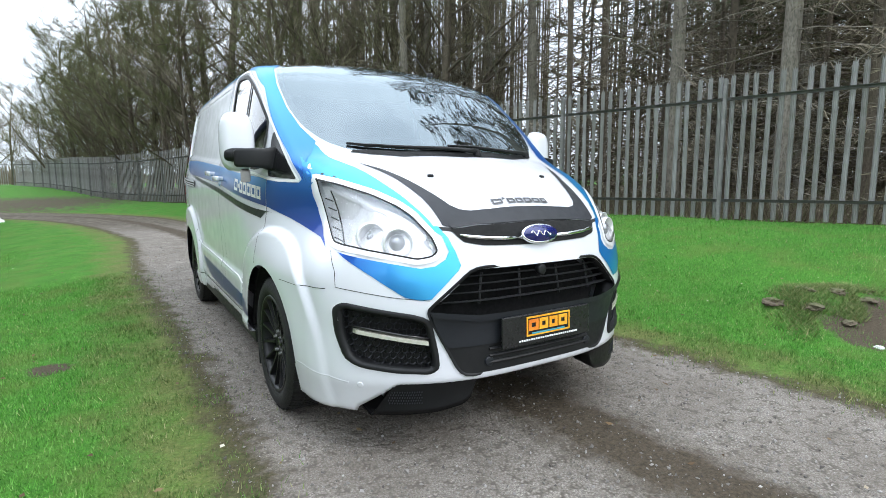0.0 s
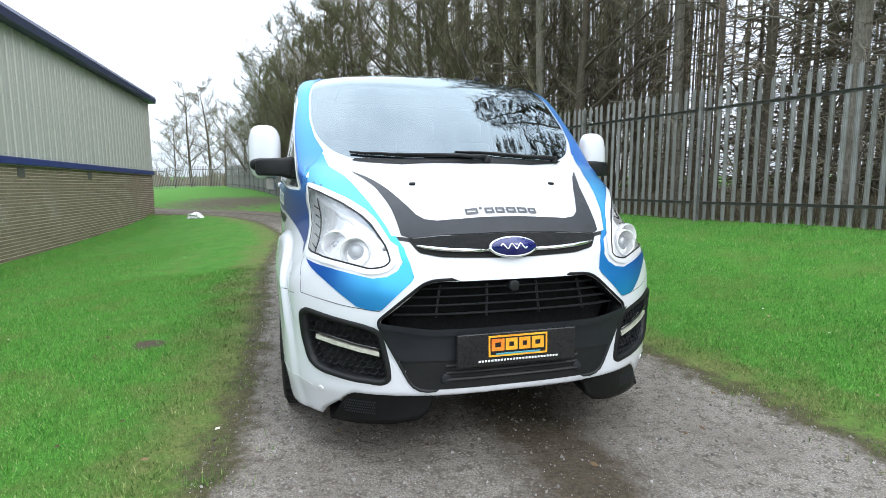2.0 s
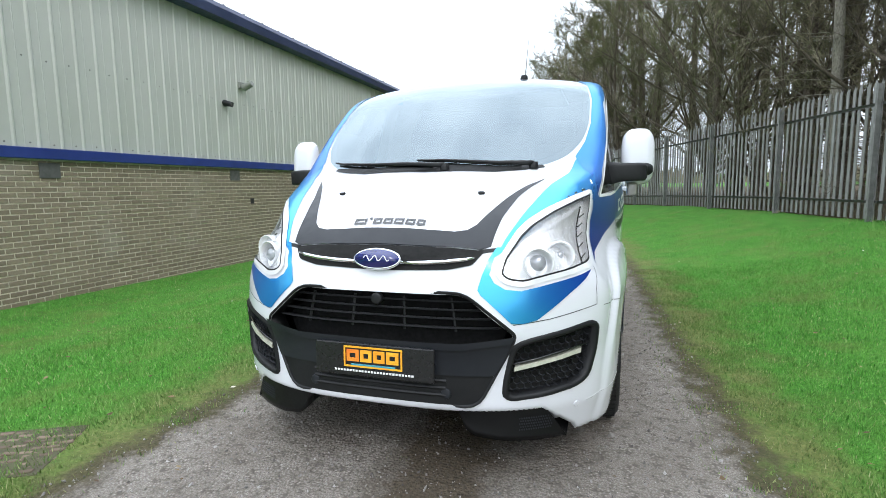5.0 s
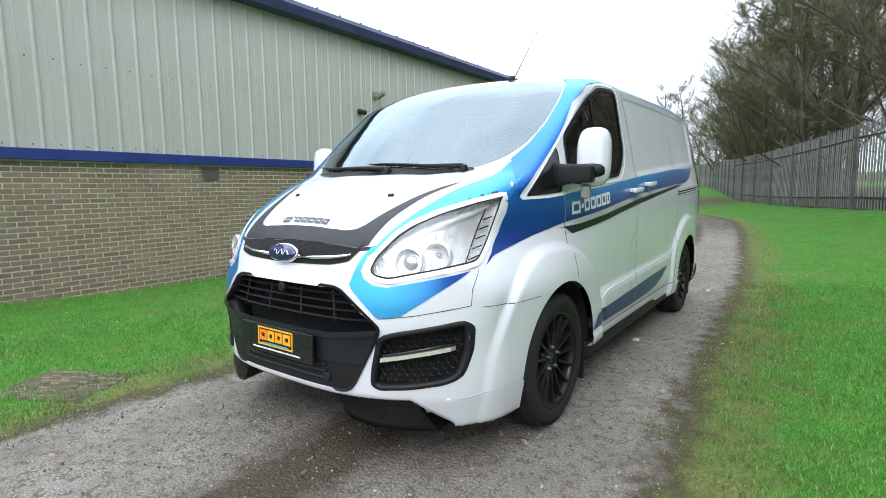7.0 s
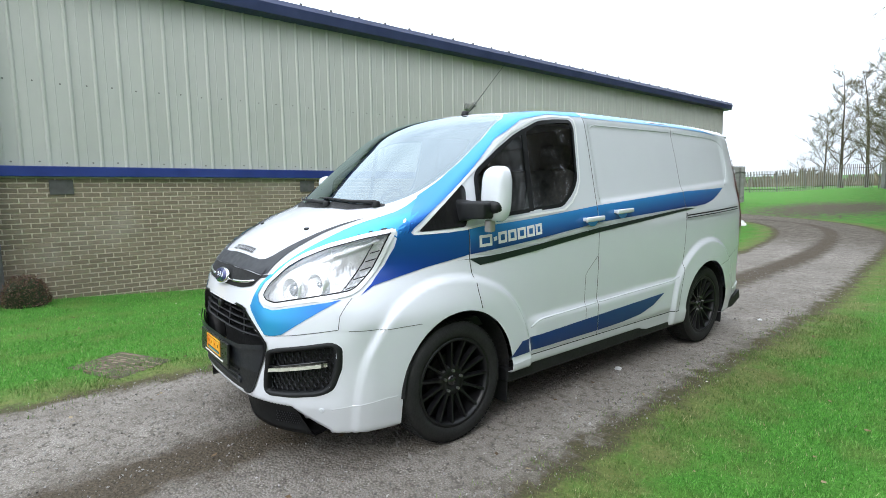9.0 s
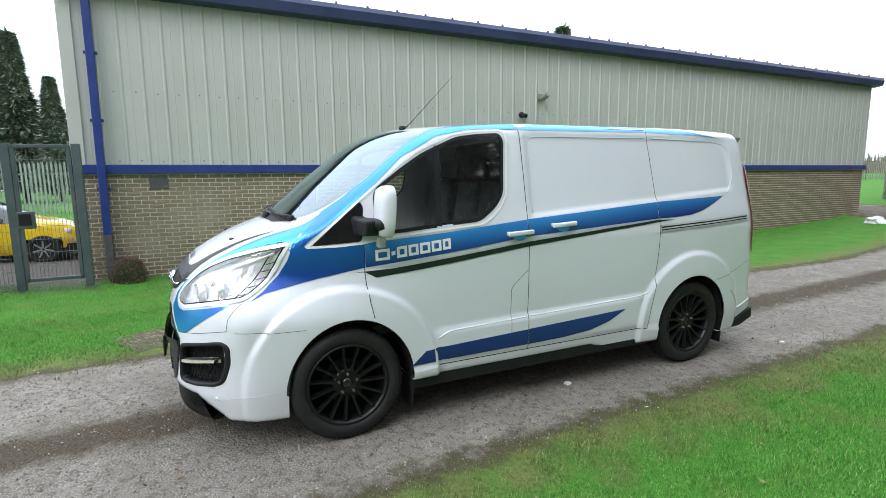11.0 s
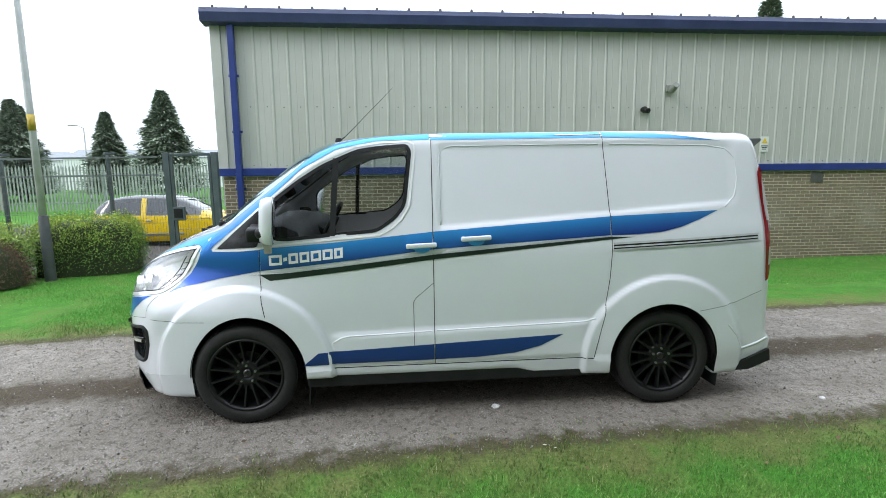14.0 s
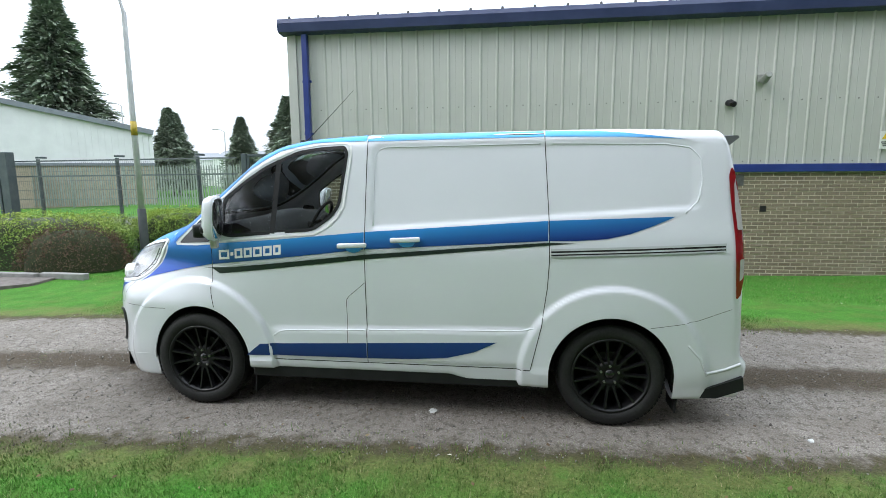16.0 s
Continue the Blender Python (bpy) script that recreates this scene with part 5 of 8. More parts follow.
part("badge_field", cyl(0.05, 0.05, 0.010, Matrix.Translation(pc + nc * 0.028) @ rotb @ Matrix.Diagonal((1.98, 0.78, 1, 1)), 48), M["badge_blue"], badge, "blue oval field", True)
wave = [(-0.058 + 0.116 * i / 16, 0.012 * math.sin(i * 1.15)) for i in range(17)]
v, f = tube([Matrix.Translation(pc + nc * 0.034) @ rotb @ Vector((a, b, 0)) for a, b in wave], 0.0024, 6)
part("badge_squiggle", (v, f), M["chrome"], badge, "silver script shape")

# main grille: dark bucket, slats, black bumper bar, lower intake
part("grille_back", patch(grown(GRILLE, 0.006), "y", 1, -0.11, 0.05), M["dark_gap"], van, smooth=True)
gv, gf2 = [], []
A, B = grown(GRILLE, 0.012), grown(GRILLE, 0.0)
for a, b in zip(A, B):
    h1, n1 = to_skin(a, "y", 1)
    h2, n2 = to_skin(b, "y", 1)
    gv += [h1 + Vector((0, -0.006, 0)), h2 + Vector((0, -0.008, 0)), h2 + Vector((0, 0.11, 0))]
n_ = len(A)
for i in range(n_):
    j = (i + 1) % n_
    gf2 += [(3 * i, 3 * i + 1, 3 * j + 1, 3 * j), (3 * i + 1, 3 * i + 2, 3 * j + 2, 3 * j + 1)]
part("grille_surround", (gv, gf2), M["trim"], van, "black grille surround", True)
for i, z in enumerate((0.800, 0.765, 0.730, 0.692)):
    half = np.interp(z, [0.665, 0.828], [0.547, 0.385]) - 0.01
    pts = [nose_at(x, z, -0.022)[0] for x in np.linspace(-half, half, 25)]
    v, f = [], []
    for p in pts:
        v += [p + Vector((0, 0.004, 0.003)), p + Vector((0, -0.004, -0.001)), p + Vector((0, 0.002, -0.005)), p + Vector((0, 0.06, -0.016)), p + Vector((0, 0.06, -0.010))]
    for q in range(24):
        for r_ in range(5):
            f.append((5 * q + r_, 5 * q + (r_ + 1) % 5, 5 * q + 5 + (r_ + 1) % 5, 5 * q + 5 + r_))
    part("grille_slat", (v, f), M["trim"], van, "black grille slat")
for x in (-0.34, -0.12, 0.12, 0.34):
    a, _ = nose_at(x * 0.93, 0.815, -0.03)
    b, _ = nose_at(x, 0.675, -0.03)
    v, f = tube([a, b], 0.006, 5)
    part("grille_strut", (v, f), M["trim"], van)
pb, _ = nose_at(0, 0.800, -0.012)
part("front_camera", cyl(0.024, 0.024, 0.03, Matrix.Translation(pb) @ pose(0, 0, 0, 90, 0, 0), 20, 0.006), M["trim"], van, "round blank grille emblem", True)
BAR = rounded([(-0.562, 0.660), (-0.40, 0.618), (-0.36, 0.625), (0.36, 0.625), (0.40, 0.618), (0.562, 0.660), (0.540, 0.600), (0.490, 0.500), (-0.490, 0.500), (-0.540, 0.600)], 0.02, 3)
bar = part("bumper_bar", patch(BAR, "y", 1, 0.010, 0.03), M["grain"], van, "textured dark grey bumper bar", True)
LEDGE = [(-0.565, 0.665), (-0.36, 0.640), (0.36, 0.640), (0.565, 0.665), (0.548, 0.640), (0.36, 0.612), (-0.36, 0.612), (-0.548, 0.640)]
part("bumper_ledge", patch(LEDGE, "y", 1, 0.022, 0.03), M["grain"], bar, smooth=True)
LOW = rounded([(-0.496, 0.512), (0.496, 0.512), (0.432, 0.374), (-0.432, 0.374)], 0.03, 3)
part("lower_intake", patch(LOW, "y", 1, 0.002, 0.04), M["trim"], van, "black lower intake", True)
for z in (0.475, 0.445, 0.415):
    pts = [nose_at(x, z, 0.004)[0] for x in np.linspace(-0.30, 0.30, 13)]
    v, f = tube(pts, 0.0075, 6)
    part("intake_slat", (v, f), M["trim"], van)
for s in (1, -1):
    p, n = nose_at(0.30 * s, 0.42, -0.005)
    part("tow_cap", cyl(0.022, 0.022, 0.03, Matrix.Translation(p) @ pose(0, 0, 0, 90, 0, 0), 14, 0.004), M["grain"], van, smooth=True)

# number plate holder with dealer's plate: plain shapes instead of the lettering
pp, pn = nose_at(0.0, 0.545, 0.034)
plate = part("number_plate", box(0.53, 0.014, 0.138, Matrix.Translation(pp) @ pose(0, 0, 0, -2, 0, 0), 0.004), M["plate_black"], van, "black dealer plate with gold and red lettering shapes")


def plate_bit(name, x, z, w, h, mat, r=0.004):
    ob_ = part(name, box(w, 0.004, h, Matrix.Translation(pp) @ pose(0, 0, 0, -2, 0, 0) @ pose(x, -0.0085, z), min(r, h / 3)), M[mat], plate)
    return ob_


def plate_ring(name, x, z, w, h, t, mat):
    """A hollow block: four bars round an empty middle."""
    bm_ = bmesh.new()
    for dx_, dz_, w_, h_ in ((0, h / 2 - t / 2, w, t), (0, -h / 2 + t / 2, w, t), (-w / 2 + t / 2, 0, t, h - 2 * t), (w / 2 - t / 2, 0, t, h - 2 * t)):
        box_bm(bm_, w_, 0.004, h_, Matrix.Translation(pp) @ pose(0, 0, 0, -2, 0, 0) @ pose(x + dx_, -0.0085, z + dz_))
    return part(name, bm_, M[mat], plate)


plate_ring("logo_border", 0.0, 0.013, 0.262, 0.088, 0.007, "plate_gold")
plate_bit("logo_border_corner", -0.1275, 0.005, 0.008, 0.060, "plate_red")
for i, (x, w) in enumerate(((-0.090, 0.056), (-0.030, 0.052), (0.029, 0.050), (0.088, 0.054))):
    plate_ring("logo_block", x, 0.018, w, 0.050, 0.015, "plate_gold" if i else "plate_red")
plate_bit("logo_ribbon", 0.0, -0.021, 0.20, 0.009, "plate_cyan", 0.002)
for i in range(26):
    plate_bit("web_address_bar", -0.170 + i * 0.0138, -0.047, 0.010, 0.009, "print_white", 0.002)

# corner intakes with daylight lamps
for s in (1, -1):
    fg = part("corner_intake", patch(grown(FOG, 0.0), "y", s, -0.05, 0.03), M["dark_gap"], van, "black honeycomb corner intake", True)
    A, B, C = grown(FOG, 0.006), grown(FOG, -0.007), grown(FOG, -0.020)
    v, f = [], []
    for a, b, c in zip(A, B, C):
        row = []
        for q, o in ((a, 0.001), (b, 0.012), (c, -0.004), (c, -0.05)):
            h, n = to_skin(q, "y", s)
            if h is None:
                h, n = to_skin((min(q[0], 0.86), q[1]), "y", s)
            row.append(h + (n if n.y < 0 else -n) * o)
        v += row
    n_ = len(A)
    for i in range(n_):
        j = (i + 1) % n_
        for r_ in range(3):
            f.append((4 * i + r_, 4 * i + r_ + 1, 4 * j + r_ + 1, 4 * j + r_))
    part("intake_frame", (v, f), M["trim"], fg, "black intake frame", True)
    # honeycomb cells
    hv, hf = [], []
    R_ = 0.0165
    inner = grown(FOG, -0.024)
    for iy in range(24):
        for ix in range(24):
            x = 0.52 + ix * R_ * 1.732 + (R_ * 0.866 if iy % 2 else 0)
            z = 0.37 + iy * R_ * 1.5
            if not in_poly(np.array([x]), np.array([z]), inner)[0]:
                continue
            h, n = to_skin((x, z), "y", s)
            if h is None:
                continue
            h = h + (n if n.y < 0 else -n) * -0.018
            o = len(hv)
            for rr in (R_ * 1.0, R_ * 0.80):
                for q in range(6):
                    an = math.pi / 6 + q * math.pi / 3
                    hv.append(h + Vector((rr * math.cos(an), 0.0 if rr > R_ * 0.9 else 0.004, rr * math.sin(an))))
            for q in range(6):
                hf.append((o + q, o + (q + 1) % 6, o + 6 + (q + 1) % 6, o + 6 + q))
    tagged(part("honeycomb", (hv, hf), M["grain"], fg, "black honeycomb mesh"), kind="stuff")
    pts = [nose_at(x * s, z, 0.004)[0] for x, z in ((0.565, 0.526), (0.65, 0.541), (0.74, 0.558), (0.812, 0.572))]
    v, f = [], []
    for p in pts:
        v += [p + Vector((0, -0.004, 0.0085)), p + Vector((0, -0.006, -0.0085)), p + Vector((0, 0.03, -0.010)), p + Vector((0, 0.03, 0.010))]
    for q in range(3):
        for r_ in range(4):
            f.append((4 * q + r_, 4 * q + (r_ + 1) % 4, 4 * q + 4 + (r_ + 1) % 4, 4 * q + 4 + r_))
    part("daylight_lamp", (v, f), M["drl"], fg, "pale daylight running lamp strip")
    pts = [nose_at(x * s, z + 0.016, -0.002)[0] for x, z in ((0.545, 0.526), (0.65, 0.543), (0.74, 0.562), (0.835, 0.580))]
    v, f = tube(pts, 0.006, 6)
    part("lamp_shelf", (v, f), M["gloss_black"], fg, smooth=True)
    # parking sensor
    p, n = nose_at(0.800 * s, 0.338, 0.001)
    part("parking_sensor", cyl(0.014, 0.014, 0.006, Matrix.Translation(p) @ n.to_track_quat("Z", "Y").to_matrix().to_4x4(), 18, 0.002), M["white"], van, smooth=True)
    # splitter wings under the bumper
    cols = []
    for x in np.linspace(0.345, 0.764, 30):
        zt = 0.350 + 0.012 * sstep(0.50, 0.64, x) if x < 0.675 else 0.364 - (x - 0.675) / 0.085 * 0.148
        zb = np.interp(x, [0.345, 0.375, 0.41, 0.52, 0.66, 0.764], [0.345, 0.262, 0.236, 0.215, 0.207, 0.205])
        yb = float(at_table(0.30, NOSE)) + 0.50 * x**3.2
        zm = zb + min(0.03, max(zt - zb, 0.004) * 0.4)
        cols.append(((x, yb - 0.014, zt), (x, yb - 0.004, zm), (x, yb - 0.007, zm - 0.006), (x, yb - 0.004, zb), (x, yb + 0.12, zb + 0.01), (x, yb + 0.12, zt)))
    v, f = [], []
    for c_ in cols:
        v += [(p_[0] * s, p_[1], p_[2]) for p_ in c_]
    for i in range(len(cols) - 1):
        for r_ in range(5):
            f.append((6 * i + r_, 6 * i + r_ + 1, 6 * i + 7 + r_, 6 * i + 6 + r_))
    f += [tuple(range(6)), tuple(6 * (len(cols) - 1) + q for q in range(6))]
    part("splitter_wing", (v, f), M["splitter"], van, "black splitter wing", True)
    gv_, gf_ = [], []
    for iy in range(5):
        for ix in range(14):
            x = 0.585 + ix * 0.009 + (0.0045 if iy % 2 else 0)
            z = 0.262 + iy * 0.012
            yb = float(at_table(0.30, NOSE)) + 0.50 * x**3.2
            o = len(gv_)
            gv_ += [((x + 0.0035 * math.cos(q * 1.047)) * s, yb - 0.0125, z + 0.0045 * math.sin(q * 1.047)) for q in range(6)]
            gf_.append(tuple(o + q for q in range(6)))
    tagged(part("splitter_mesh", (gv_, gf_), M["grain"], van, "fine mesh in the splitter"), kind="stuff")
v, f = [], []
xs_ = np.linspace(-0.62, 0.62, 25)
for x in xs_:
    yb = -0.955 + 0.50 * abs(x) ** 3.2
    v += [(x, yb + 0.03, 0.350), (x, yb + 0.05, 0.318), (x, yb + 0.10, 0.306), (x, yb + 0.3, 0.30)]
for i in range(24):
    for r_ in range(3):
        f.append((4 * i + r_, 4 * i + r_ + 1, 4 * i + 5 + r_, 4 * i + 4 + r_))
part("front_splitter", (v, f), M["splitter"], van, "black lower splitter", True)

# ---------------------------------------------------------------- van: wheels
def wheel(y, side):
    w = part("wheel", revolve([(0.352, -0.07), (0.3515, 0.0), (0.350, 0.05), (0.338, 0.088), (0.315, 0.104), (0.285, 0.107), (0.258, 0.098), (0.250, 0.085), (0.250, -0.10), (0.30, -0.11), (0.338, -0.10), (0.350, -0.085)], 72, "x", True), M["tyre"], van, "black tyre on a multi-spoke black alloy wheel", True)
    w.matrix_basis = pose(0.880 * side, y, AXLE_Z, 0, 0, 0 if side > 0 else 180)
    # tread blocks
    tv, tf = [], []
    for q in range(72):
        a0 = 2 * math.pi * q / 72
        for x0, x1, sk in ((-0.075, -0.03, 0.02), (-0.022, 0.022, -0.015), (0.03, 0.088, 0.02)):
            o = len(tv)
            for x, da in ((x0, 0), (x1, sk), (x1, sk + 0.060), (x0, 0.060)):
                for r_ in (0.346, 0.3555 - 0.35 * max(0, x - 0.05)):
                    tv.append((x, r_ * math.cos(a0 + da), r_ * math.sin(a0 + da)))
            tf += [(o + 1, o + 3, o + 5, o + 7), (o, o + 2, o + 3, o + 1), (o + 2, o + 4, o + 5, o + 3), (o + 4, o + 6, o + 7, o + 5), (o + 6, o, o + 1, o + 7)]
    tagged(part("tread", (tv, tf), M["tyre"], w), kind="stuff")
    part("rim", revolve([(0.256, 0.088), (0.252, 0.100), (0.240, 0.098), (0.232, 0.070), (0.228, 0.02), (0.228, -0.06), (0.0, -0.065)], 64, "x"), M["alloy"], w, "black alloy rim", True)
    # fifteen thin spokes
    for q in range(15):
        a0 = 2 * math.pi * q / 15
        v, f = [], []
        for r_, hw, x0, x1 in ((0.075, 0.015, 0.030, 0.068), (0.12, 0.010, 0.035, 0.074), (0.18, 0.0085, 0.045, 0.082), (0.236, 0.011, 0.060, 0.092)):
            for t_, x in ((-hw, x0), (-hw * 0.6, x1), (hw * 0.6, x1), (hw, x0)):
                an = a0 + t_ / r_
                v.append((x, r_ * math.cos(an), r_ * math.sin(an)))
        for i in range(3):
            for k_ in range(3):
                f.append((4 * i + k_, 4 * i + k_ + 1, 4 * i + 5 + k_, 4 * i + 4 + k_))
        part("spoke", (v, f), M["alloy"], w)
    part("hub", revolve([(0.0, 0.052), (0.032, 0.052), (0.036, 0.060), (0.082, 0.064), (0.092, 0.050), (0.092, 0.0)], 40, "x"), M["alloy"], w, smooth=True)
    part("centre_cap", revolve([(0.0, 0.068), (0.026, 0.066), (0.031, 0.058)], 24, "x"), M["gloss_black"], w, smooth=True)
    for q in range(5):
        an = 2 * math.pi * q / 5 + 0.3
        part("wheel_nut", cyl(0.009, 0.008, 0.020, pose(0.068, 0.060 * math.cos(an), 0.060 * math.sin(an), 0, 90, 0), 6), M["steel"], w, "small steel wheel nut")
    part("brake_disc", revolve([(0.14, 0.0), (0.06, 0.0), (0.06, -0.02), (0.14, -0.02)], 32, "x", True), M["brake"], w)
    return w


for y in (0.0, WB):
    for s in (1, -1):
        wheel(y, s)
for y in (0.425, WB + 0.425):
    for s in (1, -1):
        part("mud_flap", box(0.20, 0.012, 0.25, pose(0.86 * s, y, 0.235, -4, 0, 0), 0.004), M["trim"], van, "black rubber mud flap")

# ---------------------------------------------------------------- van: mirrors, handles, rail, lamps, wipers
def loft(rings, close=True):
    """Skin through rings of equal count."""
    v, f = [], []
    n = len(rings[0])
    for r_ in rings:
        v += [tuple(p) for p in r_]
    for i in range(len(rings) - 1):
        for k_ in range(n):
            q = (k_ + 1) % n
            f.append((i * n + k_, i * n + q, (i + 1) * n + q, (i + 1) * n + k_))
    if close:
        f.append(tuple(range(n))[::-1])
        f.append(tuple((len(rings) - 1) * n + k_ for k_ in range(n)))
    return v, f


def oval(cx_, cz_, hw, hh, y, n=28, p=3.2):
    out = []
    for q in range(n):
        a_ = 2 * math.pi * q / n
        c, s_ = math.cos(a_), math.sin(a_)
        out.append((cx_ + hw * math.copysign(abs(c) ** (2 / p), c), y, cz_ + hh * math.copysign(abs(s_) ** (2 / p), s_)))
    return out


for s in (1, -1):
    # white shell, set at a slant; front face towards -y
    rings_ = [oval(0, 0, 0.038, 0.10, -0.052), oval(0, 0.0, 0.070, 0.135, -0.044), oval(0, 0.0, 0.086, 0.152, -0.012), oval(0, 0, 0.090, 0.156, 0.022), oval(0, 0, 0.087, 0.152, 0.032)]
    mir = part("door_mirror", loft(rings_), M["white"], van, "large white door mirror on a black arm", True)
    mir.matrix_basis = pose(1.060 * s, 0.235, 1.405, -4, 0, 6 * s)
    part("mirror_glass", loft([oval(0, 0, 0.078, 0.140, 0.0325), oval(0, 0, 0.076, 0.138, 0.035)]), M["chrome"], mir, "mirror glass", True)
    part("mirror_back", loft([oval(-0.025 * s, -0.075, 0.066, 0.020, -0.074), oval(-0.022 * s, -0.077, 0.092, 0.036, -0.058), oval(-0.022 * s, -0.077, 0.096, 0.042, 0.010)]), M["trim"], mir, "black lower mirror housing", True)
    arm_r = [oval(0.0, 0.0, 0.040, 0.034, -0.012, 28, 7), oval(0.0, 0.0, 0.052, 0.046, 0.0, 28, 7), oval(0.0, 0.002, 0.050, 0.050, 0.09, 28, 7), oval(0.0, 0.0, 0.042, 0.052, 0.13, 28, 5), oval(0, -0.012, 0.048, 0.080, 0.24, 28, 5)]
    v, f = loft(arm_r)
    am = part("mirror_arm", (v, f), M["trim"], van, "black mirror arm", True)
    am.matrix_basis = pose(1.085 * s, 0.150, 1.315, 0, 0, 100 * s) if s > 0 else pose(1.085 * s, 0.150, 1.315, 0, 0, -100)
    lens_ = part("side_indicator", box(0.05, 0.05, 0.07, pose(1.03 * s, 0.215, 1.225, 0, 0, 10 * s), 0.012, 3), M["tail_clear"], van, "small clear lamp below the mirror", True)
    # handles
    for y0, z0 in ((1.110, 1.213), (1.478, 1.252)):
        h, n = to_skin((y0 + 0.09, z0), "x", s)
        X_ = abs(h.x)
        bm = bmesh.new()
        box_bm(bm, 0.022, 0.205, 0.034, pose((X_ + 0.034) * s, y0 + 0.10, z0 + 0.003, 2.2, 0, 0), 0.010, 3)
        part("door_handle", bm, M["white"], van, "white pull handle", True)
        for dy_ in (0.015, 0.185):
            part("handle_foot", box(0.035, 0.022, 0.026, pose((X_ + 0.013) * s, y0 + dy_, z0 + 0.002, 0, 0, 0), 0.006), M["white"], van)
        cup = [(y0 + 0.105 + 0.058 * math.cos(q * math.pi / 10), z0 - 0.014 + 0.036 * math.sin(q * math.pi / 10)) for q in range(20)]
        part("handle_cup", patch(cup, "x", s, 0.0045, 0.03), graded("cup_wrap", (0.06, 0.36, 0.70), (0.014, 0.10, 0.38), z0 - 0.05, z0 + 0.02), van, smooth=True)
    # slide rail
    v, f = strip([(2.535, 1.172), (3.05, 1.190), (3.60, 1.212)], 0.052, "x", s, 0.004)
    part("slide_rail", (v, f), M["dark_gap"], van, "dark slide rail channel", True)
    for dz_, w_ in ((0.020, 0.014), (-0.003, 0.010), (-0.021, 0.009)):
        v, f = strip([(2.535, 1.172 + dz_), (3.05, 1.190 + dz_), (3.60, 1.212 + dz_)], w_, "x", s, 0.010)
        part("rail_lip", (v, f), M["silver_line"], van, smooth=True)
    # tail lamp on the rear corner
    TL = rounded([(3.618, 1.66), (3.628, 1.50), (3.648, 1.30), (3.660, 1.10), (3.674, 0.885), (3.695, 0.90), (3.716, 1.02), (3.711, 1.20), (3.682, 1.5), (3.655, 1.68), (3.635, 1.71)], 0.015, 3)
    tl = part("tail_lamp", patch(TL, "x", s, 0.010, 0.03), M["tail_red"], van, "tall red tail lamp", True)
    TC = rounded([(3.646, 1.60), (3.652, 1.44), (3.664, 1.32), (3.698, 1.32), (3.684, 1.45), (3.652, 1.64)], 0.008, 3)
    TC2 = rounded([(3.680, 1.14), (3.686, 1.00), (3.708, 1.03), (3.708, 1.14)], 0.008, 3)
    part("clear_section", patch(TC, "x", s, 0.013, 0.03), M["tail_clear"], tl, "clear lamp section", True)
    part("clear_section", patch(TC2, "x", s, 0.013, 0.03), M["tail_clear"], tl, "clear lamp section", True)
    # cap over the arch and lower rear skirt
    sk_ = [(3.42, 0.262), (3.55, 0.29), (3.755, 0.375), (3.765, 0.29), (3.60, 0.225), (3.44, 0.222)]
    v = [(0.955 * s, y, z) for y, z in sk_] + [(0.80 * s, y, z) for y, z in sk_]
    f = [tuple(range(6)), tuple(range(11, 5, -1))] + [(i, (i + 1) % 6, 6 + (i + 1) % 6, 6 + i) for i in range(6)]
    part("rear_skirt", (v, f), M["trim"], van, "black rear corner skirt")
    part("exhaust_tip", cyl(0.035, 0.035, 0.12, pose(0.62 * s, 3.72, 0.27, 90, 0, 0), 18, 0.004), M["chrome"], van, smooth=True)
    # screen washers
    p_, n_ = to_skin((0.354, -0.577), "z", s)
    part("washer_jet", box(0.030, 0.020, 0.012, Matrix.Translation(p_ + Vector((0, 0, 0.005))) @ pose(0, 0, 0, 18, 0, 25 * s), 0.004), M["trim"], van)

# roof spoiler and aerial
v, f = [], []
for x in np.linspace(-0.78, 0.78, 17):
    zt = 1.945 - 0.05 * x * x
    v += [(x, 3.56, zt - 0.010), (x, 3.725 - 0.05 * x * x, zt - 0.008), (x, 3.735 - 0.05 * x * x, zt - 0.020), (x, 3.640, zt - 0.075)]
for i in range(16):
    for k_ in range(4):
        f.append((4 * i + k_, 4 * i + (k_ + 1) % 4, 4 * i + 4 + (k_ + 1) % 4, 4 * i + 4 + k_))
f += [(0, 1, 2, 3), (67, 66, 65, 64)]
part("roof_spoiler", (v, f), simple("spoiler_paint", (0.11, 0.115, 0.12), (0.15, 0.155, 0.16), 5, 0.4), van, "grey roof spoiler")
hit_, _ = to_skin((0.36, 0.62), "z", 1)
v, f = tube([hit_, hit_ + Vector((0, 0.05, 0.035)), hit_ + Vector((-0.03, 0.42, 0.40))], [0.010, 0.0032, 0.0014], 6)
part("roof_aerial", (v, f), M["trim"], van, "thin black whip aerial")
part("aerial_base", cyl(0.028, 0.02, 0.03, Matrix.Translation(hit_ + Vector((0, 0, 0.012))), 16, 0.005), M["trim"], van, smooth=True)

# cowl and wipers
COWL_O = [(0.0, -0.352), (0.36, -0.318), (0.50, -0.258), (0.60, -0.200)]
COWL_I = [(0.58, -0.190), (0.48, -0.225), (0.35, -0.270), (0.0, -0.296)]
COWL = COWL_O + COWL_I + [(-x, y) for x, y in COWL_I[::-1][1:]] + [(-x, y) for x, y in COWL_O[::-1][:-1]]
part("cowl_panel", patch(COWL, "z", 1, 0.004, 0.04), M["trim"], van, "black cowl below the windscreen", True)


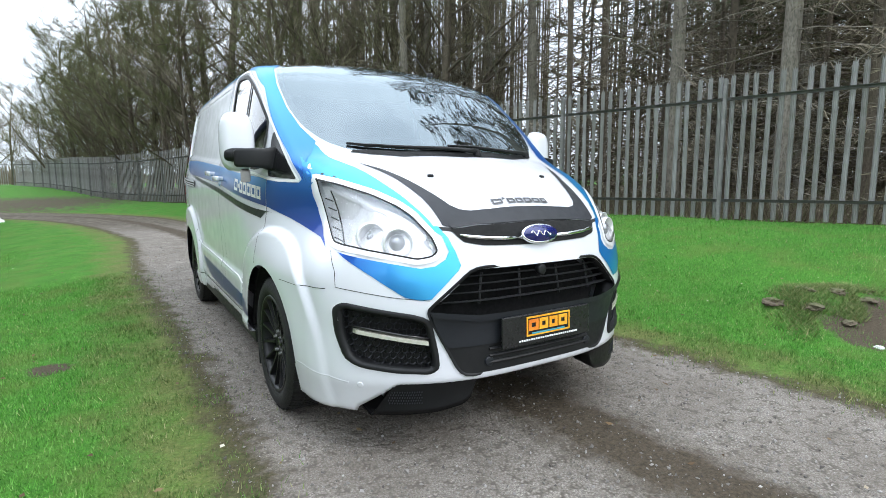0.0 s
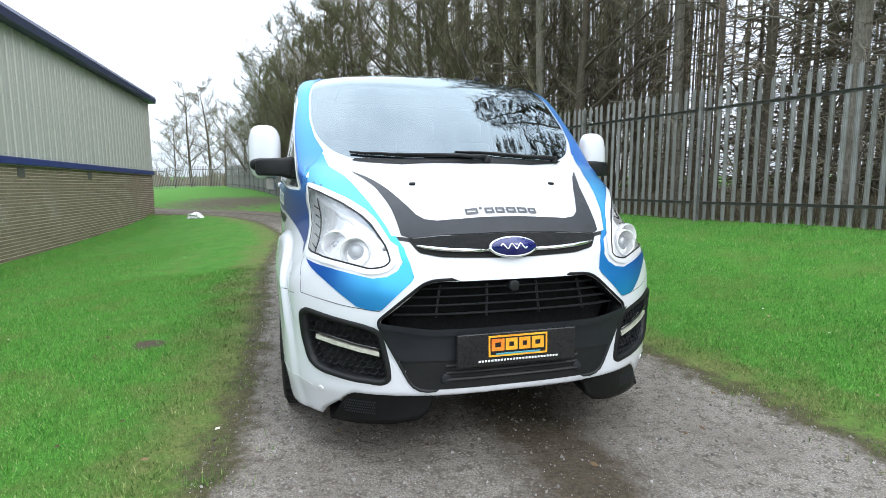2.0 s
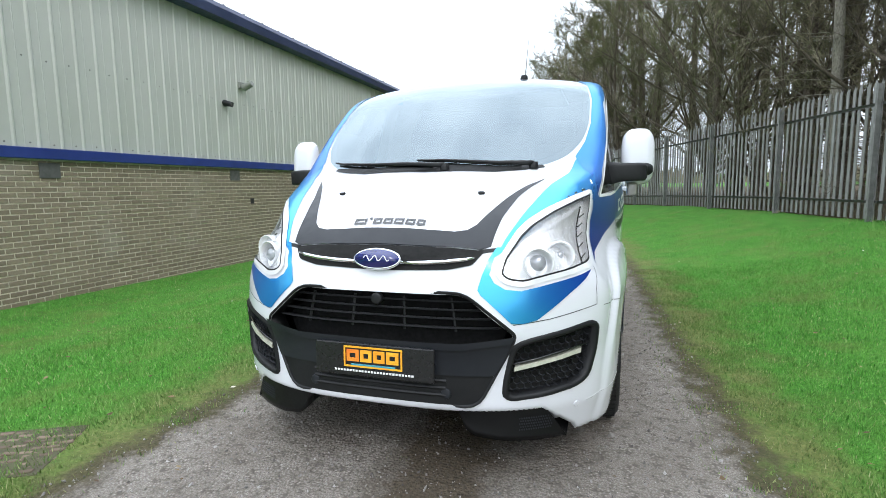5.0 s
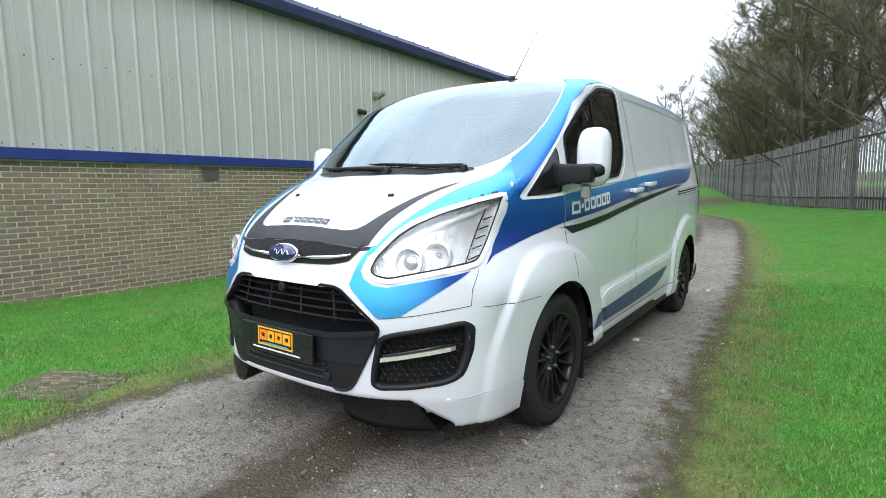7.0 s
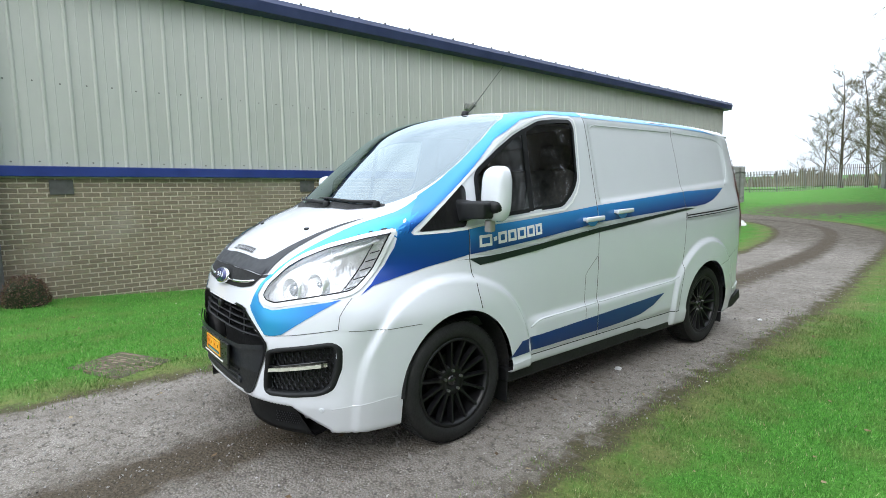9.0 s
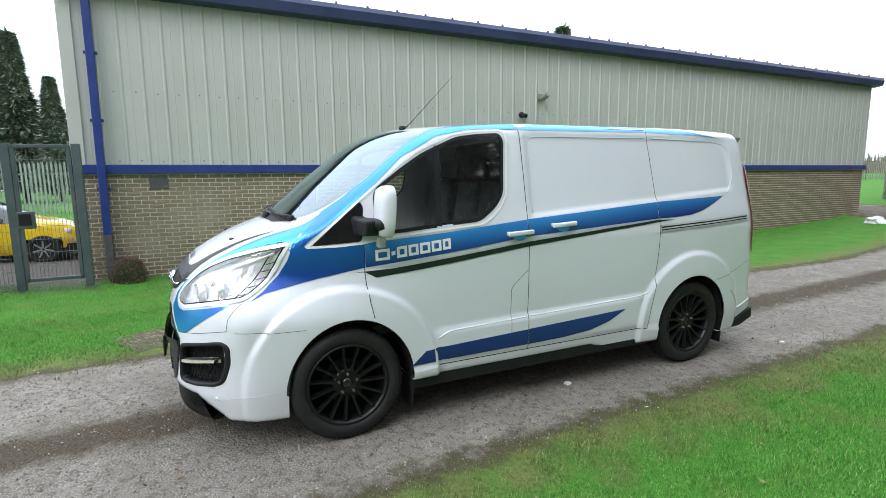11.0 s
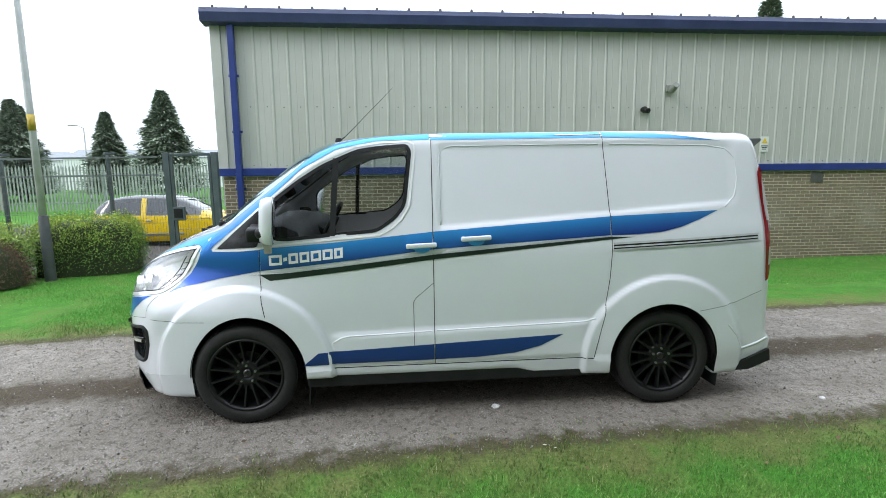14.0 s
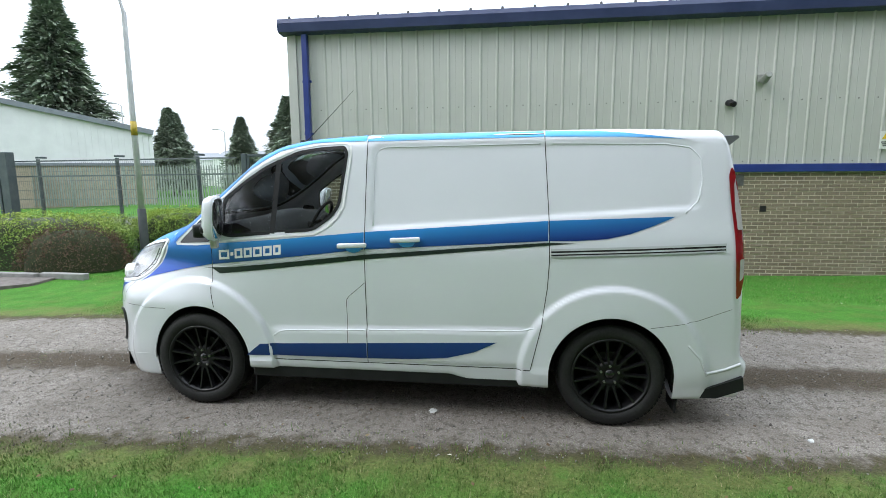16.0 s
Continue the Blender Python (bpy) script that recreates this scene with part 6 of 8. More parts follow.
def over_screen(x, y, up):
    h_, n_ = to_skin((x, y), "z", 1)
    n_ = n_ if n_.z > 0 else -n_
    return h_ + n_ * up


for (x0, y0), (x1, y1) in (((0.10, -0.020), (-0.60, 0.020)), ((0.54, -0.010), (-0.06, 0.022))):
    line = [(x0 + (x1 - x0) * t_, float(np.interp(abs(x0 + (x1 - x0) * t_), [0, 0.2, 0.35, 0.58, 0.72], [-0.300, -0.292, -0.272, -0.195, -0.075])) + y0 + (y1 - y0) * t_) for t_ in np.linspace(0, 1, 11)]
    wp = part("wiper", tube([over_screen(x, y, 0.024 + 0.006 * math.sin(math.pi * i / 10)) for i, (x, y) in enumerate(line)], [0.014, 0.012, 0.010, 0.009, 0.008, 0.007, 0.007, 0.006, 0.006, 0.005, 0.004], 8), M["trim"], van, "black wiper arm and blade", True)
    part("wiper_blade", tube([over_screen(x, y + 0.012, 0.010) for x, y in line[1:]], 0.007, 6), M["gloss_black"], wp, smooth=True)
    part("wiper_pivot", cyl(0.026, 0.02, 0.035, Matrix.Translation(over_screen(*line[0], 0.012)), 14, 0.004), M["trim"], wp, smooth=True)

# lettering on the sides and the bonnet as plain block shapes of its size and colour
WIDTHS = (0.098, 0.034, 0.074, 0.074, 0.078, 0.076, 0.066)
for s in (1, -1):
    y_ = 0.200
    seq = WIDTHS if s > 0 else WIDTHS[::-1]
    for i, w_ in enumerate(seq):
        short = w_ < 0.05
        zc = 1.128 + 0.100 * (y_ + w_ / 2 - 0.20)
        hh = 0.012 if short else 0.034
        o_ = [(y_, zc - hh), (y_ + w_ - 0.010, zc - hh + 0.006), (y_ + w_ - 0.010, zc + hh + 0.006), (y_, zc + hh)]
        hole = [] if short else [grown(o_, -0.017)]
        part("name_block", patch(o_, "x", s, 0.005, 0.05, hole), M["print_white"], van, smooth=True)
        y_ += w_
y_ = -0.168
for i, w_ in enumerate(WIDTHS):
    w_ *= 0.68
    short = w_ < 0.03
    o_ = [(y_, -0.800 if not short else -0.795), (y_ + w_ - 0.008, -0.800 if not short else -0.795), (y_ + w_ - 0.008, -0.828 + 0.04 * (0 if not short else 0.55) - 0.0), (y_, -0.828 + 0.04 * (0 if not short else 0.55))]
    o_ = [(a_, b_ + 0.002) for a_, b_ in o_]
    y_ += w_
    part("name_block", patch(o_, "z", 1, 0.005, 0.03, [] if short else [grown(o_, -0.009)]), M["print_grey"], van, smooth=True)

# ---------------------------------------------------------------- van: cab
cab = part("cab_floor", box(1.62, 1.7, 0.06, pose(0, 0.72, 0.62)), M["dash"], van, "dark cab floor")
part("bulkhead", ([(-0.88, 1.6, 0.6), (0.88, 1.6, 0.6), (0.90, 1.6, 1.2), (0.80, 1.6, 1.75), (0.70, 1.6, 1.92), (-0.70, 1.6, 1.92), (-0.80, 1.6, 1.75), (-0.90, 1.6, 1.2)], [(0, 1, 2, 3, 4, 5, 6, 7)]), M["dash"], van, "dark bulkhead behind the seats")
part("cab_headliner", box(1.16, 0.72, 0.02, pose(0, 1.20, 1.895)), M["lamp_white"], van, "pale headliner")
sec = [(-0.16, 1.28), (0.02, 1.335), (0.16, 1.345), (0.26, 1.30), (0.30, 1.22), (0.34, 1.05), (0.34, 0.70), (0.10, 0.65), (-0.16, 0.65)]
v, f = [], []
for x in np.linspace(-0.80, 0.80, 21):
    hump = 0.035 * math.exp(-((x + 0.40) / 0.18) ** 2)
    v += [(x, y + 0.16 * x * x, z + (hump if 0 < y < 0.28 and z > 1.2 else 0)) for y, z in sec]
n_ = len(sec)
for i in range(20):
    for k_ in range(n_):
        f.append((n_ * i + k_, n_ * i + (k_ + 1) % n_, n_ * (i + 1) + (k_ + 1) % n_, n_ * (i + 1) + k_))
part("dashboard", (v, f), M["dash"], van, "dark grey moulded dashboard", True)
v, f = tube([(0.19 * math.cos(q * math.pi / 16), 0.19 * math.sin(q * math.pi / 16), 0) for q in range(32)], 0.016, 8, True)
sw = part("steering_wheel", (v, f), M["trim"], van, "black steering wheel", True)
sw.matrix_basis = pose(-0.40, 0.44, 1.27, 62, 0, 0)
part("wheel_boss", cyl(0.07, 0.06, 0.05, pose(0, 0, -0.02), 18, 0.01), M["trim"], sw, smooth=True)
for an in (0, 180, 270):
    part("wheel_spoke", box(0.14, 0.035, 0.014, pose(0.11 * math.cos(radians(an)), 0.11 * math.sin(radians(an)), -0.012, 0, 0, an), 0.004), M["trim"], sw)
part("steering_column", cyl(0.04, 0.05, 0.30, pose(-0.40, 0.32, 1.20, 62, 0, 0), 14), M["trim"], van)
for x in (-0.45, 0.10, 0.52):
    w_ = 0.48 if x < 0 else 0.40
    cu = part("seat_cushion", box(w_, 0.50, 0.16, pose(x, 0.98, 0.92, 6, 0, 0), 0.05, 3), M["seat"], van, "dark fabric cab seat", True)
    part("seat_back", box(w_, 0.14, 0.62, pose(x, 1.30, 1.26, -12, 0, 0), 0.055, 3), M["seat"], cu, smooth=True)
    part("headrest", box(0.26, 0.10, 0.18, pose(x, 1.39, 1.66, -8, 0, 0), 0.04, 3), M["seat"], cu, smooth=True)

# ---------------------------------------------------------------- woods behind the fence
def bark(name, a, b, moss=(0.06, 0.075, 0.03), amount=0.4):
    k_ = Mat(name, a, 0.92)
    c_ = k_.ramp(k_.noise(9, 6, (1, 1, 0.22), 0.7), (0.3, a), (0.7, b))
    c_ = k_.mix(k_.ramp(k_.noise(1.6, 5), (0.42, (0, 0, 0)), (0.7, (amount,) * 3)), c_, moss)
    c_ = k_.mix(k_.ramp(k_.noise(38, 5, (1, 1, 0.35), 0.75), (0.38, (0.75,) * 3), (0.56, (0, 0, 0))), c_, tuple(0.35 * q for q in a))
    c_ = k_.mix(k_.ramp(k_.voronoi(2.6)[0], (0.05, (0.9,) * 3), (0.12, (0, 0, 0))), c_, tuple(0.3 * q for q in a))
    c_ = k_.mix(k_.math("MULTIPLY", k_.random(), 0.45), c_, tuple(0.45 * q for q in a))
    k_.color(c_)
    k_.bump(k_.noise(26, 6, (1, 1, 0.25), 0.7), 0.6, 0.02)
    return k_.m


M["bark_grey"] = bark("grey_bark", (0.19, 0.170, 0.135), (0.36, 0.33, 0.275), (0.11, 0.13, 0.055))
M["bark_brown"] = bark("brown_bark", (0.105, 0.084, 0.060), (0.185, 0.150, 0.110), (0.05, 0.06, 0.022), 0.5)
k = Mat("bare_twigs", (0.06, 0.05, 0.035), 0.9)
k.color(k.ramp(k.math("ADD", k.math("MULTIPLY", k.random(), 0.6), k.math("MULTIPLY", k.noise(0.8, 3), 0.5)), (0.2, (0.135, 0.114, 0.080)), (0.55, (0.210, 0.180, 0.126)), (0.9, (0.225, 0.208, 0.124))))
M["twig"] = k.m
k = Mat("budding_twigs", (0.09, 0.10, 0.045), 0.9)
k.color(k.ramp(k.noise(0.7, 3), (0.3, (0.120, 0.110, 0.058)), (0.6, (0.165, 0.170, 0.082)), (0.8, (0.19, 0.21, 0.10))))
M["twig_green"] = k.m
k = Mat("conifer_needles", (0.02, 0.03, 0.012), 0.85)
k.color(k.ramp(k.math("ADD", k.math("MULTIPLY", k.island(), 0.7), k.math("MULTIPLY", k.noise(1.2, 3), 0.3)), (0.2, (0.030, 0.044, 0.018)), (0.6, (0.065, 0.085, 0.036)), (0.9, (0.11, 0.12, 0.05))))
M["needles"] = k.m
k = Mat("dead_brush", (0.06, 0.045, 0.03), 0.95)
k.color(k.ramp(k.island(), (0.2, (0.085, 0.069, 0.046)), (0.6, (0.155, 0.125, 0.082)), (0.9, (0.125, 0.128, 0.060))))
M["brush"] = k.m


class Limbs:
    """Collects round tapering limbs and thin flat twigs."""

    def __init__(self):
        self.v, self.f, self.tv, self.tf = [], [], [], []

    def limb(self, pts, r0, r1, sides):
        n = len(pts)
        rr = [r0 + (r1 - r0) * i / (n - 1) for i in range(n)]
        v, f = tube(pts, rr, sides)
        o = len(self.v)
        self.v += v
        self.f += [tuple(q + o for q in t) for t in f[:-2]]

    def twig(self, a, b, w):
        d = (b - a)
        u = d.cross(Vector((0.3, 0.5, 0.8))).normalized() * w
        o = len(self.tv)
        self.tv += [a + u, a - u, b]
        self.tf.append((o, o + 1, o + 2))


def bend(rng, a, d, length, n, droop=0.0, wander=0.18):
    pts, p, d = [a], a.copy(), d.normalized()
    for i in range(n):
        d = (d + Vector((rng.uniform(-1, 1), rng.uniform(-1, 1), rng.uniform(-1, 1))) * wander + Vector((0, 0, droop))).normalized()
        p = p + d * (length / n)
        pts.append(p.copy())
    return pts


def bare_tree(name, seed, height, spread, base_r, label, twig_mat="twig", limbs=15, low=0.15, lean=(0, 0)):
    rng = random.Random(seed)
    L_ = Limbs()
    trunk = bend(rng, Vector((0, 0, -0.1)), Vector((lean[0], lean[1], 1)), height * 0.92, 9, 0.03, 0.07)
    L_.limb(trunk, base_r, base_r * 0.12, 9)

    def along(pts, t):
        x = t * (len(pts) - 1)
        i = min(int(x), len(pts) - 2)
        return pts[i].lerp(pts[i + 1], x - i), (pts[i + 1] - pts[i]).normalized()

    for i in range(limbs):
        t = low + (0.97 - low) * (i + rng.random() * 0.7) / limbs
        p, d = along(trunk, t)
        an = i * 2.4 + rng.uniform(-0.5, 0.5)
        side = Vector((math.cos(an), math.sin(an), 0))
        ln = spread * (1.05 - 0.75 * t) * rng.uniform(0.75, 1.15)
        l1 = bend(rng, p, side + d * rng.uniform(0.35, 1.0), ln, 6, 0.05, 0.16)
        L_.limb(l1, base_r * 0.34 * (1.1 - 0.8 * t), 0.010, 5)
        for j in range(11):
            p2, d2 = along(l1, 0.12 + 0.88 * (j + rng.random()) / 11.5)
            v2 = (d2 * 0.8 + Vector((rng.uniform(-1, 1), rng.uniform(-1, 1), rng.uniform(-0.35, 0.9)))).normalized()
            l2 = bend(rng, p2, v2, ln * rng.uniform(0.22, 0.42), 4, 0.03, 0.2)
            L_.limb(l2, 0.016, 0.005, 3)
            for q in range(10):
                p3, d3 = along(l2, 0.1 + 0.9 * (q + rng.random()) / 9.5)
                v3 = (d3 + Vector((rng.uniform(-1, 1), rng.uniform(-1, 1), rng.uniform(-0.5, 0.9))) * 0.9).normalized()
                e3 = p3 + v3 * rng.uniform(0.25, 0.6)
                L_.twig(p3, e3, 0.008)
                for r_ in range(6):
                    a4 = p3.lerp(e3, rng.uniform(0.2, 0.95))
                    v4 = (v3 + Vector((rng.uniform(-1, 1), rng.uniform(-1, 1), rng.uniform(-0.6, 0.8)))).normalized()
                    L_.twig(a4, a4 + v4 * rng.uniform(0.16, 0.38), 0.0065)
    t = thing(name, label, "tree", group="bare wood edge trees")
    part("trunk", (L_.v, L_.f), M["bark_brown"], t, smooth=True)
    part("crown", (L_.tv, L_.tf), M[twig_mat], t, "fine bare twigs")
    return t


def thicket(name, seed, height, spread, label, twig_mat="twig_green"):
    """A many-stemmed bush tree: arching stems from one stool, feathered with fine twigs."""
    rng = random.Random(seed)
    L_ = Limbs()
    for i in range(9):
        an = i * 2.4 + rng.uniform(-0.4, 0.4)
        out = rng.uniform(0.12, 0.55)
        a = Vector((0.25 * math.cos(an), 0.25 * math.sin(an), -0.05))
        ln = height * rng.uniform(0.7, 1.05)
        st = bend(rng, a, Vector((out * math.cos(an), out * math.sin(an), 1)), ln, 8, -0.03, 0.10)
        L_.limb(st, rng.uniform(0.035, 0.065), 0.008, 5)
        for j in range(26):
            x = (0.12 + 0.86 * (j + rng.random()) / 26) * 8
            k_ = min(int(x), 7)
            p = st[k_].lerp(st[k_ + 1], x - k_)
            d = (st[k_ + 1] - st[k_]).normalized()
            v2 = (d * 0.7 + Vector((rng.uniform(-1, 1), rng.uniform(-1, 1), rng.uniform(-0.2, 0.7)))).normalized()
            l2 = bend(rng, p, v2, spread * rng.uniform(0.25, 0.6), 4, 0.02, 0.22)
            L_.limb(l2, 0.011, 0.003, 3)
            for q in range(9):
                y_ = rng.uniform(0.1, 1.0) * 4
                m_ = min(int(y_), 3)
                a3 = l2[m_].lerp(l2[m_ + 1], y_ - m_)
                v3 = (v2 + Vector((rng.uniform(-1, 1), rng.uniform(-1, 1), rng.uniform(-0.5, 0.9)))).normalized()
                e3 = a3 + v3 * rng.uniform(0.2, 0.5)
                L_.twig(a3, e3, 0.007)
                for r_ in range(3):
                    a4 = a3.lerp(e3, rng.uniform(0.2, 0.95))
                    v4 = (v3 + Vector((rng.uniform(-1, 1), rng.uniform(-1, 1), rng.uniform(-0.6, 0.8)))).normalized()
                    L_.twig(a4, a4 + v4 * rng.uniform(0.12, 0.30), 0.006)
    t = thing(name, label, "tree", group="bushy wood edge trees")
    part("trunk", (L_.v, L_.f), M["bark_brown"], t, "cluster of slim arching stems", True)
    part("crown", (L_.tv, L_.tf), M[twig_mat], t, "fine budding twigs")
    return t


def plantation_tree(name, seed, height, base_r, label, mat="bark_grey", foliage=0.55):
    """A straight forest conifer: bare trunk with dead side branches, needles only high up."""
    rng = random.Random(seed)
    L_ = Limbs()
    trunk = bend(rng, Vector((0, 0, -0.1)), Vector((0, 0, 1)), height, 8, 0.05, 0.02)
    L_.limb(trunk, base_r, base_r * 0.25, 10)
    N = Limbs()
    for i in range(130):
        z = 0.5 + (height - 0.6) * ((i + rng.random()) / 130) ** 1.15
        tt = z / height * 8
        i0 = min(int(tt), 7)
        p = trunk[i0].lerp(trunk[i0 + 1], tt - i0)
        an = rng.uniform(0, 6.283)
        ln = rng.uniform(0.6, 1.0) * (2.6 if z < height * 0.5 else 2.2 * (1.25 - z / height))
        l1 = bend(rng, p, Vector((math.cos(an), math.sin(an), rng.uniform(-0.25, 0.25))), ln, 4, -0.04, 0.12)
        L_.limb(l1, 0.013, 0.003, 3)
        green = z > height * 0.42
        for q in range(16 if green else 22):
            x = rng.uniform(0.15, 1.0) * 4
            j = min(int(x), 3)
            a = l1[j].lerp(l1[j + 1], x - j)
            v = (l1[j + 1] - l1[j]).normalized() + Vector((rng.uniform(-1, 1), rng.uniform(-1, 1), rng.uniform(-0.8, 0.3)))
            e = a + v.normalized() * rng.uniform(0.2, 0.55)
            if green and rng.random() < foliage:
                N.twig(a, e, 0.020)
                N.twig(a, e + Vector((rng.uniform(-0.25, 0.25), rng.uniform(-0.25, 0.25), -0.15)), 0.017)
            else:
                L_.twig(a, e, 0.007)
    t = thing(name, label, "tree", group="plantation trees")
    part("trunk", (L_.v, L_.f), M[mat], t, smooth=True)
    part("dead_branch_fringe", (L_.tv, L_.tf), M["twig"], t, "thin dead brown twigs")
    part("crown", (N.tv, N.tf), M["needles"], t, "dark green needles")
    return t


def stand(ob, x, y, turn, size=1.0):
    return pose(x, y, gz(x, y), 0, 0, turn) @ Matrix.Diagonal((size, size, size, 1))


def placed(src, x, y, turn, size):
    c = copy_thing(src, stand(src, x, y, turn, size))
    c.matrix_basis = stand(src, x, y, turn, size)
    return c


rt = random.Random(21)
decid = [bare_tree("bare_tree", 11 + i, h, sp, br, lab, tm, nl, lo_, le) for i, (h, sp, br, lab, tm, nl, lo_, le) in enumerate((
    (14.0, 5.6, 0.20, "tall bare deciduous tree with fine brown twigs", "twig", 17, 0.12, (0, 0)),
    (12.0, 5.2, 0.16, "bare spreading tree with greenish budding twigs", "twig_green", 16, 0.10, (0.08, 0)),
    (15.5, 5.0, 0.22, "tall bare tree with upright limbs behind the fence", "twig", 18, 0.16, (0, 0.05)),
    (9.5, 4.6, 0.13, "low bushy bare tree leaning over the fence", "twig_green", 15, 0.05, (-0.15, 0.05)),
))]
firs = [plantation_tree("plantation_tree", 31 + i, h, r, lab, m) for i, (h, r, lab, m) in enumerate((
    (17.0, 0.13, "straight grey conifer trunk with dead side branches", "bark_grey"),
    (16.0, 0.10, "slim brown conifer trunk with dead side branches", "bark_brown"),
    (18.0, 0.15, "stout grey conifer trunk behind the fence", "bark_grey"),
    (15.0, 0.075, "thin dark conifer trunk deep in the wood", "bark_brown"),
))]
used = []


def put(src, x, y, size=1.0, first=False):
    turn = rt.uniform(0, 360)
    used.append((x, y))
    if first:
        src.matrix_basis = stand(src, x, y, turn, size)
        return src
    return placed(src, x, y, turn, size)


# trunks that stand out one by one just behind the fence
put(firs[2], 8.35, 4.05, 1.0, True)
put(firs[0], 7.45, 7.35, 1.0, True)
put(firs[1], 9.7, 7.1, 1.15, True)
put(firs[3], 12.3, 7.1, 1.0, True)
put(firs[2], 8.85, 2.15, 1.1)
put(firs[0], 5.6, 10.6, 0.95)
put(firs[1], 8.2, 17.0, 1.1)
put(firs[0], 9.4, -0.6, 1.0)
put(firs[1], 10.6, -3.0, 1.0)
put(firs[0], 7.0, 12.2, 0.9)
for i in range(150):
    y = rt.uniform(-16, 12.0)
    off = 1.6 + 24 * rt.random() ** 0.8
    x = float(at_table(y, FENCE)) + off
    if min(math.hypot(x - a, y - b) for a, b in used) < 1.15:
        continue
    src = firs[rt.choice((0, 1, 1, 3, 3, 3))]
    put(src, x, y, rt.uniform(0.8, 1.1))
# leafless trees along the bend of the fence
put(decid[0], 6.3, 12.6, 0.9, True)
put(decid[1], 3.9, 15.2, 0.95, True)
put(decid[2], 2.7, 21.0, 1.0, True)
put(decid[3], 1.6, 22.8, 1.0, True)
for y, off, kind_, size in ((9.5, 1.6, 0, 0.8), (12.6, 2.2, 2, 0.75), (17.5, 1.5, 1, 0.9), (19.5, 3.2, 0, 0.85), (24.5, 2.4, 2, 0.85), (26.0, 1.2, 1, 0.85), (28.0, 3.5, 0, 0.9), (29.5, 1.3, 3, 1.05), (31.5, 2.8, 2, 0.8), (33.5, 1.5, 1, 0.9), (35.0, 4.5, 0, 0.9), (36.5, 2.2, 3, 1.1), (38.5, 1.5, 1, 0.95), (40.0, 4.0, 2, 0.8), (42.5, 2.0, 1, 0.85), (45.0, 1.6, 3, 1.1), (47.0, 3.5, 0, 0.75), (50.0, 2.0, 1, 0.75), (53.0, 3.0, 3, 0.95), (56.0, 1.5, 1, 0.6), (21.5, 6.0, 0, 1.0), (25.0, 7.0, 2, 0.95), (30.0, 8.0, 0, 0.95), (14.0, 5.0, 0, 0.95), (11.0, 4.0, 2, 0.9), (16.0, 2.4, 0, 0.9), (18.5, 5.5, 2, 1.0), (39.5, 6.5, 0, 0.9), (32.5, 1.1, 3, 0.9), (41.0, 1.2, 3, 0.9)):
    x = float(at_table(y, FENCE)) + off
    put(decid[kind_], x, y, size * (1.0 if y < 16 else 1.12))
# many-stemmed bushes in front of the leafless trees
bushes = [thicket("bushy_tree", 61, 7.5, 3.0, "bushy many-stemmed tree with olive budding twigs"), thicket("bushy_tree", 62, 6.5, 2.8, "bushy many-stemmed tree with bare brown twigs", "twig")]
for i, (y, off, kind_, size) in enumerate(((12.5, 1.6, 0, 1.0), (15.0, 1.4, 1, 0.9), (26.5, 2.4, 1, 1.25), (31.0, 1.8, 0, 1.2), (37.5, 1.6, 0, 1.3), (43.5, 1.4, 0, 1.3), (49.0, 1.3, 0, 1.1), (52.0, 2.0, 1, 1.2), (10.5, 3.2, 1, 1.1))):
    x = float(at_table(y, FENCE)) + off
    put(bushes[kind_], x, y, size, i in (0, 1))
# clumps beyond the cross fence
for x, y, kind_, size in ((-12.0, 66.5, 0, 0.95), (-14.5, 68.0, 2, 0.85), (-10.0, 63.5, 3, 1.05), (-17.0, 71, 1, 0.8)):
    put(decid[kind_], x, y, size)
# far leafless hedgerows, too small to tell apart
hv, hf = [], []
rh = random.Random(8)
for i in range(5200):
    a = rh.uniform(-0.9, 0.75)
    r_ = rh.uniform(150, 190)
    x, y = r_ * math.sin(a - 0.35), r_ * math.cos(a - 0.35)
    h = rh.uniform(1.0, 5.5) * (0.6 + 0.4 * math.sin(a * 23) ** 2)
    o = len(hv)
    w = rh.uniform(0.2, 0.8)
    z0 = 0.4
    hv += [(x - w, y, z0), (x + w, y, z0), (x + rh.uniform(-1, 1), y + rh.uniform(-1, 1), z0 + h)]
    hf.append((o, o + 1, o + 2))
tagged(part("far_hedgerow", (hv, hf), M["twig"]), "brown leafless hedgerow on the skyline", "hedgerow", kind="stuff")

# crooked thin branches among the near trunks
cb = Limbs()
rq = random.Random(9)
for i in range(150):
    y = rq.uniform(-8, 13)
    x = float(at_table(y, FENCE)) + rq.uniform(0.9, 7.0)
    a = Vector((x, y, gz(x, y) + rq.uniform(0.2, 5.5)))
    d = Vector((rq.uniform(-1, 1), rq.uniform(-1, 1), rq.uniform(-0.1, 0.7)))
    ln = rq.uniform(0.8, 2.6)
    l1 = bend(rq, a, d, ln, 7, -0.05, 0.22)
    cb.limb(l1, rq.uniform(0.008, 0.022), 0.003, 5)
    for q in range(14):
        u_ = rq.uniform(0.2, 1.0) * 7
        m_ = min(int(u_), 6)
        p = l1[m_].lerp(l1[m_ + 1], u_ - m_)
        l2 = bend(rq, p, (l1[m_ + 1] - l1[m_]).normalized() + Vector((rq.uniform(-1, 1), rq.uniform(-1, 1), rq.uniform(-0.6, 0.8))), rq.uniform(0.2, 0.8), 3, 0.0, 0.25)
        cb.limb(l2, 0.005, 0.0015, 3)
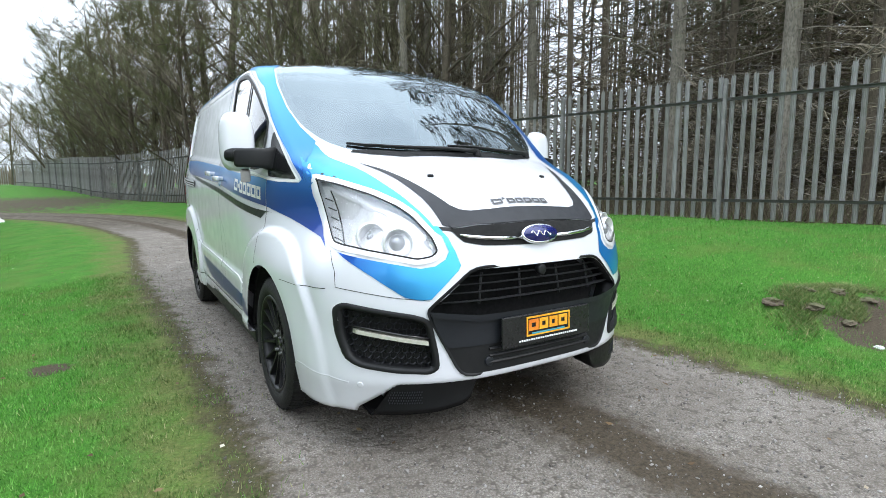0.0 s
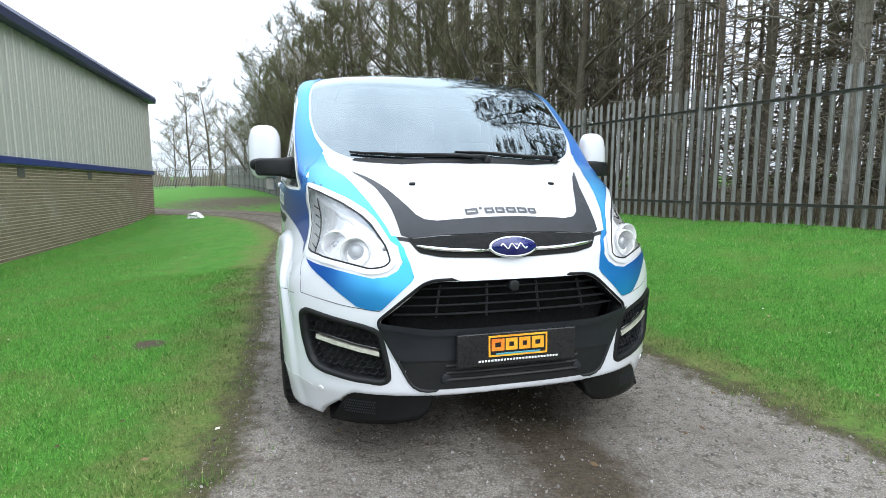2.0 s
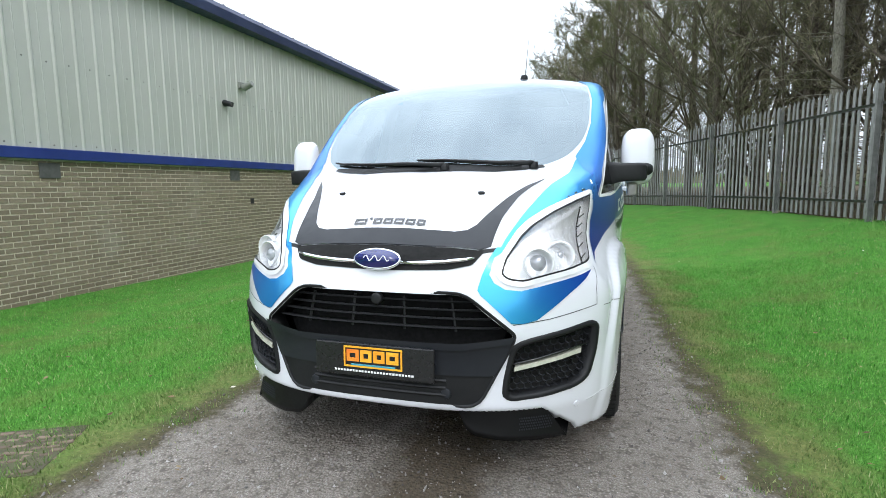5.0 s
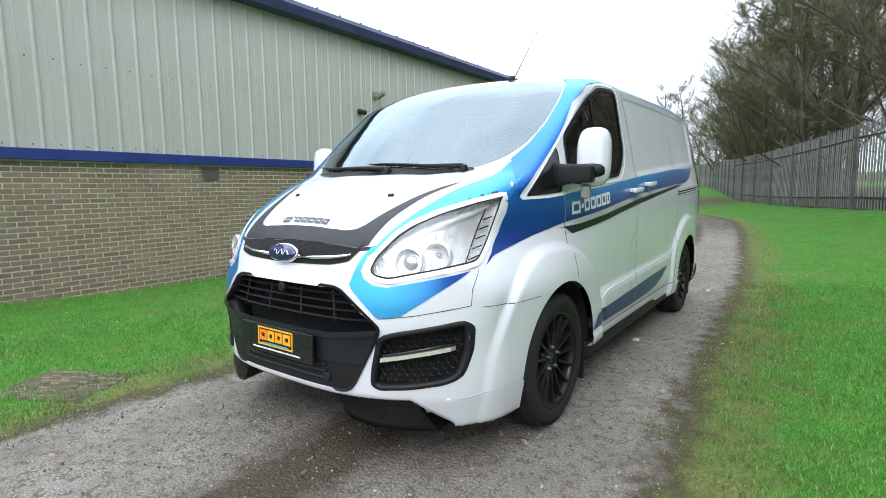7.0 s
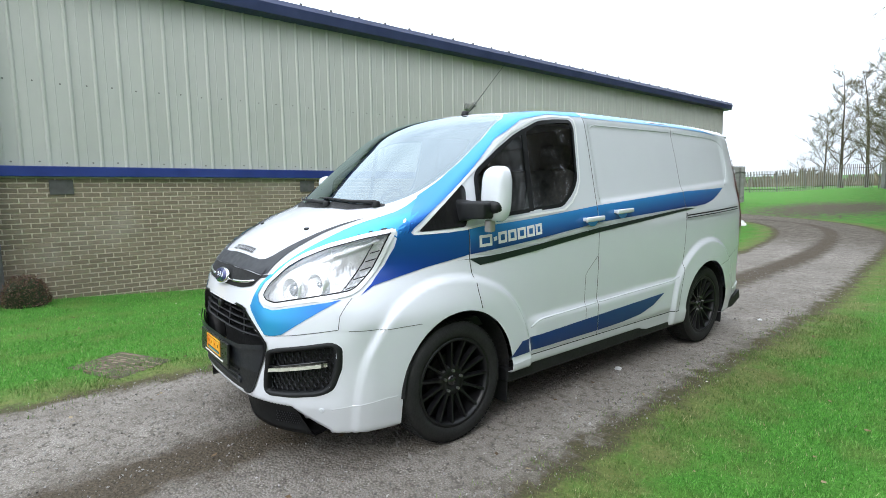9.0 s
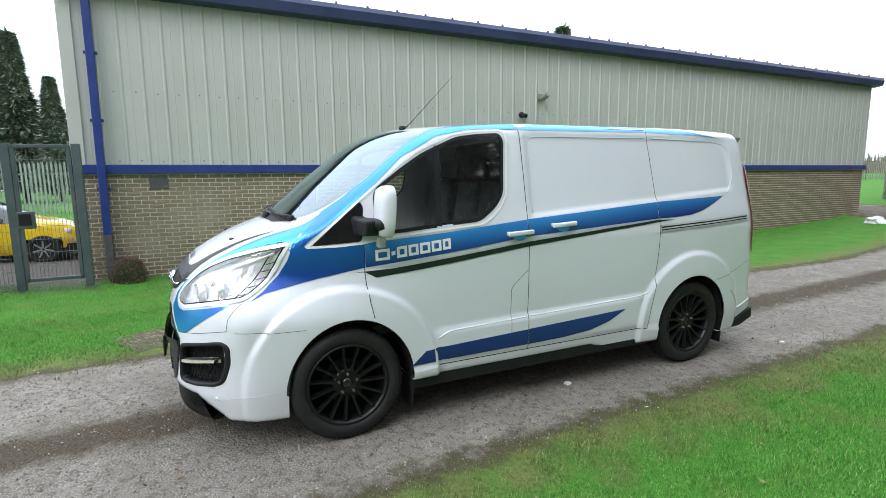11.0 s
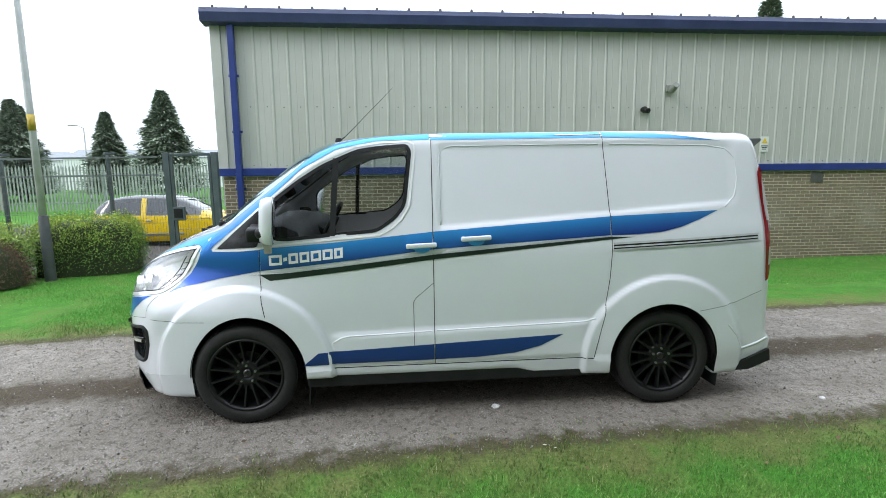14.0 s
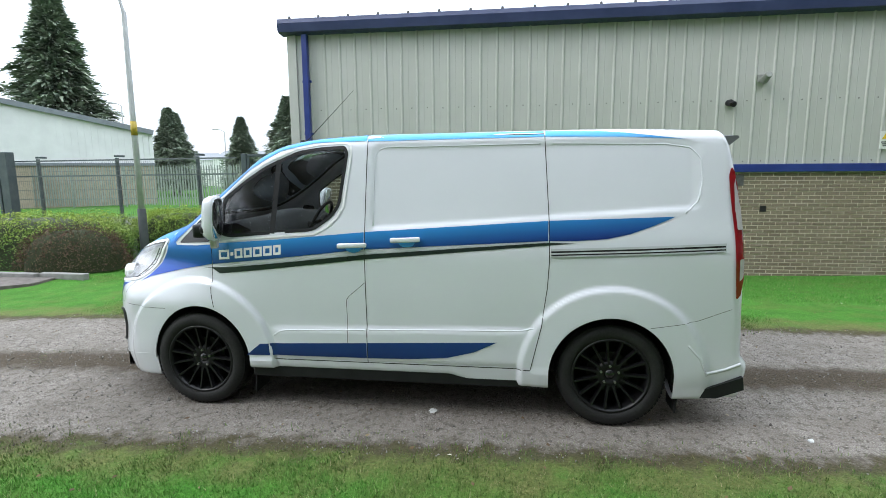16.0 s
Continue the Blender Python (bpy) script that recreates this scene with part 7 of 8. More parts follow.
tagged(part("dead_branches", (cb.v, cb.f), M["bark_grey"], smooth=True), "crooked pale dead branches among the trunks", "branches", kind="stuff")

# the depth of the plantation: far trunks and dead twigs that cannot be told apart
fv, ff = [], []
rf_ = random.Random(17)
for i in range(105000):
    y = rf_.uniform(-26, 17) if i % 26 else rf_.uniform(17, 32)
    off = rf_.uniform(14, 38) if y < 18 else rf_.uniform(10, 28)
    x = float(at_table(y, FENCE)) + off
    z = 0.4 + (15.0 if y < 16 else 9.0) * rf_.random() ** 1.15
    L = rf_.uniform(0.4, 1.9)
    a = Vector((x, y, z))
    b = a + Vector((rf_.uniform(-1, 1), rf_.uniform(-1, 1), rf_.uniform(-0.5, 0.6))).normalized() * L
    u = Vector((rf_.uniform(-1, 1), rf_.uniform(-1, 1), rf_.uniform(-1, 1))).normalized() * rf_.uniform(0.012, 0.085)
    o = len(fv)
    fv += [a + u, a - u, b]
    ff.append((o, o + 1, o + 2))
for i in range(800):
    y = rf_.uniform(-26, 32)
    off = rf_.uniform(16, 38) if y < 22 else rf_.uniform(9, 24)
    x = float(at_table(y, FENCE)) + off
    r_ = rf_.uniform(0.05, 0.12)
    o = len(fv)
    for z_, q in ((0.2, 1.0), (15.0, 0.4)):
        for an in (0, 2.09, 4.19):
            fv.append(Vector((x + r_ * q * math.cos(an), y + r_ * q * math.sin(an), z_)))
    ff += [(o, o + 1, o + 4, o + 3), (o + 1, o + 2, o + 5, o + 4), (o + 2, o, o + 3, o + 5)]
tagged(part("deep_wood", (fv, ff), M["brush"]), "dim depth of trunks and dead brown twigs", "wood", kind="stuff")

# brambles, dead stalks and litter at the foot of the fence
bv, bf = [], []
rb = random.Random(5)
for i in range(34000):
    y = rb.uniform(-12, 34)
    x = float(at_table(y, FENCE)) + 0.25 + 7.5 * rb.random() ** 1.6
    z = gz(x, y)
    L = rb.uniform(0.15, 0.75)
    a = Vector((x, y, z - 0.02))
    b = a + Vector((rb.uniform(-0.5, 0.5), rb.uniform(-0.5, 0.5), rb.uniform(0.25, 1.0))).normalized() * L
    u = Vector((rb.uniform(-1, 1), rb.uniform(-1, 1), 0)).normalized() * 0.006
    o = len(bv)
    bv += [a + u, a - u, b]
    bf.append((o, o + 1, o + 2))
tagged(part("undergrowth", (bv, bf), M["brush"]), "dead brambles and stalks under the trees", "undergrowth", kind="stuff")

# ---------------------------------------------------------------- grass blades and loose stones
k = Mat("grass_blades", (0.04, 0.13, 0.015), 0.75, spec=0.3)
bl = k.ramp(k.island(), (0.05, (0.046, 0.178, 0.020)), (0.40, (0.098, 0.318, 0.042)), (0.80, (0.158, 0.420, 0.078)), (0.94, (0.23, 0.42, 0.12)), (1.0, (0.46, 0.44, 0.24)))
bl = k.mix(k.ramp(k.noise(1.9, 6), (0.47, (0, 0, 0)), (0.72, (0.65, 0.65, 0.65))), bl, (0.22, 0.26, 0.085))
worn = k.ramp(k.math("ADD", k.attribute("olive"), k.math("MULTIPLY", k.math("SUBTRACT", k.noise(2.3, 6, None, 0.65), 0.5), 1.6)), (0.50, (0, 0, 0)), (1.05, (0.75, 0.75, 0.75)))
bl = k.mix(worn, bl, k.ramp(k.island(), (0.1, (0.075, 0.090, 0.030)), (0.5, (0.150, 0.160, 0.060)), (0.85, (0.26, 0.22, 0.10)), (1.0, (0.40, 0.34, 0.20))))
k.color(k.mix(k.ramp(k.noise(30, 4, None, 0.7), (0.36, (0.5, 0.5, 0.5)), (0.54, (0, 0, 0))), bl, (0.032, 0.110, 0.016)))
M["blade"] = k.m
rg = np.random.default_rng(3)

OL = []


def blades(n, x0, x1, y0, y1, h0, h1, edge):
    x, y = rg.uniform(x0, x1, n), rg.uniform(y0, y1, n)
    e, w = at_table(y, ROAD_E), at_table(y, ROAD_W)
    out = np.maximum(x - e, w - x)
    near = rg.random(n) < (0.05 * (out > -0.2) + 0.95 * sstep(-0.02, 0.25 + edge, out + 0.10 * np.sin(7 * y) + 0.08 * np.sin(17 * y + 3 * x) + 0.06 * np.sin(31 * y - 11 * x)))
    bald = np.exp(-((x - 3.35) ** 2 / 0.40 + (y + 1.20) ** 2 / 0.09)) + np.exp(-((x + 2.06) ** 2 / 0.03 + (y - 1.42) ** 2 / 0.02)) + 0.9 * np.exp(-((x + 1.90) ** 2 / 0.06 + (y + 1.32) ** 2 / 0.045))
    fade = sstep(0, 0.7, np.minimum(np.minimum(x - x0, x1 - x), np.minimum(y - y0, y1 - y)))
    ok = (x > BLD_X) & near & (rg.random(n) < fade) & (rg.random(n) > bald) & (x < at_table(y, FENCE) + 0.1)
    x, y = x[ok], y[ok]
    n = len(x)
    z = ground_z(x, y)
    clump = 0.55 + 0.45 * np.sin(6.1 * x + 2.2 * np.sin(3.7 * y)) * np.sin(5.3 * y + 1.9 * np.sin(4.1 * x)) + 0.35 * np.sin(17 * x + 3 * np.sin(11 * y)) * np.sin(15 * y)
    h = rg.uniform(h0, h1, n) * np.clip(0.6 + 0.55 * clump, 0.45, 1.5)
    an, ln = rg.uniform(0, 6.283, n), rg.uniform(0.1, 0.9, n) * h
    wa, wd = rg.uniform(0, 6.283, n), rg.uniform(0.002, 0.004, n)
    a = np.stack([x + wd * np.cos(wa), y + wd * np.sin(wa), z - 0.004], 1)
    b = np.stack([x - wd * np.cos(wa), y - wd * np.sin(wa), z - 0.004], 1)
    c = np.stack([x + ln * np.cos(an), y + ln * np.sin(an), z + h], 1)
    OL.append(np.repeat(sstep(1.35, 0.05, np.maximum(x - at_table(y, ROAD_E), at_table(y, ROAD_W) - x)), 3))
    return np.stack([a, b, c], 1).reshape(-1, 3)


gv = np.concatenate([
    blades(210000, 0.6, 4.0, -2.6, 5.2, 0.010, 0.034, 0.25),
    blades(110000, 3.0, 7.6, -2.6, 7.6, 0.012, 0.038, 0.25),
    blades(190000, -4.0, -0.5, -3.4, 5.4, 0.010, 0.034, 0.25),
    blades(110000, -7.2, -2.8, -5.5, 10.0, 0.013, 0.042, 0.25),
    blades(36000, -1.4, 4.2, 4.2, 13.0, 0.014, 0.036, 0.2),
    blades(22000, -7.3, -5.6, -2.9, 17.0, 0.03, 0.10, 0.2),
    blades(9000, 4.2, 7.3, -1.5, 8.0, 0.05, 0.11, 0.2),
])
# dry tufts on the lip of the turned turf and in the middle of the track
nt = 16000
ta = rg.uniform(0, 6.283, nt)
tr = 0.75 + 0.25 * rg.normal(size=nt)
tuft_x = 3.30 + 0.62 * tr * np.cos(ta)
tuft_y = -0.90 + 0.30 * tr * np.sin(ta)
top_half = tuft_y > -1.02 + 0.10 * np.sin(9 * tuft_x)
tuft_x, tuft_y = tuft_x[top_half], tuft_y[top_half]
my = rg.uniform(-2.2, 7.5, 9000)
mx = (at_table(my, ROAD_E) + at_table(my, ROAD_W)) / 2 + 0.05 + rg.normal(size=9000) * 0.17
patchy = (np.sin(5.1 * my + 2 * mx) + np.sin(2.3 * my + 1.0) + np.sin(13 * my - 7 * mx)) > 0.9
tuft_x, tuft_y = np.concatenate([tuft_x, mx[patchy]]), np.concatenate([tuft_y, my[patchy]])
th_ = np.where(tuft_x > 2.4, rg.uniform(0.02, 0.065, len(tuft_x)), rg.uniform(0.006, 0.016, len(tuft_x)))
tn, tw_ = rg.uniform(0, 6.283, len(tuft_x)), rg.uniform(0.0015, 0.0035, len(tuft_x))
tz = ground_z(tuft_x, tuft_y) - 0.004
gv = np.concatenate([gv, np.stack([np.stack([tuft_x + tw_ * np.cos(tn), tuft_y + tw_ * np.sin(tn), tz], 1), np.stack([tuft_x - tw_ * np.cos(tn), tuft_y - tw_ * np.sin(tn), tz], 1), np.stack([tuft_x + th_ * np.cos(tn * 3), tuft_y + th_ * np.sin(tn * 3), tz + th_], 1)], 1).reshape(-1, 3)])
gme2 = bpy.data.meshes.new("grass")
gme2.from_pydata(gv.tolist(), [], np.arange(len(gv)).reshape(-1, 3).tolist())
at_ = gme2.attributes.new("olive", "FLOAT", "POINT")
at_.data.foreach_set("value", np.concatenate(OL + [np.ones(3 * len(tuft_x))]).astype(np.float32))
gme2.materials.append(M["blade"])
tagged(new("grass", gme2), "short mown green grass with dry patches", "grass", kind="stuff")

k = Mat("loose_stones", (0.15, 0.15, 0.15), 0.9)
k.color(k.ramp(k.island(), (0.1, (0.090, 0.082, 0.074)), (0.5, (0.205, 0.192, 0.176)), (0.9, (0.29, 0.275, 0.255)), (1.0, (0.44, 0.42, 0.40))))
M["stone"] = k.m
sv, sf = [], []
base_o = np.array([(1, 0, 0), (-1, 0, 0), (0, 1, 0), (0, -1, 0), (0, 0, 1), (0, 0, -1)], float)
tri_o = [(0, 2, 4), (2, 1, 4), (1, 3, 4), (3, 0, 4), (2, 0, 5), (1, 2, 5), (3, 1, 5), (0, 3, 5)]
for i in range(15000):
    y = rg.uniform(-3.8, 8.5) if i % 3 else rg.uniform(-2.8, 2.5)
    e, w = float(at_table(y, ROAD_E)), float(at_table(y, ROAD_W))
    x = rg.uniform(w - 0.12, e + 0.12)
    s_ = 0.0035 + 0.010 * rg.random() ** 3
    if i % 130 == 0:
        s_ *= 2.0
    R_ = np.array(Euler(rg.uniform(0, 6.28, 3)).to_matrix())
    p = (base_o * rg.uniform(0.55, 1.25, (6, 1)) * np.array([1, 0.75, 0.5]) * s_) @ R_.T + np.array([x, y, gz(x, y) + s_ * 0.25])
    o = len(sv)
    sv += p.tolist()
    sf += [tuple(q + o for q in t) for t in tri_o]
tagged(part("gravel", (sv, sf), M["stone"]), "loose grey stone chips on the track", "gravel", kind="stuff")

# fallen leaves and crumbs of litter on lawn and track
k = Mat("dead_leaves", (0.2, 0.13, 0.06), 0.9)
k.color(k.ramp(k.island(), (0.1, (0.075, 0.045, 0.022)), (0.6, (0.16, 0.105, 0.05)), (0.9, (0.28, 0.22, 0.13)), (1.0, (0.62, 0.60, 0.52))))
lv, lf = [], []
for i in range(900):
    x, y = rg.uniform(-6.2, 5.4), rg.uniform(-3.4, 8)
    z = gz(x, y) + 0.022
    s_ = rg.uniform(0.008, 0.022)
    an = rg.uniform(0, 6.28)
    c_, n_ = math.cos(an) * s_, math.sin(an) * s_
    o = len(lv)
    lv += [(x + c_, y + n_, z + rg.uniform(-0.004, 0.008)), (x - n_ * 0.6, y + c_ * 0.6, z), (x - c_, y - n_, z + rg.uniform(-0.004, 0.008)), (x + n_ * 0.6, y - c_ * 0.6, z + 0.004)]
    lf += [(o, o + 1, o + 2), (o, o + 2, o + 3)]
tagged(part("fallen_leaves", (lv, lf), k.m), "scattered dead brown leaves on the lawn", "leaves", kind="stuff")

# ---------------------------------------------------------------- yard side: gate, mesh fence, hedge, lamp post
M["fence_green"] = simple("grey_green_fence_paint", (0.050, 0.070, 0.075), (0.075, 0.095, 0.10), 6, 0.5, bump=0.1)
M["wire"] = simple("fence_wire", (0.10, 0.12, 0.12), (0.14, 0.16, 0.16), 8, 0.55)
M["pole"] = simple("painted_lamp_pole", (0.52, 0.53, 0.53), (0.42, 0.43, 0.43), 5, 0.45, bump=0.1)
M["pole_dark"] = simple("dark_pole_base", (0.06, 0.065, 0.07), (0.085, 0.09, 0.095), 6, 0.55)
M["pole_band"] = simple("yellow_pole_band", (0.50, 0.36, 0.03), (0.36, 0.26, 0.04), 30, 0.5)
M["kerb"] = simple("concrete_kerb", (0.20, 0.195, 0.185), (0.28, 0.275, 0.265), 8, 0.9, bump=0.4, bscale=90)
M["wood_pile"] = simple("split_wood", (0.25, 0.17, 0.10), (0.36, 0.26, 0.16), 10, 0.85, bump=0.3)
GX_, GZ_H = -5.78, 2.15


def mesh_panel(y0, y1, x, z0, z1, pitch_y, pitch_z):
    """Welded wire: thin upright and level wires."""
    v, f = [], []

    def bar(a, b, w):
        o = len(v)
        d = Vector(b) - Vector(a)
        u = d.cross(Vector((1, 0, 0))).normalized() * w
        q = Vector((w, 0, 0))
        for p in (Vector(a), Vector(b)):
            v.extend([p + u, p + q, p - u, p - q])
        for i in range(4):
            f.append((o + i, o + (i + 1) % 4, o + 4 + (i + 1) % 4, o + 4 + i))

    for y in np.arange(y0, y1, pitch_y):
        bar((x, y, z0), (x, y, z1), 0.0028)
    for z in np.arange(z0, z1, pitch_z):
        bar((x, y0, z), (x, y1, z), 0.0035)
        bar((x + 0.012, y0, z), (x + 0.012, y1, z), 0.0025)
    return v, f


gate = thing("mesh_gate", "grey-green steel frame gate filled with wire mesh", "gate", (0, 0, 0))
for y in (-3.29, -2.42):
    part("gate_post", box(0.11, 0.11, GZ_H + 0.06, pose(GX_, y, (GZ_H + 0.06) / 2 - 0.05), 0.008), M["fence_green"], gate, "square steel gate post")
for y in (-3.20, -2.51):
    part("gate_stile", box(0.05, 0.05, GZ_H - 0.10, pose(GX_ + 0.02, y, GZ_H / 2 + 0.02), 0.006), M["fence_green"], gate)
for z in (0.10, GZ_H - 0.03):
    part("gate_rail", box(0.05, 0.72, 0.05, pose(GX_ + 0.02, -2.855, z), 0.006), M["fence_green"], gate)
part("lock_box", box(0.06, 0.22, 0.26, pose(GX_ + 0.03, -3.13, 1.02), 0.01), M["fence_green"], gate, "steel lock box")
part("lock_plate", box(0.02, 0.15, 0.17, pose(GX_ + 0.065, -3.14, 1.03), 0.004), M["trim"], gate)
tagged(part("gate_mesh", mesh_panel(-3.19, -2.52, GX_ + 0.02, 0.12, GZ_H - 0.05, 0.05, 0.20), M["wire"], gate, "wire mesh infill"), kind="stuff")

wire_fence = thing("wire_mesh_fence", "green welded wire mesh fence on slim posts", "fence", (0, 0, 0))
for y in (-4.34, -6.22, -8.15, -10.2, -12.4):
    part("fence_post", box(0.05, 0.06, 2.15, pose(GX_, y, 1.05), 0.005), M["fence_green"], wire_fence)
    part("post_top", box(0.05, 0.20, 0.04, pose(GX_ - 0.08, y, 2.16, 0, 0, 60), 0.004), M["fence_green"], wire_fence)
tagged(part("wire_panel", mesh_panel(-4.34, -3.34, GX_ + 0.035, 0.05, 2.05, 0.05, 0.20), M["wire"], wire_fence, "wire mesh panel"), kind="stuff")
for y0, y1 in ((-6.22, -4.34), (-8.15, -6.22), (-10.2, -8.15), (-12.4, -10.2)):
    tagged(part("wire_panel", mesh_panel(y0, y1, GX_ + 0.035, 0.05, 2.05, 0.05, 0.20), M["wire"], wire_fence, "wire mesh panel"), kind="stuff")
for z in (1.75, 2.08):
    part("top_wire", box(0.008, 9.0, 0.03, pose(GX_ + 0.03, -7.95, z)), M["wire"], wire_fence)
big = thing("gate_pillar", "heavy square grey-green steel gate pillar", "gate post", (-5.6, -8.75, 0))
part("pillar_shaft", box(0.20, 0.20, 2.32, pose(0, 0, 1.12), 0.012), M["fence_green"], big)
part("pillar_hinge_bar", box(0.06, 0.06, 2.2, pose(0.02, -0.22, 1.08), 0.006), M["fence_green"], big)

lamp = thing("street_lamp", "tall pale grey street lamp with dark base", "street lamp", (-4.74, -4.92, 0))
part("lamp_base", cyl(0.085, 0.075, 1.12, pose(0, 0, 0.54), 20, 0.01), M["pole_dark"], lamp, "dark painted base", True)
v, f = tube([(0, 0, 1.05), (0.0, 0, 3.0), (-0.01, 0.01, 4.70), (0.0, -0.06, 4.98), (0.03, -0.22, 5.15), (0.06, -0.42, 5.20)], [0.058, 0.052, 0.042, 0.038, 0.034, 0.03], 14)
part("lamp_pole", (v, f), M["pole"], lamp, "tapered pale grey pole", True)
part("warning_band", cyl(0.056, 0.055, 0.26, pose(0, 0, 2.62), 20), M["pole_band"], lamp, "faded yellow band", True)
part("lamp_head", box(0.16, 0.48, 0.10, pose(0.09, -0.62, 5.20, 4, 0, 8), 0.035, 3), M["pole_dark"], lamp, "flat grey lantern", True)

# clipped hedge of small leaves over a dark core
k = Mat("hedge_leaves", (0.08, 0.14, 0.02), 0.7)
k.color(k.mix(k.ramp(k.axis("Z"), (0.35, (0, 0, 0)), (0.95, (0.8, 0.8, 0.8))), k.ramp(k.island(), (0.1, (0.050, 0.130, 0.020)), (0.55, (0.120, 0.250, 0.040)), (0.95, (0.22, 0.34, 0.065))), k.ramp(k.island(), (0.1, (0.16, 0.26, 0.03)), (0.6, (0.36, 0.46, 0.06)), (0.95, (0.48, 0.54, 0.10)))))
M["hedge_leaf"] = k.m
k = Mat("russet_leaves", (0.10, 0.04, 0.03), 0.75)
k.color(k.ramp(k.island(), (0.1, (0.060, 0.034, 0.022)), (0.5, (0.150, 0.072, 0.055)), (0.8, (0.110, 0.105, 0.035)), (0.98, (0.22, 0.12, 0.085))))
M["russet_leaf"] = k.m
# core colour: the shade among the inner twigs is put into this dark green
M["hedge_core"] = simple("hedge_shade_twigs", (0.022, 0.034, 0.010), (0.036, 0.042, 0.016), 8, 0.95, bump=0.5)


def shrub(name, label, cx_, cy_, lx, ly, h, turn, n, leaf, mat, seed, power=4.0):
    """Leaves scattered on and in a lumpy rounded block, with a solid core coloured dark for the shade among inner
    twigs.
    """
    rs = np.random.default_rng(seed)
    t = thing(name, label, "hedge", (cx_, cy_, gz(cx_, cy_)), turn)
    core_v, core_f = [], []
    nu, nv_ = 40, 14
    for i in range(nv_ + 1):
        for j in range(nu):
            a, b = 2 * math.pi * j / nu, math.pi / 2 * i / nv_
            c, s_ = math.cos(a), math.sin(a)
            rad = (abs(c) ** power + abs(s_) ** power) ** (-1 / power)
            rr = math.cos(b) ** (2 / power) * 0.90
            core_v.append((lx / 2 * rad * c * rr, ly / 2 * rad * s_ * rr, h * 0.93 * math.sin(b) ** (2 / power)))
    for i in range(nv_):
        for j in range(nu):
            core_f.append((i * nu + j, i * nu + (j + 1) % nu, (i + 1) * nu + (j + 1) % nu, (i + 1) * nu + j))
    part("hedge_core", (core_v, core_f), M["hedge_core"], t, "solid inner block, coloured dark for the shade among inner twigs", True)
    a, b = rs.uniform(0, 2 * np.pi, n), np.arcsin(rs.uniform(0, 1, n))
    c, s_ = np.cos(a), np.sin(a)
    rad = (np.abs(c) ** power + np.abs(s_) ** power) ** (-1 / power)
    lump = 1 + 0.05 * np.sin(5 * a + 3 * b) + 0.04 * np.sin(11 * a - 7 * b) + rs.normal(0, 0.03, n)
    rr = np.cos(b) ** (2 / power) * lump * rs.uniform(0.90, 1.03, n)
    P = np.stack([lx / 2 * rad * c * rr, ly / 2 * rad * s_ * rr, h * np.sin(b) ** (2 / power) * lump], 1)
    P[:, 2] = np.maximum(P[:, 2], 0.03)
    d1, d2 = rs.normal(0, 1, (n, 3)), rs.normal(0, 1, (n, 3))
    d1 /= np.linalg.norm(d1, axis=1, keepdims=True)
    d2 = np.cross(d1, d2)
    d2 /= np.linalg.norm(d2, axis=1, keepdims=True)
    sz = rs.uniform(0.6, 1.2, (n, 1)) * leaf
    V = np.stack([P + d1 * sz, P + d2 * sz * 0.45, P - d1 * sz, P - d2 * sz * 0.45], 1).reshape(-1, 3)
    me = bpy.data.meshes.new("leaves")
    me.from_pydata(V.tolist(), [], np.arange(4 * n).reshape(-1, 4).tolist())
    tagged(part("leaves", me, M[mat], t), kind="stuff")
    return t


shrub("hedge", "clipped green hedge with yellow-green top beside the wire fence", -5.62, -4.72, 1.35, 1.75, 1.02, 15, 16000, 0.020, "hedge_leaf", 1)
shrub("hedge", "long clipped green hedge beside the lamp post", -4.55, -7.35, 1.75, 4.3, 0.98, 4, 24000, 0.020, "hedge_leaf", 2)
shrub("shrub", "low russet brown shrub in front of the hedge", -4.10, -5.85, 1.10, 1.85, 0.80, 12, 11000, 0.017, "russet_leaf", 3, 2.6)
shrub("shrub", "small dead brown shrub at the foot of the downpipe", -6.35, -1.95, 0.55, 0.55, 0.42, 0, 2500, 0.018, "russet_leaf", 4, 2.4)

# kerb and slabs where the yard drive comes in
for i in range(5):
    kb = tagged(part("kerb", box(0.12, 0.90, 0.16, pose(0, 0, 0.02), 0.012), M["kerb"]), "weathered grey concrete kerb stone at the hedge", "kerb", "kerb stones")
    kb.matrix_basis = pose(-3.30 + 0.035 * i, -5.35 - 0.92 * i, 0.0, 0, 0, -3)
pv = [(-3.22, -5.45), (-2.75, -5.40), (-2.30, -5.9), (-2.2, -9.5), (-3.12, -9.5)]
vv = [(x, y, 0.035) for x, y in pv] + [(x, y, -0.1) for x, y in pv]
pf = [(0, 1, 2, 3, 4)] + [(i, 5 + i, 5 + (i + 1) % 5, (i + 1) % 5) for i in range(5)]
tagged(part("pavement", (vv, pf), simple("worn_drive", (0.115, 0.10, 0.09), (0.17, 0.15, 0.135), 6, 0.95, bump=0.5, bscale=60)), "worn grey concrete drive slab beside the hedge", "pavement", kind="structure")

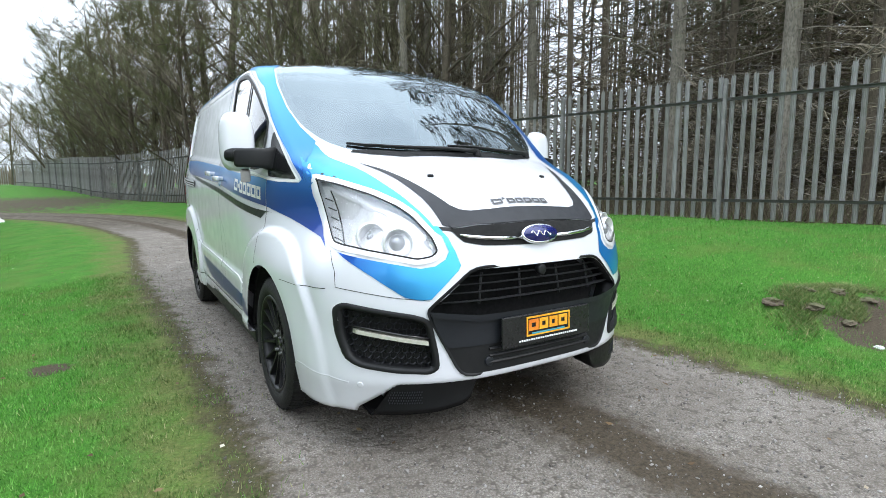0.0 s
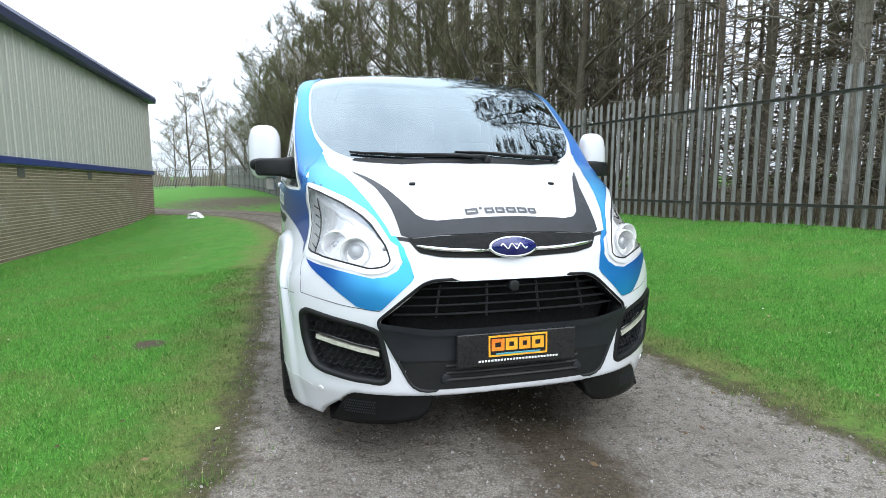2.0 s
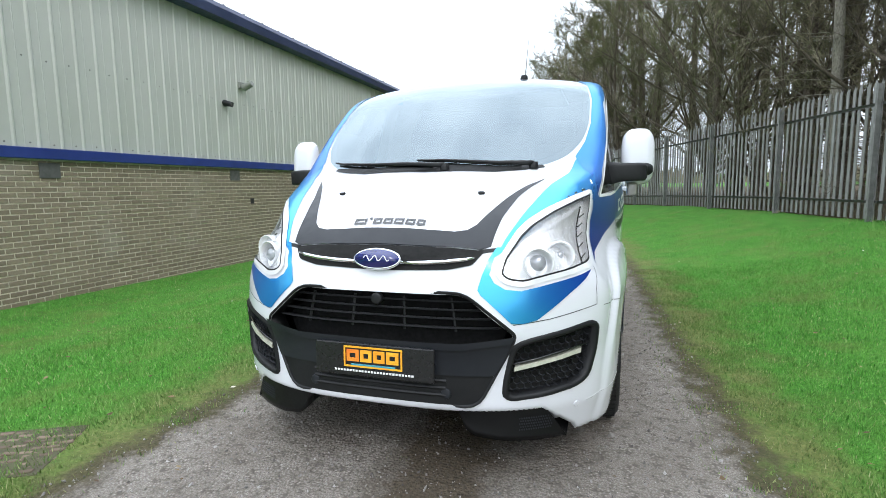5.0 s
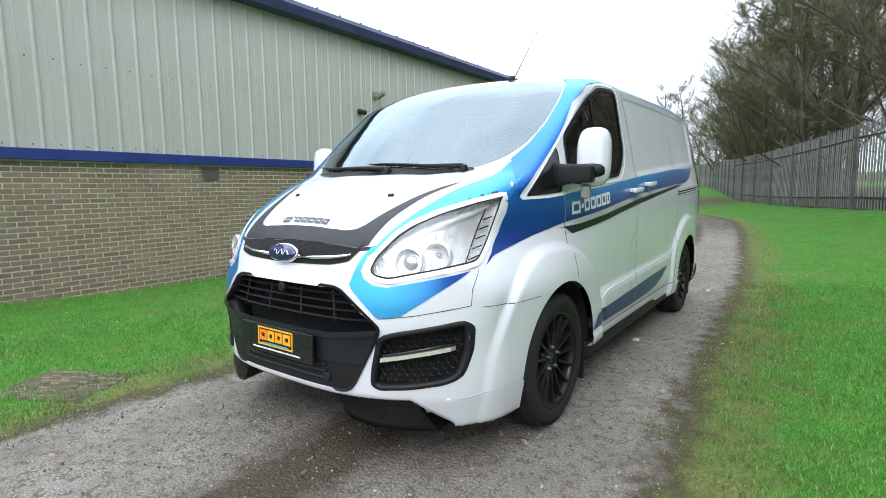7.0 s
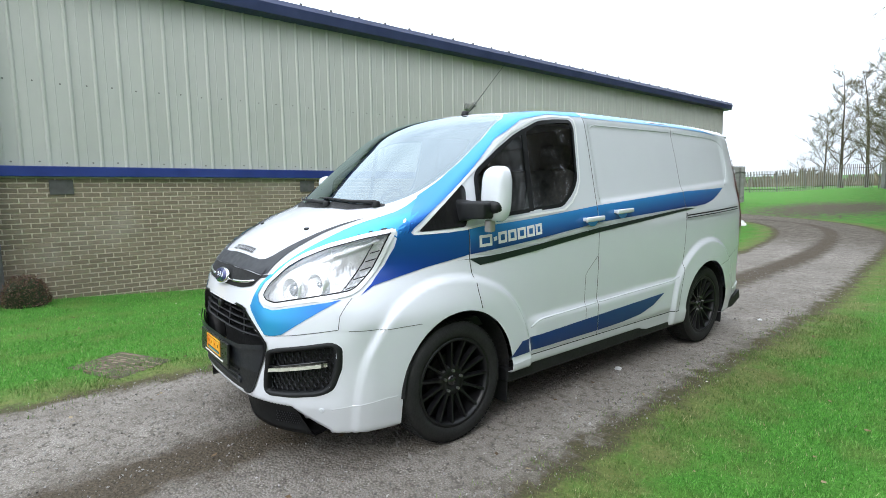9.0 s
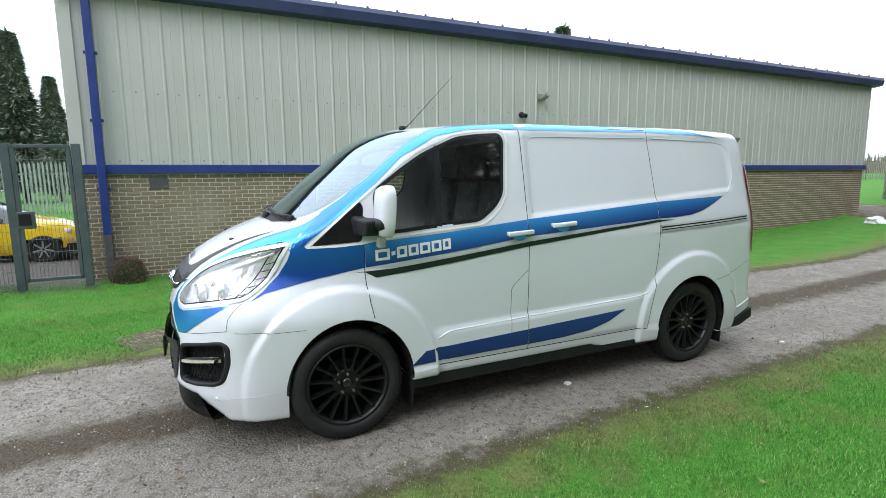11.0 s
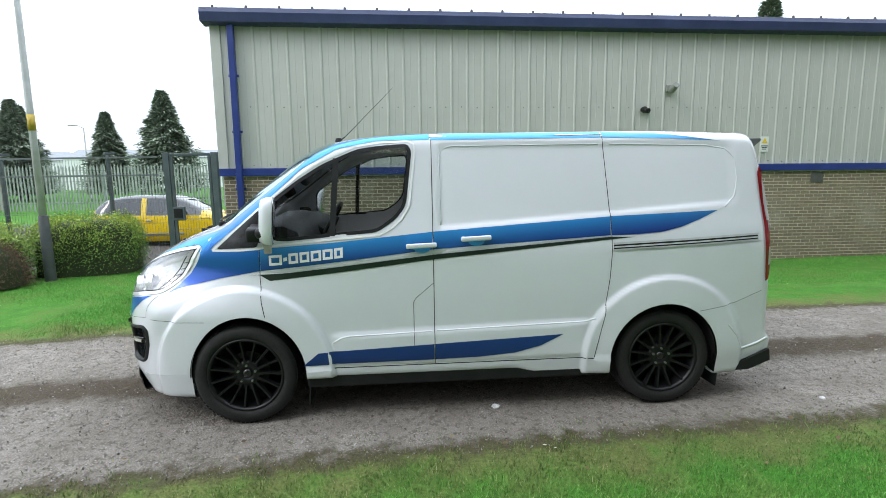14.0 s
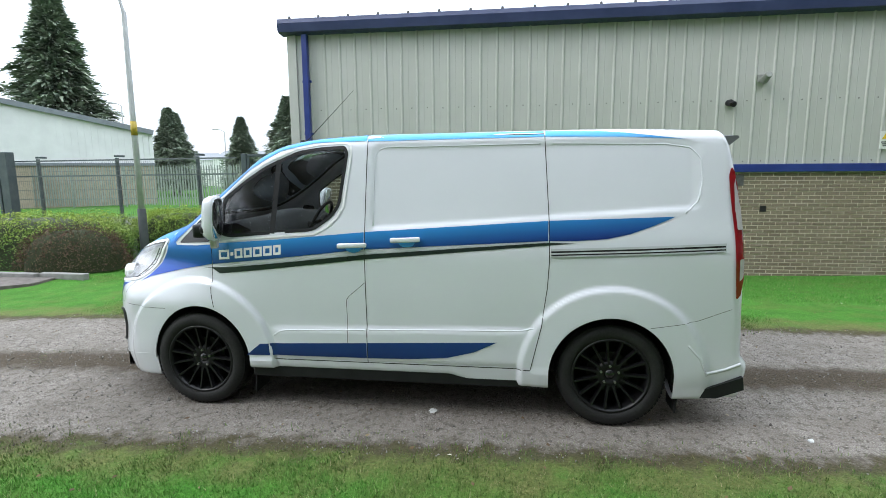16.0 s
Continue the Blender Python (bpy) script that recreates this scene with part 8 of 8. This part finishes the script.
# manhole of broken setts in the lawn
mh = thing("drain_cover", "mossy brown brick-set drain cover sunk in the lawn", "drain cover", (-1.90, -1.32, gz(-1.90, -1.32) - 0.016), 28)
part("cover_bed", box(0.66, 0.50, 0.03, pose(0, 0, 0.004), 0.004), simple("mossy_soil", (0.05, 0.045, 0.025), (0.07, 0.075, 0.03), 14, 0.95, bump=0.6), mh)
k = Mat("old_setts", (0.1, 0.08, 0.07), 0.92)
k.color(k.mix(k.ramp(k.noise(14, 5), (0.45, (0, 0, 0)), (0.65, (0.7, 0.7, 0.7))), k.ramp(k.random(), (0.1, (0.095, 0.066, 0.048)), (0.9, (0.185, 0.135, 0.100))), (0.07, 0.085, 0.025)))
k.bump(k.noise(70, 5), 0.5, 0.006)
sett_me = bpy.data.meshes.new("sett")
bm = box(0.064, 0.030, 0.03, None, 0.004, 1)
bm.to_mesh(sett_me)
bm.free()
sett_me.materials.append(k.m)
rs_ = random.Random(2)
for r_ in range(12):
    for c_ in range(9):
        if rs_.random() < (0.10 if 1 < r_ < 10 and 0 < c_ < 8 else 0.38):
            continue
        o_ = new("sett", sett_me)
        o_.parent = mh
        o_.matrix_basis = pose(-0.290 + c_ * 0.070 + (0.035 if r_ % 2 else 0), -0.215 + r_ * 0.039, 0.007 + rs_.uniform(-0.005, 0.003), rs_.uniform(-4, 4), rs_.uniform(-3, 3), rs_.uniform(-5, 5))

# crumpled white rag of paper under the van, and a white sack far off
k_white = simple("crumpled_plastic", (0.70, 0.71, 0.70), (0.55, 0.56, 0.56), 20, 0.5)


def crumple(name, label, cat, x, y, size, seed, flat=0.6):
    bm_ = bmesh.new()
    bmesh.ops.create_icosphere(bm_, subdivisions=3, radius=1.0)
    for v_ in bm_.verts:
        n_ = noise.noise(v_.co * 1.6 + Vector((seed, 0, 0))) * 0.5 + noise.noise(v_.co * 4.1 + Vector((0, seed, 0))) * 0.25
        v_.co = v_.co * (1 + n_)
        v_.co.z = max(v_.co.z * flat, -0.15)
        v_.co *= size
    ob_ = part(name, bm_, k_white)
    ob_.location = (x, y, gz(x, y) + size * 0.13)
    return tagged(ob_, label, cat)


crumple("litter_scrap", "crumpled scrap of white paper on the track", "litter", 0.892, 1.728, 0.026, 1.0)
crumple("litter_scrap", "small white scrap of litter on the track", "litter", 1.02, 4.15, 0.018, 4.0)
crumple("white_sack", "crumpled white plastic sack on bare earth", "sack", -4.85, 18.1, 0.26, 7.0)
crumple("litter_scrap", "pale scrap of litter on the bare earth", "litter", 3.0, -1.32, 0.03, 9.0)

# turned clods of turf beside the scrape
k = Mat("turf_clod", (0.06, 0.05, 0.03), 0.95)
k.color(k.mix(k.ramp(k.axis("Z"), (0.01, (0, 0, 0)), (0.05, (0.6, 0.6, 0.6))), k.ramp(k.noise(18, 5), (0.3, (0.07, 0.055, 0.036)), (0.7, (0.15, 0.118, 0.082))), k.ramp(k.noise(30, 4), (0.3, (0.07, 0.15, 0.03)), (0.7, (0.17, 0.20, 0.07)))))
k.bump(k.noise(50, 6), 0.8, 0.02)
rc = random.Random(6)
for x, y, s_ in ((2.82, -0.66, 0.10), (3.02, -0.86, 0.11), (3.20, -0.72, 0.10), (3.46, -0.86, 0.10), (3.62, -1.02, 0.09), (3.14, -1.06, 0.07), (3.85, -0.92, 0.08)):
    bm_ = bmesh.new()
    bmesh.ops.create_icosphere(bm_, subdivisions=3, radius=1.0)
    se = rc.uniform(0, 50)
    for v_ in bm_.verts:
        n_ = noise.noise(v_.co * 1.3 + Vector((se, 0, 0))) * 0.55 + noise.noise(v_.co * 4.5 + Vector((0, se, 0))) * 0.30
        v_.co = Vector((v_.co.x * 1.2, v_.co.y, max(v_.co.z * 0.45, -0.3))) * (1 + n_) * s_ * 0.72
    cl = part("turf_clod", bm_, k.m)
    cl.location = (x, y, gz(x, y) - s_ * 0.02)
    tagged(cl, "upturned clod of turf and brown soil", "clod", "turf clods")

# ---------------------------------------------------------------- yellow hatchback behind the gate
M["car_yellow"] = simple("yellow_car_paint", (0.72, 0.50, 0.012), (0.66, 0.44, 0.010), 2, 0.25, 0, 0.6)
M["car_roof"] = simple("dark_car_roof", (0.030, 0.035, 0.042), (0.045, 0.05, 0.058), 2, 0.2, 0, 0.6)
M["car_glass"] = simple("dark_car_glass", (0.02, 0.024, 0.028), (0.03, 0.034, 0.038), 3, 0.06, 0, 0.8)
car = thing("hatchback_car", "yellow hatchback car with dark roof behind the gate", "car", (-9.85, -4.95, gz(-9.7, -4.7) - 0.05), 5)
car.matrix_basis = car.matrix_basis @ Matrix.Diagonal((0.93, 0.93, 0.93, 1))
# local: x to its right, y ahead; lofted half sections
C_TOP = smooth_table([(-1.98, 0.72), (-1.90, 0.98), (-1.70, 1.22), (-1.35, 1.40), (-0.8, 1.46), (-0.1, 1.45), (0.35, 1.36), (0.75, 1.15), (1.05, 1.00), (1.5, 0.90), (1.85, 0.72), (1.97, 0.50)])
C_BELT = smooth_table([(-1.98, 0.70), (-1.7, 0.95), (0.0, 0.92), (1.0, 0.90), (1.5, 0.82), (1.85, 0.68), (1.97, 0.48)])
C_W = smooth_table([(-1.98, 0.55), (-1.85, 0.74), (-1.4, 0.84), (0, 0.86), (1.2, 0.84), (1.7, 0.74), (1.97, 0.50)])
ys_ = np.linspace(-1.975, 1.965, 61)
cv, cf, cg = [], [], []
for y in ys_:
    t_, b_, w_ = float(at_table(y, C_TOP)), float(at_table(y, C_BELT)), float(at_table(y, C_W))
    b_ = min(b_, t_ - 0.01)
    row = [(w_ * 0.90, 0.22), (w_ * 0.99, 0.34), (w_, 0.55), (w_ * 0.985, b_ - 0.10), (w_ * 0.95, b_), (w_ * 0.86, b_ + (t_ - b_) * 0.45), (w_ * 0.76, b_ + (t_ - b_) * 0.86), (w_ * 0.66, b_ + (t_ - b_) * 0.97), (w_ * 0.3, t_), (0, t_)]
    cv += [(x, y, z) for x, z in row] + [(-x, y, z) for x, z in row[-2::-1]]
nc_ = 19
groups_ = {"body": [], "glass": [], "roof": []}
for i in range(60):
    ym = (ys_[i] + ys_[i + 1]) / 2
    for k_ in range(nc_ - 1):
        q = min(k_, nc_ - 2 - k_)
        nm = "body"
        if q in (4, 5) and -1.75 < ym < 0.62 and not (-0.62 < ym < -0.45):
            nm = "glass"
        elif q >= 6 and ym > -1.45 and ym < 0.28:
            nm = "roof"
        elif q >= 6 and 0.28 <= ym < 0.98 or (q >= 6 and ym < -1.45 and ym > -1.8):
            nm = "glass"
        elif q in (4, 5) and -1.75 < ym < 0.9:
            nm = "body" if ym < -0.4 else "glass"
        # wheel arches
        zz = (cv[i * nc_ + k_][2] + cv[i * nc_ + k_ + 1][2]) / 2
        if q <= 1 and min(abs(ym - 1.22), abs(ym + 1.24)) < 0.33:
            continue
        groups_[nm].append((i * nc_ + k_, i * nc_ + k_ + 1, (i + 1) * nc_ + k_ + 1, (i + 1) * nc_ + k_))
for nm, mat, lab in (("body", "car_yellow", "bright yellow bodywork"), ("glass", "car_glass", "dark windows"), ("roof", "car_roof", "dark blue-black roof")):
    part(nm, (cv, groups_[nm]), M[mat], car, lab, True)
part("car_floor", box(1.5, 3.7, 0.2, pose(0, 0, 0.30)), M["dark_gap"], car)
for y in (1.22, -1.24):
    for s in (1, -1):
        w = part("car_wheel", revolve([(0.31, -0.09), (0.31, 0.08), (0.29, 0.10), (0.22, 0.10), (0.21, 0.07), (0.0, 0.07)], 32, "x"), M["tyre"], car, "black wheel with pale alloy", True)
        w.matrix_basis = pose(0.76 * s, y, 0.31, 0, 0, 0 if s > 0 else 180)
        part("alloy_disc", revolve([(0.205, 0.085), (0.20, 0.10), (0.04, 0.085), (0.0, 0.09)], 32, "x"), M["trim"], w)
        for q in range(7):
            part("alloy_spoke", box(0.02, 0.030, 0.17, pose(0.102, 0, 0) @ pose(0, 0, 0, 360 * q / 7, 0, 0) @ pose(0, 0, 0.11), 0.004), M["steel"], w)
for s in (1, -1):
    part("car_headlamp", box(0.30, 0.34, 0.12, pose(0.58 * s, 1.62, 0.72, -18, 0, -24 * s), 0.05, 3), M["tail_clear"], car, smooth=True)
    part("car_mirror", box(0.16, 0.10, 0.11, pose(0.95 * s, 0.55, 0.98), 0.03, 3), M["car_roof"], car, smooth=True)
    part("side_moulding", box(0.02, 1.25, 0.06, pose(0.868 * s, -0.15, 0.42), 0.01), M["steel"], car)
    part("car_door_handle", box(0.03, 0.17, 0.03, pose(0.862 * s, -0.38, 0.80), 0.008), M["chrome"], car)
part("number_plate_bar", box(0.5, 0.02, 0.11, pose(0, 1.96, 0.48), 0.005), M["plate_black"], car)

# stack of split timber beside the car
wp_ = thing("timber_stack", "loose stack of pale broken timber behind the gate", "timber", (-9.6, -2.55, gz(-9.6, -2.5)), 20)
rw = random.Random(3)
for i in range(22):
    part("plank", box(rw.uniform(0.05, 0.12), rw.uniform(0.8, 1.7), 0.03, pose(rw.uniform(-0.4, 0.4), rw.uniform(-0.3, 0.3), 0.12 + i * 0.045, rw.uniform(-18, 28), rw.uniform(-8, 8), rw.uniform(-60, 60)), 0.004, 1), M["wood_pile"], wp_)

# ---------------------------------------------------------------- field fence, sheds and conifers beyond
M["pale_fence"] = simple("pale_green_palisade", (0.20, 0.24, 0.21), (0.28, 0.32, 0.29), 3, 0.6)
ffence = thing("field_fence", "pale galvanised palisade fence along a sports field", "fence", (0, 0, 0))
v, f = [], []
a_, b_ = Vector((-22.0, -30.0, 0.1)), Vector((-27.0, 4.0, 0.1))
n_ = int((b_ - a_).length / 0.16)
for i in range(n_):
    p = a_.lerp(b_, i / n_)
    o = len(v)
    v += [p + Vector((0, -0.045, 0)), p + Vector((0, 0.045, 0)), p + Vector((0, 0.045, 2.2)), p + Vector((0, 0, 2.35)), p + Vector((0, -0.045, 2.2)), p + Vector((-0.02, 0, 0))]
    f += [(o, o + 1, o + 2, o + 3, o + 4), (o, o + 4, o + 5), (o + 1, o + 5, o + 2)]
tagged(part("paling", (v, f), M["pale_fence"], ffence), kind="stuff")
mid_, ln_ = (a_ + b_) / 2, (b_ - a_).length
ang_ = math.degrees(math.atan2(-(b_ - a_).x, (b_ - a_).y))
for z in (0.5, 1.9):
    part("rail", box(0.04, ln_, 0.05, pose(mid_.x - 0.03, mid_.y, z, 0, 0, ang_)), M["pale_fence"], ffence)
for i in range(12):
    p = a_.lerp(b_, i / 11)
    part("fence_post", box(0.08, 0.06, 2.4, pose(p.x - 0.06, p.y, 1.2)), M["pale_fence"], ffence)

shed = thing("far_warehouse", "low white-clad warehouse over pale brick, far across the yard", "building", (0, 0, 0))
M["white_clad"] = simple("white_cladding", (0.66, 0.67, 0.66), (0.72, 0.73, 0.72), 1.5, 0.5)
M["pale_brick"] = simple("pale_far_brick", (0.30, 0.25, 0.19), (0.36, 0.31, 0.24), 6, 0.9, bump=0.3)
M["grey_roof"] = simple("far_grey_trim", (0.16, 0.18, 0.20), (0.20, 0.22, 0.24), 3, 0.5)
S0, S1 = Vector((-27.3, -21.6, 0)), Vector((-17.6, -31.0, 0))
dv_ = (S1 - S0)
bl_ = dv_.length
sm = Matrix.Translation(S0) @ pose(0, 0, 0, 0, 0, math.degrees(math.atan2(dv_.y, dv_.x)))
prof = [(0, 2.55, 4.55), (bl_ * 0.58, 2.55, 6.1), (bl_ * 1.15, 2.55, 4.9)]
v = [sm @ Vector((x, 0, z)) for x, z0, z1 in prof for z in (z0, z1)] + [sm @ Vector((x, -14, z)) for x, z0, z1 in prof for z in (z0, z1)]
f = [(0, 2, 3, 1), (2, 4, 5, 3), (1, 3, 9, 7), (3, 5, 11, 9), (0, 1, 7, 6), (4, 10, 11, 5)]
part("white_wall", (v, f), M["white_clad"], shed, "white ribbed cladding")
v = [sm @ Vector((x, y, z)) for y in (0.06, -14) for x, z in ((0, -0.2), (bl_ * 1.15, -0.2), (bl_ * 1.15, 2.5), (0, 2.5))]
part("brick_wall", (v, [(0, 1, 2, 3), (4, 7, 6, 5), (0, 3, 7, 4), (1, 5, 6, 2), (3, 2, 6, 7)]), M["pale_brick"], shed, "pale brick lower wall")
part("drip_band", box(bl_ * 1.15, 0.16, 0.16, sm @ pose(bl_ * 0.575, 0.1, 2.58)), M["grey_roof"], shed)
for (x0, _, z0), (x1, _, z1) in zip(prof, prof[1:]):
    ln2 = math.hypot(x1 - x0, z1 - z0)
    part("roof_verge", box(ln2 + 0.1, 0.3, 0.30, sm @ pose((x0 + x1) / 2, 0.1, (z0 + z1) / 2 + 0.1, 0, -math.degrees(math.atan2(z1 - z0, x1 - x0)), 0)), M["grey_roof"], shed)
for i in range(44):
    x = 0.2 + i * bl_ * 1.13 / 44
    z1 = np.interp(x, [p_[0] for p_ in prof], [p_[2] for p_ in prof])
    part("clad_rib", box(0.05, 0.05, z1 - 2.6, sm @ pose(x, 0.03, (z1 + 2.6) / 2)), M["white_clad"], shed)

# low grey sheds on the skyline
for x, y, lx, ly, h, turn in ((-95, -38, 34, 14, 5.2, 12), (-120, -62, 46, 16, 6.0, 5), (-90, -68, 22, 12, 5.0, 30)):
    fs = thing("distant_shed", "low grey industrial shed on the skyline", "building", (x, y, gz(x, y)), turn, "distant sheds")
    part("shed_wall", box(ly, lx, h, pose(0, 0, h / 2)), M["white_clad"], fs)
    v = [(-ly / 2 - 0.3, -lx / 2, h), (ly / 2 + 0.3, -lx / 2, h), (0, -lx / 2, h + 1.6), (-ly / 2 - 0.3, lx / 2, h), (ly / 2 + 0.3, lx / 2, h), (0, lx / 2, h + 1.6)]
    part("roof", (v, [(0, 1, 2), (3, 5, 4), (0, 2, 5, 3), (1, 4, 5, 2)]), M["grey_roof"], fs)

k = Mat("garden_conifer", (0.045, 0.085, 0.045), 0.8)
k.color(k.ramp(k.island(), (0.1, (0.105, 0.145, 0.100)), (0.55, (0.190, 0.245, 0.170)), (0.9, (0.29, 0.34, 0.25))))
M["cypress"] = k.m


def cypress(name, label, x, y, h, w, seed, n=24000):
    rs2 = np.random.default_rng(seed)
    t = thing(name, label, "tree", (x, y, gz(x, y)))
    v, f = tube([(0, 0, 0), (0, 0, h * 0.5), (0, 0, h * 0.97)], [0.028 * h * 0.7, 0.015 * h, 0.01], 8)
    part("trunk", (v, f), M["bark_brown"], t, smooth=True)
    u = rs2.random(n) ** 0.75
    z = 0.06 + u * 0.93
    an = rs2.uniform(0, 6.283, n)
    tier = 0.62 + 0.38 * np.abs(np.sin(z * 30 + 1.6 * np.sin(3 * an + seed)))
    lobes = 0.78 + 0.14 * np.sin(5 * an + seed + 9 * z) + 0.13 * np.sin(3 * an - 17 * z + 2 * seed) + rs2.normal(0, 0.09, n)
    r_ = w / 2 * (1.12 * (1 - z) ** 0.95) * tier * lobes * rs2.uniform(0.25, 1.0, n) ** 0.40 * np.minimum(1, 0.35 + z * 5)
    P = np.stack([r_ * np.cos(an), r_ * np.sin(an), z * h], 1)
    out = np.stack([np.cos(an), np.sin(an), -0.15 + rs2.normal(0, 0.25, n)], 1) * (h * 0.040) * rs2.uniform(0.6, 1.4, (n, 1))
    sd = np.stack([-np.sin(an), np.cos(an), rs2.normal(0, 0.3, n)], 1) * (h * 0.010)
    V = np.stack([P - sd, P + sd, P + out], 1).reshape(-1, 3)
    me = bpy.data.meshes.new("crown")
    me.from_pydata(V.tolist(), [], np.arange(3 * n).reshape(-1, 3).tolist())
    part("crown", me, M["cypress"], t, "dense dark green sprays")
    return t


for x, y, h, w, se, lab in (
    (-41.5, -42.0, 19.5, 15.0, 1, "very tall broad dark conifer behind a white shed"),
    (-39.6, -17.8, 8.6, 7.8, 2, "broad dark green conifer beyond the field fence"),
    (-41.4, -23.2, 7.2, 5.6, 3, "rounded dark conifer beyond the field fence"),
    (-41.0, -30.2, 8.2, 6.2, 4, "dark conifer beside a pale shed"),
    (-44.5, -32.0, 8.2, 6.4, 5, "grey-green conifer beside a pale shed"),
    (-44.4, -12.4, 12.2, 4.4, 6, "tall narrow dark conifer beyond the yard"),
    (-43.0, -10.0, 9.0, 3.6, 7, "narrow dark conifer beyond the yard"),
    (-34.0, 28.5, 14.0, 6.5, 8, "conifer top rising behind the warehouse roof"),
):
    cypress("conifer", lab, x, y, h, w, se)
for x, y, h in ((-42.0, -35.7, 8.6), (-45, -27, 6.2)):
    pl = thing("far_lamp_post", "thin grey lamp post far across the yard", "street lamp", (x, y, gz(x, y)))
    v, f = tube([(0, 0, 0), (0, 0, h), (0.1, -0.5, h + 0.25)], [0.07, 0.05, 0.04], 8)
    part("pole", (v, f), M["pole"], pl)
    part("lantern", box(0.2, 0.7, 0.1, pose(0.15, -0.85, h + 0.25), 0.03), M["pole"], pl)
